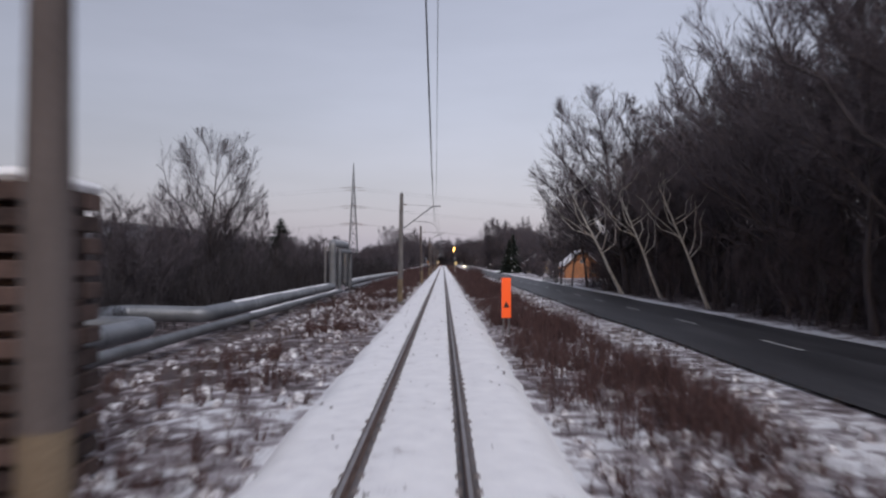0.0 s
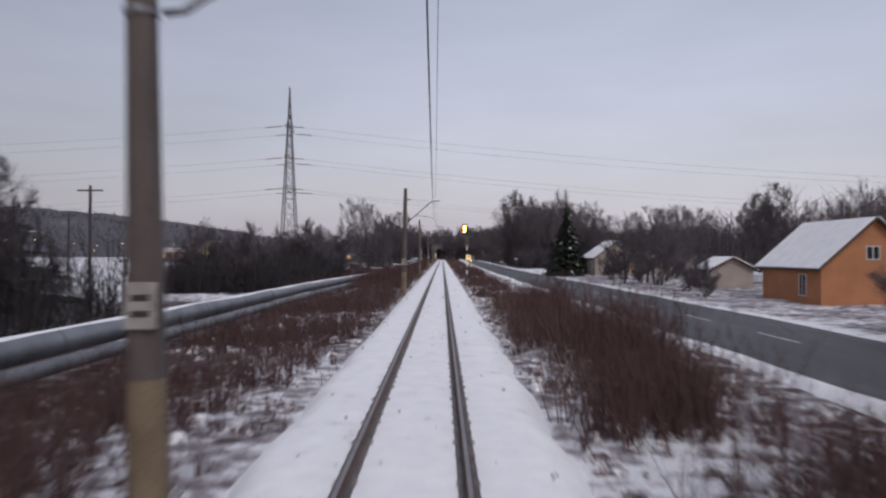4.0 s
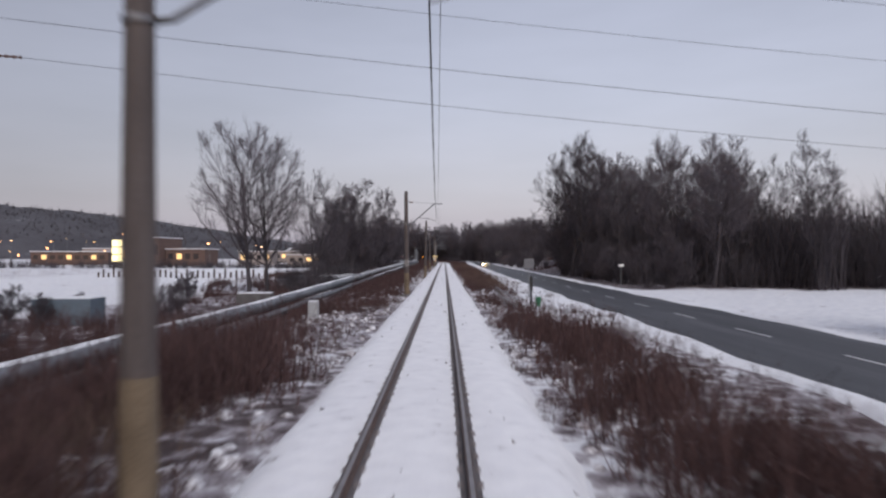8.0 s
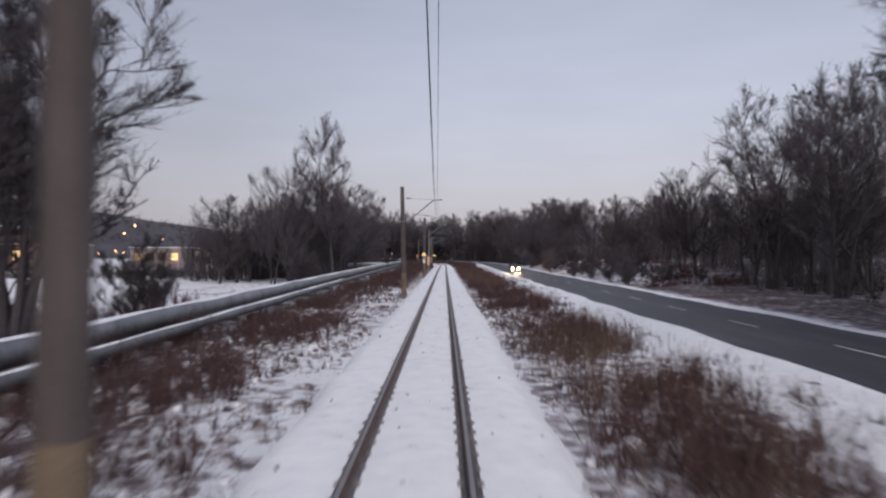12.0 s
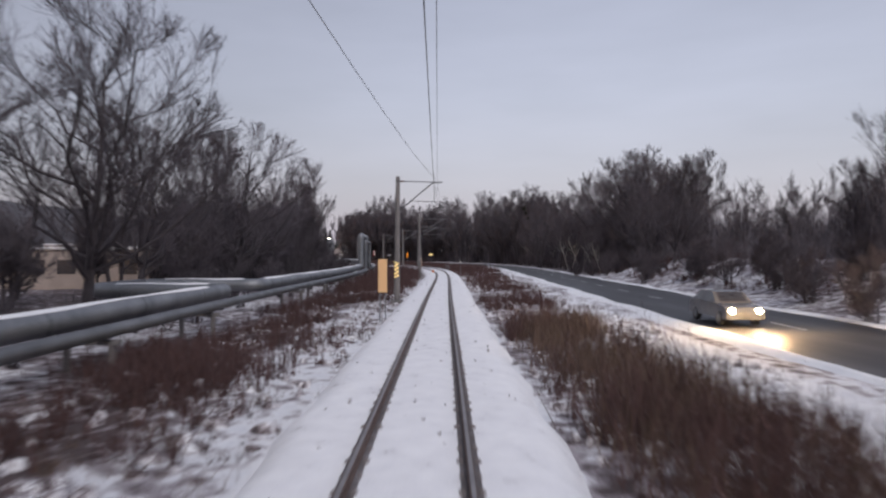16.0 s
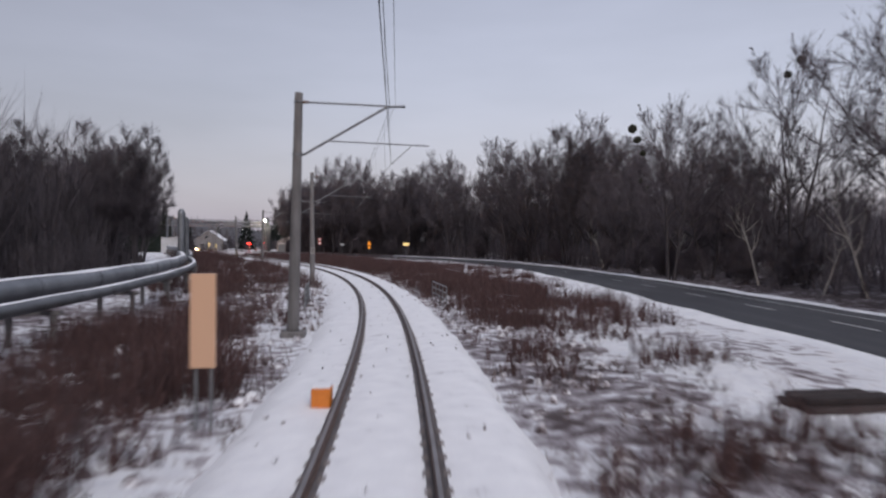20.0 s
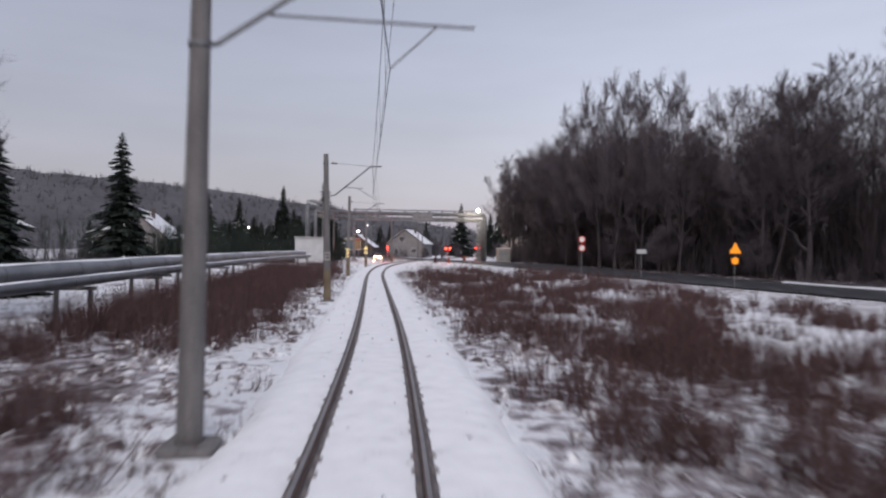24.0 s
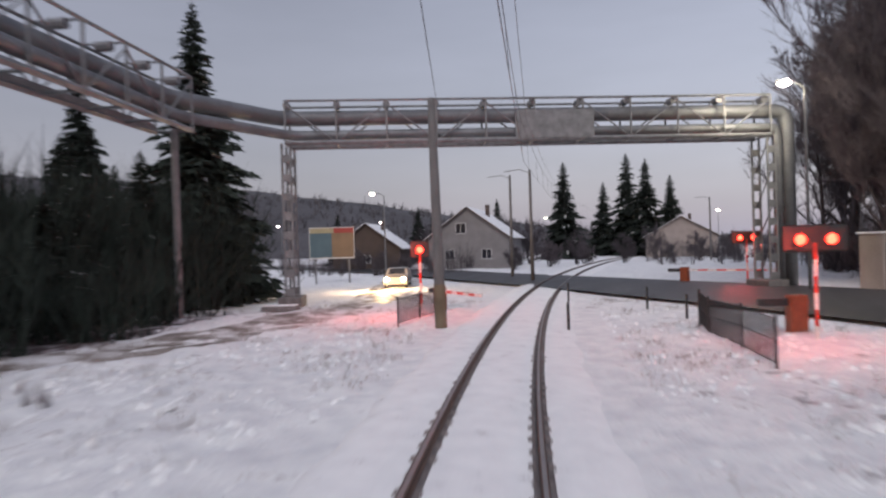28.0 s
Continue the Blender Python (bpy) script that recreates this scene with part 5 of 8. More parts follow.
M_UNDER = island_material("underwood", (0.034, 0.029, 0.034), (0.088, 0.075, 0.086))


def stems(rng, x, y, z, h, w, tilt, twigs):
    """Arrays of thin upright stems with side twigs, as triangles."""
    n = len(x)
    a = rng.uniform(0, 2 * np.pi, n)
    t = np.abs(rng.normal(0, tilt, n))
    b = rng.uniform(0, 2 * np.pi, n)
    foot = np.stack([x, y, z], -1)
    tip = foot + np.stack([np.cos(a) * t * h, np.sin(a) * t * h, h], -1)
    side = np.stack([np.cos(b), np.sin(b), np.zeros(n)], -1) * w[:, None]
    V = [np.stack([foot - side, foot + side, tip], 1)]
    for k in range(twigs):
        q = rng.uniform(0.3, 0.9, n)[:, None]
        p = foot * (1 - q) + tip * q
        c = rng.uniform(0, 2 * np.pi, n)
        L = h * rng.uniform(0.12, 0.42, n)
        e = p + np.stack([np.cos(c) * L * 0.7, np.sin(c) * L * 0.7, L * rng.uniform(0.2, 0.9, n)], -1)
        V.append(np.stack([p - side * 0.45, p + side * 0.45, e], 1))
    V = np.concatenate(V, 0).reshape(-1, 3)
    return V, np.arange(len(V)).reshape(-1, 3)


def bushes(rng, x, y, z, h, m, w, spread, twigs):
    """Arrays of rounded bushes: m stems fan out of each foot, with side twigs, as triangles."""
    n = len(x) * m
    H, W = np.repeat(h, m), np.repeat(w, m) * rng.uniform(0.7, 1.3, n)
    a, b = rng.uniform(0, 2 * np.pi, n), rng.uniform(0, 2 * np.pi, n)
    t = np.minimum(np.abs(rng.normal(0, spread, n)), 1.25)
    L = H * rng.uniform(0.55, 1.08, n)
    foot = np.stack([np.repeat(x, m) + rng.normal(0, 0.09, n) * H, np.repeat(y, m) + rng.normal(0, 0.09, n) * H, np.repeat(z, m)], -1)
    d = np.stack([np.cos(a) * np.sin(t), np.sin(a) * np.sin(t), np.cos(t)], -1)
    tip = foot + d * L[:, None]
    side = np.stack([np.cos(b), np.sin(b), np.zeros(n)], -1) * W[:, None]
    V = [np.stack([foot - side, foot + side, tip], 1)]
    for k in range(twigs):
        q = rng.uniform(0.25, 0.95, n)[:, None]
        p = foot * (1 - q) + tip * q
        e = d + np.stack([rng.normal(0, 0.5, n), rng.normal(0, 0.5, n), rng.normal(0.1, 0.3, n)], -1)
        e *= (L * rng.uniform(0.15, 0.42, n) / np.linalg.norm(e, axis=1))[:, None]
        V.append(np.stack([p - side * 0.6, p + side * 0.6, p + e], 1))
    V = np.concatenate(V, 0).reshape(-1, 3)
    return V, np.arange(len(V)).reshape(-1, 3)


def mass(name, label, category, x, y, h, w, tilt, twigs, material, seed, fan=0):
    rng = np.random.default_rng(seed)
    s, u = np.concatenate([np.stack(to_su(a, b)) for a, b in zip(np.array_split(x, 40), np.array_split(y, 40))], 1)
    z = np.concatenate([ground_height(*q) for q in zip(*[np.array_split(q, 60) for q in (x, y, s, u)])]) - 0.04
    V, F = bushes(rng, x, y, z, h, fan, w, tilt, twigs) if fan else stems(rng, x, y, z, h, w, tilt, twigs)
    o = triangle_object(name, V, F, material)
    return tagged(o, label, category, kind="stuff")


def su_xy(s, u):
    h = np.interp(s, _s, _th)
    return np.interp(s, _s, _x) + u * np.cos(h), np.interp(s, _s, _y) + u * np.sin(h)


def clumped(rng, n, s0, s1, u0, u1, cell=0.55, seed=0.0, keep=0.0):
    """Stations gathered in tufts, thinned by lumps some metres wide."""
    k = max(1, n // 9)
    cs, cu = rng.uniform(s0, s1, k), rng.uniform(u0, u1, k)
    ok = waves(cs * 0.5 + seed, cu * 0.9, seed) > keep
    cs, cu = cs[ok], cu[ok]
    i = rng.integers(0, len(cs), n)
    return cs[i] + rng.normal(0, cell * 0.4, n), cu[i] + rng.normal(0, cell * 0.4, n)


rng = np.random.default_rng(7)
# straw and dead stalks all along both sides
M_MATTED = island_material("matted_stalks", (0.04, 0.028, 0.028), (0.2, 0.15, 0.145))
for side in (-1, 1):
    s, u = clumped(rng, 15000, -4, 655, 2.3, 9.6, 0.9, side * 2.0, -0.35)
    x, y = su_xy(s, side * u)
    mass("dead_grass", "low tufts of matted dead grass sticking out of the snow", "grass", x, y, rng.uniform(0.1, 0.42, len(x)) * rng.uniform(0.6, 1.0, len(x)), rng.uniform(0.008, 0.018, len(x)), 0.85, 1, M_MATTED, 20 + side, 8)
    s, u = clumped(rng, 22000, -4, 655, 2.2, 9.6, 0.5, side * 2.0, -0.25)
    x, y = su_xy(s, side * u)
    mass("dead_grass", "patches of dead straw-coloured grass sticking out of the snow", "grass", x, y, rng.uniform(0.12, 0.5, len(x)), rng.uniform(0.006, 0.013, len(x)), 0.45, 1, M_STRAW, 25 + side)
k = 1000
s, u = rng.uniform(0, 640, k), np.where(rng.random(k) < 0.45, rng.uniform(-0.5, 0.5, k), rng.uniform(1.1, 2.0, k) * rng.choice([-1, 1], k))
s = s + 1.5 * waves(s * 3, u)
x, y = su_xy(s, u)
V, F = bushes(rng, x, y, -0.15 + u * CANT * np.interp(s, _s, _k), rng.uniform(0.04, 0.13, k), 6, rng.uniform(0.008, 0.016, k), 0.8, 0)
tagged(triangle_object("dead_weeds", V, F, M_MATTED), "scattered dead weeds standing out of the snow on the track bed", "weeds", kind="stuff")
s, u = clumped(rng, 26000, 628, 720, 2.9, 14, 0.45, 3.0, 0.0)
u *= rng.choice([-1, 1], len(u))
mass("dead_grass", "sparse dead grass in trampled snow by the crossing", "grass", *su_xy(s, u), rng.uniform(0.06, 0.26, len(s)), rng.uniform(0.006, 0.012, len(s)), 0.6, 1, M_STRAW, 23)
# red-brown brush: stretch, side strip, height, stems
THICKETS = [(-4, 30, 2.9, 7.5, 0.6, 9000), (28, 66, 2.9, 7.4, 0.8, 11000), (60, 95, 3.2, 8, 0.7, 8000), (92, 138, 3.4, 8.8, 1.3, 17000), (138, 172, 3.4, 8.8, 0.9, 10000), (170, 200, 3.6, 8, 0.7, 6000), (196, 240, 3.1, 5.2, 0.7, 7000), (194, 219, 4.0, 9.2, 1.1, 15000), (61, 76, 3.7, 6.8, 1.25, 9000), (478, 500, -11, -4.6, 1.1, 9000), (80, 138, -9.2, -4.4, 0.9, 9000), (502, 533, 5, 12.5, 1.0, 13000), (376, 402, -9.8, -4.5, 0.9, 9000),
            (240, 335, 2.9, 6.8, 0.85, 22000), (335, 430, 2.9, 7.6, 0.8, 21000), (430, 505, 3.2, 8.5, 0.75, 15000), (503, 600, 3.4, 13, 0.85, 30000), (560, 640, 5, 20, 0.95, 26000), (598, 646, 3.6, 9, 0.75, 10000), (640, 662, 5.5, 13, 0.8, 5000),
            (350, 480, 19.5, 33, 0.9, 26000), (652, 690, -13.4, -8, 0.6, 7000), (598, 655, 11, 24, 0.9, 18000), (158, 204, -26, -11.5, 1.35, 20000), (0, 66, -9.2, -2.9, 0.55, 14000), (60, 100, -9.2, -3.0, 0.7, 8000), (84, 135, -9.2, -3.2, 1.0, 14000), (132, 192, -9.4, -3.0, 0.95, 18000), (192, 246, -13, -3.4, 1.0, 14000), (246, 300, -9.8, -4.4, 0.95, 15000), (296, 346, -9.8, -4.8, 0.85, 11000),
            (346, 438, -9.8, -4.0, 0.9, 20000), (436, 492, -10.4, -3.6, 1.05, 28000), (258, 335, -30, -12.5, 0.95, 24000), (492, 548, -13, -3.8, 0.85, 6000), (498, 536, 3.8, 13, 0.9, 9000), (545, 606, 3.7, 14, 1.15, 24000), (520, 602, -14.5, -3.7, 1.05, 24000), (520, 600, 10, 24, 0.85, 26000), (598, 652, -12.4, -4.6, 1.3, 34000), (170, 212, -9.4, -4.6, 1.5, 40000), (186, 226, -22, -12, 1.1, 20000), (376, 404, 3.7, 6.4, 1.2, 3000), (354, 374, 3.8, 6.8, 0.95, 3000), (12, 40, 3.4, 8.6, 0.95, 15000), (262, 312, -12.6, -10.4, 1.2, 6000), (221, 235, -7.4, -3.6, 0.65, 2500), (240, 274, -22, -12.5, 0.8, 13000), (104, 131, 5.0, 9.0, 1.9, 11000)]
for k, (s0, s1, u0, u1, h, n) in enumerate(THICKETS):
    n //= 14
    s, u = clumped(rng, n, s0, s1, u0, u1, 1.7, k * 1.7, -0.1)
    x, y = su_xy(s, u)
    off = np.concatenate([np.sqrt(((a[:, None] - _rx[None]) ** 2 + (b[:, None] - _ry[None]) ** 2).min(1)) for a, b in zip(np.array_split(x, 12), np.array_split(y, 12))]) > 6.6
    off &= np.abs(u) > 2.8
    x, y = x[off], y[off]
    n = len(x)
    mass("brush", "leafless red-brown brush beside the track", "brush", x, y, h * rng.uniform(0.4, 1.25, n) * (1.2 if h > 1 else 1.05), rng.uniform(0.009, 0.016, n), 0.42, 2, M_BRUSH, 40 + k, 12)
for s0, s1, u0, u1, n in ((372, 406, 3.5, 6.8, 12000), (348, 372, 3.6, 6.6, 6000), (250, 310, 3.4, 6.4, 5000), (176, 200, -7.5, -3.2, 3200), (106, 136, 3.6, 7.5, 3500)):
    s, u = clumped(rng, n, s0, s1, u0, u1, 0.9, s0 * 0.3, -0.2)
    mass("dead_grass", "tall tan grass standing dead among the brush", "grass", *su_xy(s, u), rng.uniform(0.4, 1.15, n), rng.uniform(0.007, 0.014, n), 0.3, 2, M_STRAW, 130 + int(s0))
# dark evergreen thicket beyond the lane at the crossing
r3 = random.Random(55)
spots = []
while len(spots) < 420:
    x, y = r3.uniform(-112, -79.4), r3.uniform(671, 713)
    if (x > -84 and y > 691.5) or y - 690.5 > (-79.5 - x) * 1.35 or math.hypot(x + 81, y - 697.6) < 2.5 or y < 676 - (x + 79) * 0.2 - 6 and x > -84:
        continue
    spots.append((x, y))
spots = np.array(spots)
mass("thicket", "dark dense evergreen thicket beside the snowy lane", "bushes", spots[:, 0], spots[:, 1], rng.uniform(1.8, 4.6, 420), rng.uniform(0.03, 0.06, 420), 0.6, 7, M_NEEDLE, 66, 20)
for x, y, h, fat in ((-91, 692, 9.5, 1.3), (-87.5, 693.8, 8.5, 1.3), (-95, 697, 11, 1.2), (-99.4, 700, 16.5, 0.9), (-84.5, 686, 5.5, 1.5), (-94, 686, 7.5, 1.4), (-82.5, 681, 4.2, 1.5)):
    put_spruce(random.randint(0, 1), x, y, h, fat)
spots = []
while len(spots) < 190:
    x, y = r3.uniform(-99, -84.6), r3.uniform(686, 702)
    if y - 690.5 < (-79.5 - x) * 1.3:
        spots.append((x, y))
spots = np.array(spots)
mass("thicket", "tall dark evergreen growth under the spruces", "bushes", spots[:, 0], spots[:, 1], rng.uniform(4.2, 7.4, 190), rng.uniform(0.04, 0.075, 190), 0.5, 9, M_NEEDLE, 67, 24)
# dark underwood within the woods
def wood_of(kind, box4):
    """Underwood darkened for shade on the west side, lightened for haze along the bend, evergreens by the crossing,
    brown mixed wood elsewhere.
    """
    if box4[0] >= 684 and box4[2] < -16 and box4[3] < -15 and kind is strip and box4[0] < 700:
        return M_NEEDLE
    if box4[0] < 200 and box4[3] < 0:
        return M_UNDER_SHADE
    return M_UNDER_HAZE if 340 <= box4[0] < 640 and box4[2] > 0 else M_UNDER


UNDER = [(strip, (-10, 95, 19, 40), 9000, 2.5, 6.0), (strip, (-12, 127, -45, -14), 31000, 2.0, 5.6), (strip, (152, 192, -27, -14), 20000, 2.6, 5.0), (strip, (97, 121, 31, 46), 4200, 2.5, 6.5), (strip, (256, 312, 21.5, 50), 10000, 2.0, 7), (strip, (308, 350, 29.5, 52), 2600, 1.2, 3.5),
         (strip, (345, 425, 32, 60), 5000, 2, 5), (strip, (395, 505, 29, 60), 8000, 1.5, 4.5), (roadside, (480, 580, 9, 34), 8000, 1.2, 4.5), (roadside, (575, 640, 10, 40), 5000, 1.5, 4.5),
         (roadside, (640, 704, 10, 40), 11000, 2, 6.5), (strip, (446, 482, -36, -17), 6000, 2, 5), (strip, (382, 408, -36, -18), 2500, 2, 4.5), (strip, (522, 600, -60, -21), 13000, 2.5, 6.5), (strip, (595, 640, -45, -22), 4000, 2, 5), (strip, (684, 712, -34, -17), 5000, 1.5, 5),
         (strip, (250, 310, -17, -12.2), 2500, 0.8, 2.0), (strip, (362, 480, -17, -12.2), 3000, 0.8, 2.0), (strip, (686, 714, -44, -19), 7000, 2.5, 6.5), (strip, (745, 800, -40, -14), 3500, 1.5, 4), (strip, (197, 217, -37, -23), 3600, 2.2, 4.8), (strip, (262, 302, -19, -12.4), 5000, 1.2, 3.2), (lambda x0, x1, y0, y1: (lambda g: (g.uniform(x0, x1), g.uniform(y0, y1))), (-140, -34, 383, 387), 7000, 1.6, 3.4), (strip, (760, 830, 6, 40), 4000, 1.5, 4)]
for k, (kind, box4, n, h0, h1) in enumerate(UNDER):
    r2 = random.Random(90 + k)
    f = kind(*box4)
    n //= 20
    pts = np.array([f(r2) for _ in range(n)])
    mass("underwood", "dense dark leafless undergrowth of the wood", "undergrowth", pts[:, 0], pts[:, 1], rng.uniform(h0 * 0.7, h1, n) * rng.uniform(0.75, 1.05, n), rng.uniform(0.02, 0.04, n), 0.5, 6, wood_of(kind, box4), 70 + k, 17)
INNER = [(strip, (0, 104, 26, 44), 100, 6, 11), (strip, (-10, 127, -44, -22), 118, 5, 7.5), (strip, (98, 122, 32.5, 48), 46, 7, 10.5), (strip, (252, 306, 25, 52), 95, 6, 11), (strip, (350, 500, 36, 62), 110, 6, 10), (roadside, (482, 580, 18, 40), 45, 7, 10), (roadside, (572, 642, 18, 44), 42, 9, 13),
         (roadside, (640, 706, 14, 42), 130, 13, 19), (strip, (446, 505, -42, -22), 55, 5, 7.5), (strip, (522, 604, -64, -26), 110, 9, 14), (strip, (372, 400, -36, -24), 25, 6, 9), (strip, (684, 724, -60, -26), 60, 5, 8)]
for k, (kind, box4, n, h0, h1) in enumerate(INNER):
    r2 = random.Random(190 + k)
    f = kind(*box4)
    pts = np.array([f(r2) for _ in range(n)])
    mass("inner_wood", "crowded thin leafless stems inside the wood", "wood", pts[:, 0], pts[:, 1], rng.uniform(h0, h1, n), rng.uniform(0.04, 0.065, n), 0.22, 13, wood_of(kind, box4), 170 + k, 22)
r2 = random.Random(233)
pts = np.array([(r2.uniform(-51.5, -33), r2.uniform(711, 745)) if k > 60 else (r2.uniform(-46, -33), r2.uniform(700, 714)) for k in range(300)])
mass("underwood", "dense dark leafless undergrowth of the wood", "undergrowth", pts[:, 0], pts[:, 1], rng.uniform(2, 8, 300), rng.uniform(0.025, 0.045, 300), 0.5, 6, M_UNDER, 99, 17)
# far woods that close the view
FARWOOD = [(-60, 260, 130, 175, 9, 15, 4000), (120, 420, 60, 120, 9, 14, 5000), (430, 700, 75, 150, 10, 16, 5000), (640, 900, 90, 160, 10, 15, 3000)]
for k, (s0, s1, u0, u1, h0, h1, n) in enumerate(FARWOOD):
    s, u = rng.uniform(s0, s1, n), rng.uniform(u0, u1, n)
    x, y = su_xy(s, np.minimum(u, 150))
    mass("far_wood", "far leafless wood, a dark grey mass", "wood", x, y, rng.uniform(h0, h1, n), rng.uniform(0.08, 0.25, n), 0.05, 6, M_UNDER, 110 + k)
# ---- buildings ----
def plaster(name, c, per=0.0):
    lo, hi = tuple(v * 0.75 for v in c), tuple(min(1, v * 1.1) for v in c)
    return noisy(name, [(0.3, lo), (0.7, hi)], 0.7, 9, 0.9, bump=0.15, per_object=per)


M_HOUSE_ORANGE = plaster("orange_plaster", (0.42, 0.185, 0.09))
M_HOUSE_GREY = plaster("grey_plaster", (0.34, 0.29, 0.27))
M_HOUSE_PALE = plaster("pale_plaster", (0.22, 0.208, 0.214))
M_HOUSE_DARK = plaster("dark_timber", (0.09, 0.065, 0.055))
M_TILE = noisy("dark_roof", [(0.3, (0.05, 0.035, 0.032)), (0.7, (0.11, 0.08, 0.07))], 2, 20, 0.8)
M_GLASS = noisy("dark_glass", [(0.3, (0.02, 0.02, 0.025)), (0.7, (0.04, 0.04, 0.05))], 1, 4, 0.12, bump=0)
M_LITWIN = glow("lit_window", (1.0, 0.62, 0.25), 1.6)
M_FRAME = noisy("white_window_frame", [(0.3, (0.5, 0.5, 0.5)), (0.7, (0.7, 0.7, 0.7))], 4, 30, 0.6)
M_CABIN = noisy("pale_grey_render", [(0.3, (0.36, 0.365, 0.38)), (0.7, (0.52, 0.525, 0.54))], 0.8, 12, 0.85, bump=0.15)
M_GALV = noisy("galvanised_steel", [(0.3, (0.15, 0.155, 0.163)), (0.7, (0.29, 0.295, 0.305))], 2.5, 25, 0.55, 0.5)
M_RED = noisy("red_paint", [(0.3, (0.45, 0.03, 0.02)), (0.7, (0.62, 0.06, 0.04))], 4, 30, 0.5)
M_REDLAMP = glow("red_lamp", (1.0, 0.016, 0.008), 42)
M_AMBER = glow("amber_lamp", (1.0, 0.42, 0.07), 22)
M_LAMPWHITE = glow("white_street_lamp", (1.0, 0.93, 0.8), 130)
M_LAMPWARM = glow("sodium_street_lamp", (1.0, 0.42, 0.16), 14)
M_HEAD = glow("headlamp", (1.0, 0.8, 0.5), 140)


def house(name, label, m, w, d, eave, ridge, wall, windows=(), lit=(), chimney=True, snow=True, base=0.4, roof=None):
    """A gabled house; its gable faces -y, x runs to the right. windows: (side, along, height, width, tall)."""
    r = thing(name, label, "house", m)
    bm = bmesh.new()
    a = [bm.verts.new(p) for p in ((0, 0, -base), (w, 0, -base), (w, 0, eave), (w / 2, 0, ridge), (0, 0, eave))]
    b = [bm.verts.new((v.co.x, d, v.co.z)) for v in a]
    bm.faces.new(a)
    bm.faces.new(b[::-1])
    for k in range(5):
        bm.faces.new((a[k], b[k], b[(k + 1) % 5], a[(k + 1) % 5]))
    bmesh.ops.recalc_face_normals(bm, faces=bm.faces)
    part("wall", bm, wall, r)
    slope = math.atan2(ridge - eave, w / 2)
    over, L = 0.45, math.hypot(w / 2, ridge - eave) + 0.5
    for sg in (-1, 1):
        bm = bmesh.new()
        box(bm, 0, L, -over, d + over, 0.0, 0.14, 0.02)
        mm = Matrix.Translation((w / 2, 0, ridge + 0.02)) @ Matrix.Rotation(slope if sg > 0 else pi - slope, 4, "Y")
        if sg < 0:
            mm = Matrix.Translation((w / 2, 0, ridge + 0.02)) @ Matrix.Scale(-1, 4, (1, 0, 0)) @ Matrix.Rotation(slope, 4, "Y")
        bmesh.ops.transform(bm, matrix=mm, verts=bm.verts)
        bmesh.ops.recalc_face_normals(bm, faces=bm.faces)
        rf = part("roof", bm, roof or M_TILE, r)
        if snow:
            bm = bmesh.new()
            box(bm, 0.02, L - 0.06, -over + 0.04, d + over - 0.04, 0.145, 0.23, 0.03)
            bmesh.ops.transform(bm, matrix=mm, verts=bm.verts)
            bmesh.ops.recalc_face_normals(bm, faces=bm.faces)
            part("snow", bm, M_SNOW, rf, "snow lying on the roof slope")
    if chimney:
        bm = bmesh.new()
        box(bm, w * 0.62, w * 0.62 + 0.55, d * 0.5, d * 0.5 + 0.55, ridge - 1.2, ridge + 0.7, 0.02)
        part("chimney", bm, M_TILE, r)
    for k, (side, t, z, ww, hh) in enumerate(windows):
        if side == "front":
            mm = Matrix.Translation((t, -0.02, z))
        elif side == "left":
            mm = Matrix.Translation((-0.02, t, z)) @ Matrix.Rotation(-pi / 2, 4, "Z")
        else:
            mm = Matrix.Translation((w + 0.02, t, z)) @ Matrix.Rotation(pi / 2, 4, "Z")
        bm = bmesh.new()
        for q in ((-ww / 2 - 0.06, -ww / 2, 0, hh), (ww / 2, ww / 2 + 0.06, 0, hh), (-ww / 2 - 0.06, ww / 2 + 0.06, hh, hh + 0.06), (-ww / 2 - 0.06, ww / 2 + 0.06, -0.06, 0), (-0.025, 0.025, 0, hh)):
            box(bm, q[0], q[1], -0.04, 0.05, q[2], q[3])
        bmesh.ops.transform(bm, matrix=mm, verts=bm.verts)
        win = part("window", bm, M_FRAME, r)
        bm = bmesh.new()
        box(bm, -ww / 2, ww / 2, -0.01, 0.03, 0, hh)
        bmesh.ops.transform(bm, matrix=mm, verts=bm.verts)
        part("pane", bm, M_LITWIN if k in lit else M_GLASS, win)
    return r


def at_xy(x, y, turn=0.0, dz=0.0):
    return Matrix.Translation((x, y, ground_at(x, y) + dz)) @ Matrix.Rotation(radians(turn), 4, "Z")


house("house", "small orange-plastered house with a snow-covered gable roof", at_xy(25.3, 136.5), 7.0, 8.0, 2.6, 5.7, M_HOUSE_ORANGE,
      (("front", 3.4, 3.1, 0.8, 0.8), ("front", 5.6, 1.1, 0.8, 1.0), ("left", 2.2, 0.6, 0.8, 1.4)))
house("shed", "low dark shed beside the orange house, snow on top", at_xy(31.7, 137), 4.5, 5, 2.0, 2.6, M_HOUSE_DARK, chimney=False)
house("house", "grey-brown cottage with a lit window and a snowy roof", at_xy(25.6, 203), 7.6, 9.0, 2.9, 5.6, M_HOUSE_GREY,
      (("front", 4.4, 3.0, 0.9, 0.9), ("front", 5.9, 0.9, 1.3, 1.1), ("front", 2.0, 0.9, 0.9, 1.1), ("left", 3, 0.9, 0.9, 1.1)), lit=(1,))
house("house", "low grey house with a snowy roof behind bushes", at_xy(38, 213), 8, 8, 2.6, 5.0, M_HOUSE_GREY, (("front", 4, 1.0, 1.0, 1.1),), lit=(0,))
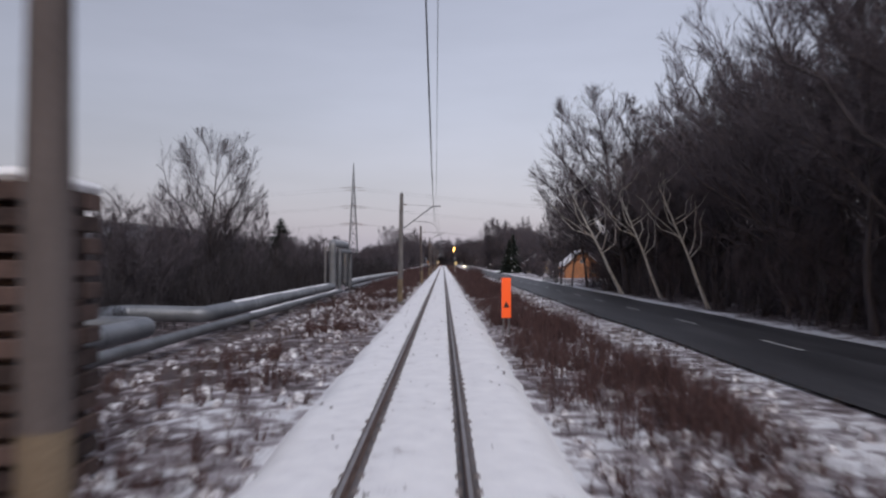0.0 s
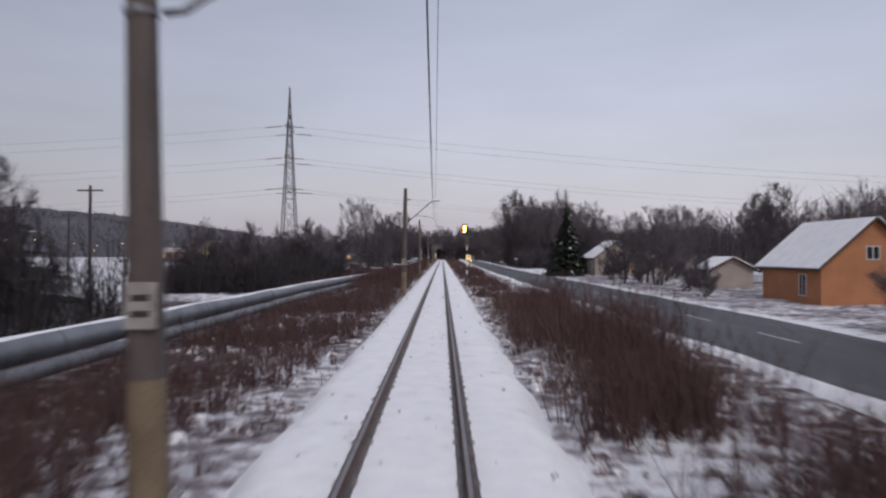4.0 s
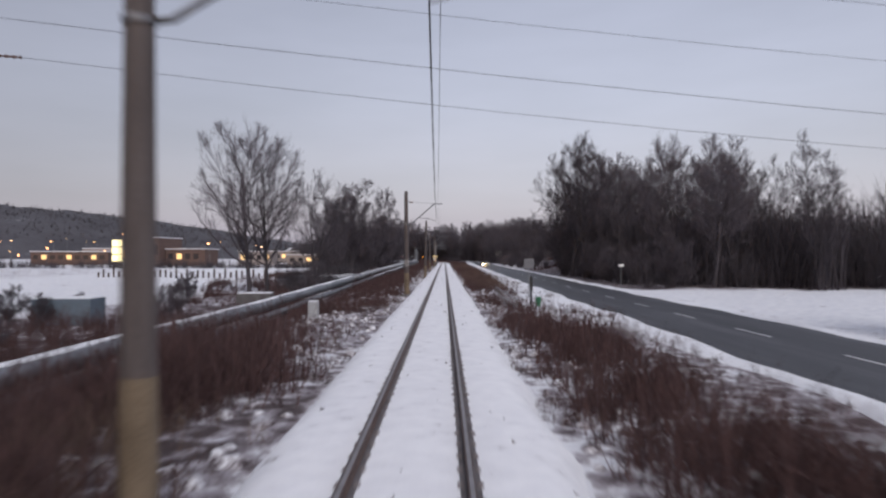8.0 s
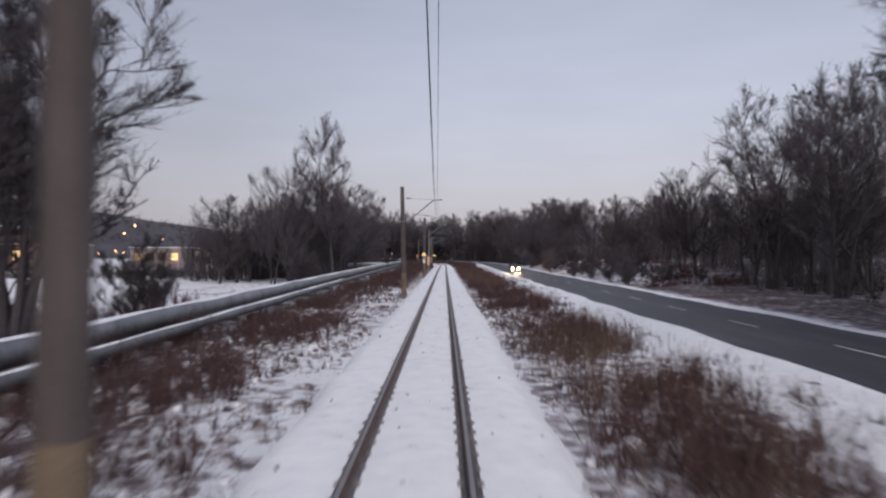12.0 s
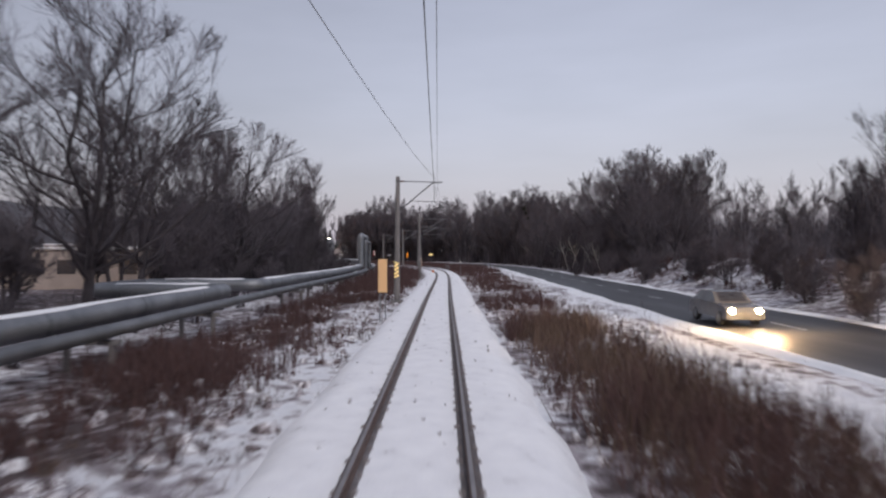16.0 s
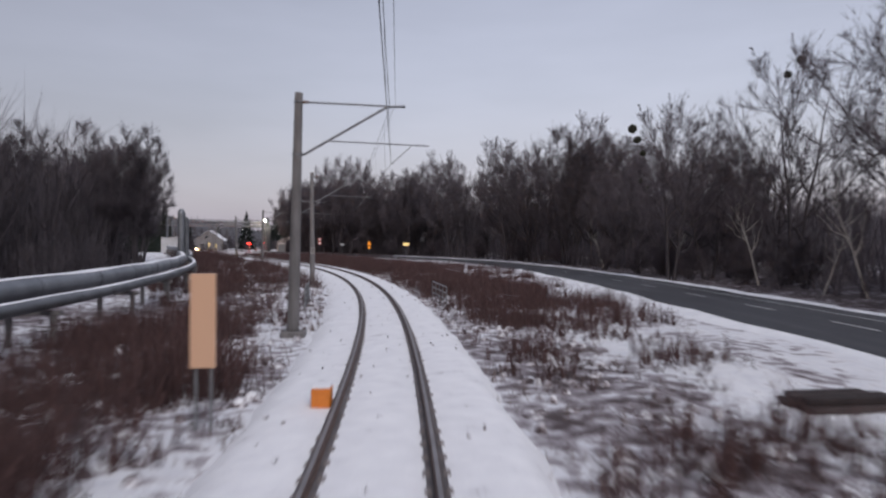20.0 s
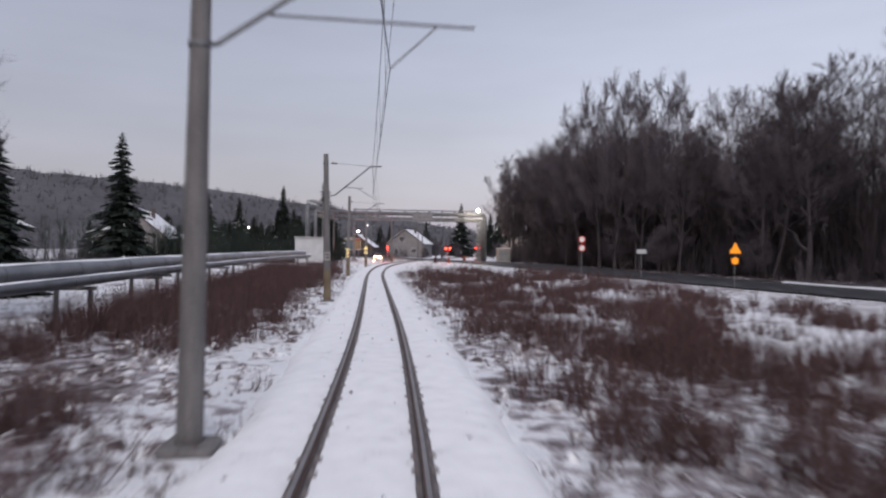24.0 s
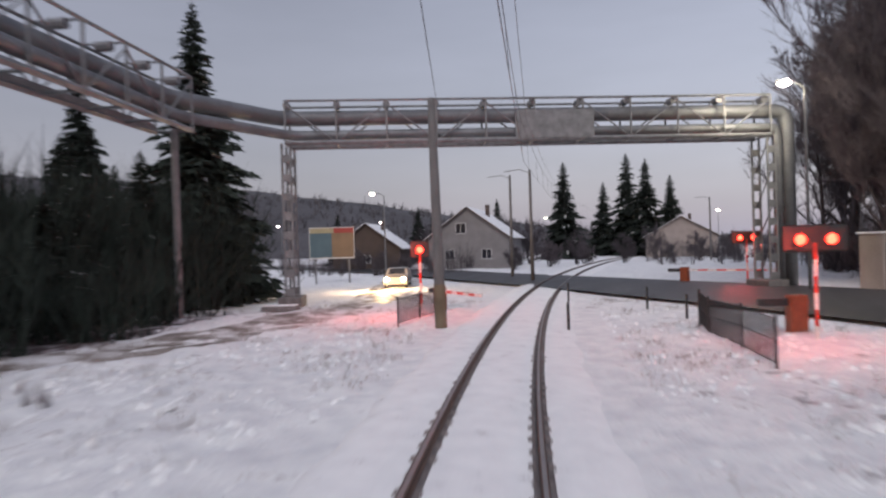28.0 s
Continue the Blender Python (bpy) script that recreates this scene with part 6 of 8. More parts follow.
house("shed", "little shed with a snow-covered roof", at_xy(27.5, 160), 4.2, 4, 1.9, 3.0, M_HOUSE_GREY, chimney=False)
house("house", "large pale house with a steep half-snowed roof", at_xy(-113, 662, 24), 12, 11, 4.2, 9.0, M_HOUSE_PALE,
      (("front", 3, 1.2, 1.0, 1.3), ("front", 6, 1.2, 1.0, 1.3), ("front", 9, 1.2, 1.0, 1.3), ("front", 4.2, 4.4, 1.0, 1.2), ("front", 7.8, 4.4, 1.0, 1.2), ("right", 3, 1.2, 1.0, 1.3), ("right", 6, 1.2, 1.0, 1.3)))
house("house", "pale gabled house behind the crossing, snow on its roof", at_xy(-96, 750, 8), 11, 12, 4.0, 8.0, M_HOUSE_PALE,
      (("front", 4.6, 4.7, 1.3, 1.3), ("front", 8, 1.3, 1.2, 1.2), ("front", 3, 1.3, 1.2, 1.2), ("right", 4, 1.2, 1.2, 1.2)))
house("house", "dark timber house with a snowy roof", at_xy(-112, 752, 15), 10, 9, 3.0, 6.6, M_HOUSE_DARK, (("front", 5, 1.0, 1.1, 1.1),))
house("house", "grey house with a snow-covered roof on the far side", at_xy(-72, 792, 5), 12, 10, 3.6, 7.0, M_HOUSE_GREY, (("front", 4, 1.0, 1.1, 1.1), ("front", 8, 1.0, 1.1, 1.1)))
M_BRICK = plaster("brown_brick", (0.13, 0.083, 0.07))


def shed_hall(x, y, turn, w, d, h, label, lit, wall=None):
    """A long low hall with a row of windows."""
    r = thing("hall", label, "building", at_xy(x, y, turn))
    bm = bmesh.new()
    box(bm, 0, w, 0, d, -0.5, h, 0.03)
    part("wall", bm, wall or M_HOUSE_GREY, r)
    bm = bmesh.new()
    box(bm, -0.3, w + 0.3, -0.3, d + 0.3, h, h + 0.3, 0.05)
    part("roof", bm, M_SNOW, r, "flat snow-covered roof")
    n = int(w / 3.2)
    for k in range(n):
        bm = bmesh.new()
        box(bm, 1 + k * 3.2, 2.9 + k * 3.2, -0.05, 0.02, h * 0.4, h * 0.75)
        part("window", bm, M_LITWIN if k in lit else M_GLASS, r)
    return r


shed_hall(-60, 445, 0, 30, 10, 4.2, "long low hall with some lit windows and a snowy roof", (2, 3))
shed_hall(-116.6, 433, -6, 13, 17, 10.2, "tall brown block beside the lit glass stair, snow on its roof", (), M_BRICK)
shed_hall(-103, 436, -4, 15, 12, 6.0, "brick annex with a few lit windows", (1,), M_BRICK)
shed_hall(-165, 455, 5, 30, 14, 5, "low brick shop with glowing windows", (1, 4, 7), M_BRICK)
shed_hall(-128, 470, -4, 16, 12, 6.5, "brick house block behind the field", (2,), M_BRICK)
shed_hall(-84, 462, 3, 14, 10, 5.5, "pale low store behind the field", (0, 3))
shed_hall(-66, 505, 0, 22, 9, 4, "low workshop with one lit window behind trees", (1, 2))
shed_hall(-190, 540, 8, 45, 20, 7, "far store with lit windows across the field", (0, 3, 6, 9))
shed_hall(-110, 560, 0, 30, 14, 6, "far grey hall with lit windows", (2, 6))
# glazed stair at the corner of the block: lit panels
r = thing("glass_stair", "tall lit glass stairwell of the brown block", "stairwell", at_xy(-119, 432))
bm = bmesh.new()
box(bm, -2.1, 2.1, -0.2, 0.2, 1.2, 9.8, 0.05)
part("case", bm, M_STEEL, r)
M_TOTEM = glow("lit_panel", (1.0, 0.85, 0.45), 2.4)
for k in range(3):
    bm = bmesh.new()
    box(bm, -1.9, 1.9, -0.26, -0.21, 1.6 + k * 2.7, 3.9 + k * 2.7, 0.02)
    part("panel", bm, M_TOTEM, r, "glowing pale yellow panel")
for k in (-1.2, 1.2):
    bm = bmesh.new()
    tube(bm, [(k, 0, -0.5), (k, 0, 1.3)], 0.12, 8)
    part("leg", bm, M_STEEL, r)


def street_lamp(x, y, h, material, arm=1.2, turn=0.0, size=0.2, label="street lamp with a glowing head on a thin pole"):
    r = thing("street_lamp", label, "street lamp", at_xy(x, y, turn), "street lamps")
    bm = bmesh.new()
    tube(bm, [(0, 0, -0.4), (0, 0, h - 0.3), (arm * 0.4, 0, h), (arm, 0, h + 0.05)], [0.09, 0.06, 0.05, 0.045], 8)
    part("pole", bm, M_GALV, r, smooth=True)
    bm = bmesh.new()
    box(bm, arm - 0.05, arm + size * 2.2, -size * 0.6, size * 0.6, h, h + 0.14, 0.03)
    hd = part("head", bm, M_STEEL, r)
    bm = bmesh.new()
    bmesh.ops.create_uvsphere(bm, u_segments=10, v_segments=6, radius=size)
    bmesh.ops.scale(bm, vec=(1, 1, 0.6), verts=bm.verts)
    bmesh.ops.translate(bm, vec=(arm + size * 1.1, 0, h - 0.03), verts=bm.verts)
    part("bulb", bm, material, hd, "glowing lamp glass")
    return r


rl = random.Random(77)
for k in range(46):
    s = rl.uniform(400, 640)
    x, y = rl.uniform(-330, -70), rl.uniform(420, 640)
    if x > -95 and y > 520:
        continue
    street_lamp(x, y, rl.uniform(3.5, 13), M_LAMPWARM if rl.random() < 0.85 else M_LITWIN, 1.2, rl.uniform(0, 360), 0.3, "far street lamp glowing orange over the town")
for x, y, h in ((-150, 760, 9), (-128, 800, 9), (-60, 850, 10), (-30, 860, 9), (-100, 840, 10), (-12, 840, 9), (-170, 820, 10)):
    street_lamp(x, y, h, M_LAMPWHITE, 1.2, rl.uniform(0, 360), 0.3, "far street lamp glowing white")
street_lamp(-90, 726, 8.5, M_LAMPWHITE, -1.5, 0, 0.22)
street_lamp(-55.6, 706.3, 10.8, M_LAMPWHITE, -1.3, 12, 0.3, "bright street lamp by the level crossing")
lamp = new("crossing_lamp_light", bpy.data.lights.new("crossing_lamp_light", "POINT"))
lamp.data.energy, lamp.data.color, lamp.data.shadow_soft_size = 900, (1.0, 0.86, 0.62), 0.3
lamp.location = (-57.3, 706.0, 10.2)

# ---- distant hills that close the valley ----
az = np.radians(np.arange(-100, 281, 1.0))
rad = np.array([520, 600, 680, 760, 860, 1000.0])
A2, R2 = np.meshgrid(az, rad, indexing="ij")
prof = np.array([0, 0.35, 0.75, 1.0, 0.9, 0.3])[None]
Hh = 24 + 14 * np.sin(A2 * 2.3 + 0.8) + 7 * np.sin(A2 * 7.1) + 50 * np.exp(-((np.degrees(A2) - 136) / 26) ** 2)
Zh = -2 + Hh * prof + 2.0 * waves(A2 * 60, R2 * 0.05, 3.0) * (prof > 0.3)
# Hillside greys are lifted to hold the distance haze in the base colour.
M_HILL = noisy("hazed_hillside", [(0.35, (0.055, 0.052, 0.06)), (0.64, (0.1, 0.096, 0.108)), (0.78, (0.34, 0.34, 0.36))], 0.02, 0.25, 0.95, bump=0.4, dist=3.0)
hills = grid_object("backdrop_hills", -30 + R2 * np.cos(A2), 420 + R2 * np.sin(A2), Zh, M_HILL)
tagged(hills, "far wooded hills, greyed by haze put into the colour", "hills", kind="structure")
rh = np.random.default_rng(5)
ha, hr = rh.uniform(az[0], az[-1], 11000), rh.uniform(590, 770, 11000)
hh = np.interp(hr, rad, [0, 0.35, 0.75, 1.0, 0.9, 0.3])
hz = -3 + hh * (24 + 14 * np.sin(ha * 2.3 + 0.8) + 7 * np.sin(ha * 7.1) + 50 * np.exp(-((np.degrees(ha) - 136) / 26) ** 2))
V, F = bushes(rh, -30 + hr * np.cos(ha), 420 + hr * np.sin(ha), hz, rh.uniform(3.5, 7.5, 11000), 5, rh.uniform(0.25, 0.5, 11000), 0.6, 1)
# The wood on the hills gets the same haze-lightened grey.
tagged(triangle_object("far_wood", V, F, island_material("hazed_far_twigs", (0.055, 0.051, 0.058), (0.12, 0.113, 0.122))), "leafless wood on the far hills", "wood", kind="stuff")

# ---- lattice pylon with its lines across the track ----
M_LATTICE = noisy("weathered_lattice_steel", [(0.3, (0.07, 0.072, 0.08)), (0.7, (0.15, 0.152, 0.165))], 2.5, 25, 0.6, 0.4)


def pylon(x, y, H):
    r = thing("pylon", "tall grey lattice power pylon beside the track", "pylon", at_xy(x, y))
    half = lambda z: 1.75 + (0.62 - 1.75) * min(1, z / 24) if z < 24 else 0.62 * max(0.06, 1 - (z - 24) / (H - 24))
    levels = [0, 4.5, 8.5, 12, 15, 17.5, 20, 22.2, 24.3, 26.3, 28.2, 30, 32, 34, H]
    for sx, sy in ((-1, -1), (1, -1), (1, 1), (-1, 1)):
        bm = bmesh.new()
        tube(bm, [(sx * half(z), sy * half(z), z - (0.5 if z == 0 else 0)) for z in levels], 0.09, 5)
        part("leg", bm, M_LATTICE, r)
    for a, b in zip(levels[:-2], levels[1:]):
        c = [(-1, -1), (1, -1), (1, 1), (-1, 1)]
        for k in range(4):
            p, q = c[k], c[(k + 1) % 4]
            for u, v in ((p, q), (q, p)):
                bm = bmesh.new()
                tube(bm, [(u[0] * half(a), u[1] * half(a), a), (v[0] * half(b), v[1] * half(b), b)], 0.045, 4)
                part("brace", bm, M_LATTICE, r)
            bm = bmesh.new()
            tube(bm, [(p[0] * half(b), p[1] * half(b), b), (q[0] * half(b), q[1] * half(b), b)], 0.04, 4)
            part("crossbar", bm, M_LATTICE, r)
    for z in (16.8, 22.6, 28.6):
        for sy in (-1, 1):
            bm = bmesh.new()
            for sx in (-1, 1):
                tube(bm, [(sx * half(z), sy * half(z), z), (0, sy * 4.2, z)], 0.06, 4)
                tube(bm, [(sx * half(z), sy * half(z), z + 1.3), (0, sy * 4.2, z)], 0.05, 4)
            part("crossarm", bm, M_LATTICE, r)
            for sx in (-1, 1):
                bm = bmesh.new()
                n = 14
                tube(bm, [(sx * (0.4 + 3.2 * k / n), sy * 4.2, z - 0.15 - 0.25 * k / n) for k in range(n + 1)], [0.05 if k % 2 else 0.12 for k in range(n + 1)], 6)
                part("insulator_string", bm, M_INSUL, r)
    return r


PX, PY = -29.5, 224.0
pylon(PX, PY, 37.0)
base = ground_at(PX, PY)
for z in (16.8, 22.6, 28.6):
    for sy in (-1, 1):
        for sx in (-1, 1):
            bm, pp = bmesh.new(), []
            for k in range(21):
                t = k / 20
                pp.append((PX + sx * (3.6 + 300 * t), PY + sy * 4.2 + sx * 14 * t, base + z - 0.4 - 4 * 7.5 * t * (1 - t) + (2 if sx < 0 else -4) * t))
            tube(bm, pp, 0.015, 4)
            me = bpy.data.meshes.new("power_line")
            bm.to_mesh(me)
            bm.free()
            me.materials.append(M_WIRE)
            tagged(new("power_line", me), "thin power line crossing over the railway", "power line", "power lines")
# wooden poles of a local line
for x, y, h in ((-46, 176, 9), (-24.5, 140, 8.5)):
    r = thing("telegraph_pole", "old wooden pole with a short crossarm", "pole", at_xy(x, y))
    bm = bmesh.new()
    tube(bm, [(0, 0, -0.5), (0, 0, h)], [0.14, 0.1], 8)
    part("shaft", bm, M_BARK, r)
    bm = bmesh.new()
    box(bm, -0.9, 0.9, -0.05, 0.05, h - 0.4, h - 0.28, 0.01)
    part("crossarm", bm, M_BARK, r)

# ---- signals, boards and small things by the track ----
r = thing("railway_signal", "railway signal on a black and white mast showing amber", "signal", lay_pose(179.0, 3.62, -0.5))
for k in range(8):
    bm = bmesh.new()
    tube(bm, [(0, 0, 0.15 + k * 0.52), (0, 0, 0.15 + (k + 1) * 0.52)], 0.075, 10)
    part("mast_band", bm, M_BLACK if k % 2 == 0 else M_WHITE, r)
bm = bmesh.new()
box(bm, -0.3, 0.3, -0.25, 0.25, -0.2, 0.15, 0.03)
box(bm, -0.7, 0.7, -0.5, 0.5, -0.5, -0.12, 0.05)
part("foundation", bm, M_CONCRETE, r)
bm = bmesh.new()
box(bm, -0.35, 0.35, -0.3, 0.45, 4.3, 4.42, 0.01)
tube(bm, [(-0.1, 0, 4.4), (-0.1, 0, 5.7)], 0.04, 6)
tube(bm, [(0.15, 0, 4.4), (0.15, 0, 5.7)], 0.04, 6)
part("platform", bm, M_GALV, r)
bm = bmesh.new()
tube(bm, [(0, 0, 3.6), (-0.55, 0.05, 4.7), (-0.6, 0.05, 5.6)], 0.03, 6)
part("cable_tube", bm, M_BLACK, r)
bm = bmesh.new()  # head: upright case that widens to a dark sloped shield
v = [bm.verts.new(p) for p in ((-0.6, 0, 5.75), (0.45, 0, 5.75), (0.5, 0, 5.95), (0.02, 0, 7.05), (-0.15, 0, 7.12), (-0.5, 0, 7.12), (-0.62, 0, 7.0), (-0.66, 0, 5.85))]
f = bm.faces.new(v)
o = bmesh.ops.extrude_face_region(bm, geom=[f])
bmesh.ops.translate(bm, vec=(0, 0.18, 0), verts=[q for q in o["geom"] if isinstance(q, bmesh.types.BMVert)])
head = part("head", bm, M_BLACK, r)
for z, m in ((6.8, M_AMBER), (6.5, M_AMBER), (6.2, M_AMBER)):
    bm = bmesh.new()
    bmesh.ops.create_cone(bm, cap_ends=True, segments=20, radius1=0.15, radius2=0.15, depth=0.06)
    bmesh.ops.transform(bm, matrix=Matrix.Translation((-0.32, -0.04, z)) @ Matrix.Rotation(pi / 2, 4, "X"), verts=bm.verts)
    part("lens", bm, m, head, "glowing amber lens")
bm = bmesh.new()
box(bm, -0.12, 0.46, -0.12, -0.09, 2.3, 3.15, 0.01)
brd = part("marker_board", bm, M_REFLECT_GLOW, r, "yellow board with a black hourglass mark")
bm = bmesh.new()
for z0, z1 in ((3.13, 2.78), (2.32, 2.67)):
    for x0 in (-0.1, 0.44):
        d = 0.13
        vv = [bm.verts.new(q) for q in ((x0, -0.126, z0), (0.17, -0.126, z1), (0.17, -0.126, z1 + (d if z1 < z0 else -d) * 1.5), (x0 + (d if x0 < 0 else -d), -0.126, z0))]
        bm.faces.new(vv)
part("mark", bm, M_BLACK, brd)


def upright_board(name, label, s, u, w, z0, z1, material, mark=False):
    g = ground_at(*lay(s, u).xy)
    r = thing(name, label, "board", lay_pose(s, u, g, 2))
    z1 -= g
    bm = bmesh.new()
    box(bm, -w / 2, w / 2, -0.03, 0.03, max(0.0, z0 - g), z1, 0.01)
    part("panel", bm, material, r)
    for k in (-0.3, 0.3):
        bm = bmesh.new()
        tube(bm, [(k * w, 0.06, -0.4), (k * w, 0.06, z1 - 0.1)], 0.03, 6)
        part("post", bm, M_GALV, r)
    if mark:
        bm = triangle_board(0.3, 0.28, -0.05, z1 * 0.5)
        part("mark", bm, M_BLACK, r, "black triangle")


# These boards are no lamps; emission replaces the headlight light they return.
M_BRIGHT = glow("orange_reflector_glow", (1.0, 0.29, 0.015), 0.55, (0.8, 0.32, 0.03))
M_AMBERBOARD = glow("amber_reflector_glow", (1.0, 0.55, 0.25), 0.16, (0.55, 0.36, 0.2))
M_TAN = glow("tan_reflector_glow", (1.0, 0.55, 0.32), 0.1, (0.52, 0.33, 0.23))
M_REDBOARD = glow("red_orange_reflector_glow", (1.0, 0.1, 0.01), 0.42, (0.75, 0.11, 0.03))
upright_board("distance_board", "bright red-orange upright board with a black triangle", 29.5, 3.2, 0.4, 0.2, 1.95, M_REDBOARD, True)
upright_board("distance_board", "yellow reflecting upright board with added glow on steel posts", 408.0, -2.6, 0.43, 0.8, 2.42, M_AMBERBOARD)
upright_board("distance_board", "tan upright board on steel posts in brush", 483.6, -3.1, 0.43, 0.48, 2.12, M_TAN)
r = thing("track_magnet", "orange box fixed beside the rail with snow on top", "box", lay_pose(483.6, -1.05, -0.2))
bm = bmesh.new()
box(bm, -0.17, 0.17, -0.22, 0.22, 0, 0.34, 0.03)
part("case", bm, M_ORANGE, r)
bm = bmesh.new()
box(bm, -0.16, 0.16, -0.2, 0.2, 0.342, 0.39, 0.015)
part("snow", bm, M_SNOW, r)
r = thing("track_marker", "small white triangle marker on a thin post", "marker", lay_pose(463, 2.35, -0.45))
part("triangle", triangle_board(0.25, -0.26, 0, 2.3), M_WHITE, r)
bm = bmesh.new()
tube(bm, [(0, 0.04, -0.2), (0, 0.04, 2.25)], 0.02, 6)
part("post", bm, M_GALV, r)

def railing(name, label, pts, h, bars, posts_every=1.6, material=None):
    """Posts and level bars along points (x, y, z of the foot)."""
    r = thing(name, label, "railing")
    material = material or M_GALV
    pts = [Vector(p) for p in pts]
    for a, b in zip(pts, pts[1:]):
        n = max(1, round((b - a).length / posts_every))
        for k in range(n + 1):
            p = a.lerp(b, k / n)
            bm = bmesh.new()
            tube(bm, [p - Vector((0, 0, 0.3)), p + Vector((0, 0, h))], 0.03, 6)
            part("post", bm, material, r)
        for k in range(bars):
            z = Vector((0, 0, h * (k + 1) / bars))
            bm = bmesh.new()
            tube(bm, [a + z, b + z], 0.032, 6)
            part("rail_bar", bm, material, r)
    return r


for u in (-3.5, 3.55):
    railing("bridge_railing", "weathered steel railing of a small culvert bridge", [lay(s, u, -0.45) for s in (505.4, 507.9, 510.4)], 0.95, 3, 1.25)
railing("platform_railing", "thin steel handrail beside the bus stop path", [lay(s, 4.5, -0.6) for s in (224, 232, 240)], 0.85, 2, 2.2)
r = thing("bus_stop_post", "dark post with a board at the roadside", "post", lay_pose(231, 6.15, -0.62))
bm = bmesh.new()
tube(bm, [(0, 0, -0.3), (0, 0, 2.0)], 0.07, 8)
part("shaft", bm, M_BLACK, r)
bm = bmesh.new()
box(bm, -0.1, 0.1, -0.09, -0.07, 1.0, 1.9)
part("board", bm, M_BLACK, r)
r = thing("litter_bin", "small green litter bin beside the post", "litter bin", lay_pose(230.8, 6.6, -0.62))
bm = bmesh.new()
tube(bm, [(0, 0, 0), (0, 0, 0.6), (0, 0, 0.63)], [0.16, 0.19, 0.2], 14)
part("bucket", bm, noisy("green_plastic", [(0.3, (0.02, 0.12, 0.06)), (0.7, (0.04, 0.2, 0.1))], 4, 30, 0.5), r)
bm = bmesh.new()
tube(bm, [(0, 0, 0.632), (0, 0, 0.68)], [0.19, 0.13], 14)
part("snow", bm, M_SNOW, r)

def road_sign(x, y, turn, faces, h, label):
    """faces: (shape, size, height, material)."""
    r = thing("road_sign", label, "road sign", at_xy(x, y, turn), "road signs")
    bm = bmesh.new()
    tube(bm, [(0, 0, -0.3), (0, 0, h)], 0.035, 8)
    part("post", bm, M_GALV, r)
    for shape, size, z, m, inner in faces:
        bm = bmesh.new()
        n = {"round": 24, "triangle": 3, "diamond": 4, "board": 4, "square": 4}[shape]
        ang = {"round": 0, "triangle": pi / 2, "diamond": 0, "board": pi / 4, "square": pi / 4}[shape]
        sy = 0.45 if shape == "board" else 1
        for k, (sc, yy) in enumerate(((1, -0.05), (1, -0.07))):
            ring = [bm.verts.new((size * cos(ang + 2 * pi * j / n), yy, z + sy * size * sin(ang + 2 * pi * j / n))) for j in range(n)]
            bm.faces.new(ring if k else ring[::-1])
            if k:
                for j in range(n):
                    bm.faces.new((old[j], old[(j + 1) % n], ring[(j + 1) % n], ring[j]))
            old = ring
        bmesh.ops.recalc_face_normals(bm, faces=bm.faces)
        pl = part("plate", bm, m, r)
        if inner:
            bm = bmesh.new()
            bm.faces.new([bm.verts.new((0.72 * size * cos(ang + 2 * pi * j / n), -0.075, z + 0.72 * sy * size * sin(ang + 2 * pi * j / n))) for j in range(n)])
            bmesh.ops.recalc_face_normals(bm, faces=bm.faces)
            if bm.faces:
                for fc in bm.faces:
                    if fc.normal.y > 0:
                        fc.normal_flip()
            part("face", bm, inner, pl)
    return r


road_sign(7.0, 238.9, 0, (("square", 0.53, 2.7, M_STEEL, None),), 3.05, "plain grey square sign plate on a thin post")
road_sign(18.2, 254.3, 0, (("board", 0.4, 2.4, M_WHITE, None),), 2.7, "white bus stop sign on a thin post")

# flat pile of dark planks lying in the snow of the verge
r = thing("plank_pile", "low pile of dark old planks lying in the snow", "planks", at_xy(*lay(485, 9.3).xy, 8))
M_PLANK = noisy("dark_old_plank", [(0.3, (0.022, 0.016, 0.016)), (0.7, (0.07, 0.052, 0.05))], 3, 25, 0.9, per_object=0.4)
for k in range(7):
    bm = bmesh.new()
    row, col = divmod(k, 4)
    box(bm, -0.95 + 0.1 * sin(k * 2.3), 1.0 + 0.16 * sin(k * 1.7), -0.62 + col * 0.31 + row * 0.14, -0.36 + col * 0.31 + row * 0.14, -0.02 + row * 0.15, 0.12 + row * 0.15, 0.015)
    part("plank", bm, M_PLANK, r)
# stack of old timbers beside the line
r = thing("timber_stack", "tall stack of weathered brown timbers with snow on top", "timber stack", lay_pose(9.5, -5.9, -0.6))
M_TIMBER = noisy("weathered_timber", [(0.3, (0.03, 0.018, 0.016)), (0.7, (0.11, 0.07, 0.06))], 3, 25, 0.9, per_object=0.4)
for k in range(13):
    for j in range(4):
        bm = bmesh.new()
        a, w = -1.05 + j * 0.53, 0.012 * sin(k * 3.1 + j)
        if k % 2:
            box(bm, a + w, a + 0.44 + w, -1.0 + w * 3, 1.0, k * 0.335, k * 0.335 + 0.24, 0.02)
        else:
            box(bm, -1.05 + w * 3, 1.02, a - w, a + 0.44, k * 0.335, k * 0.335 + 0.24, 0.02)
        part("timber", bm, M_TIMBER, r)
    if k < 12:
        bm = bmesh.new()
        box(bm, -0.9, 0.9, -0.7, 0.7, k * 0.335 + 0.235, k * 0.335 + 0.34, 0.0)
        part("batten", bm, M_TIMBER, r)
bm = bmesh.new()
box(bm, -1.08, 1.04, -1.02, 1.02, 4.26, 4.45, 0.08)
part("snow", bm, M_SNOW, r)
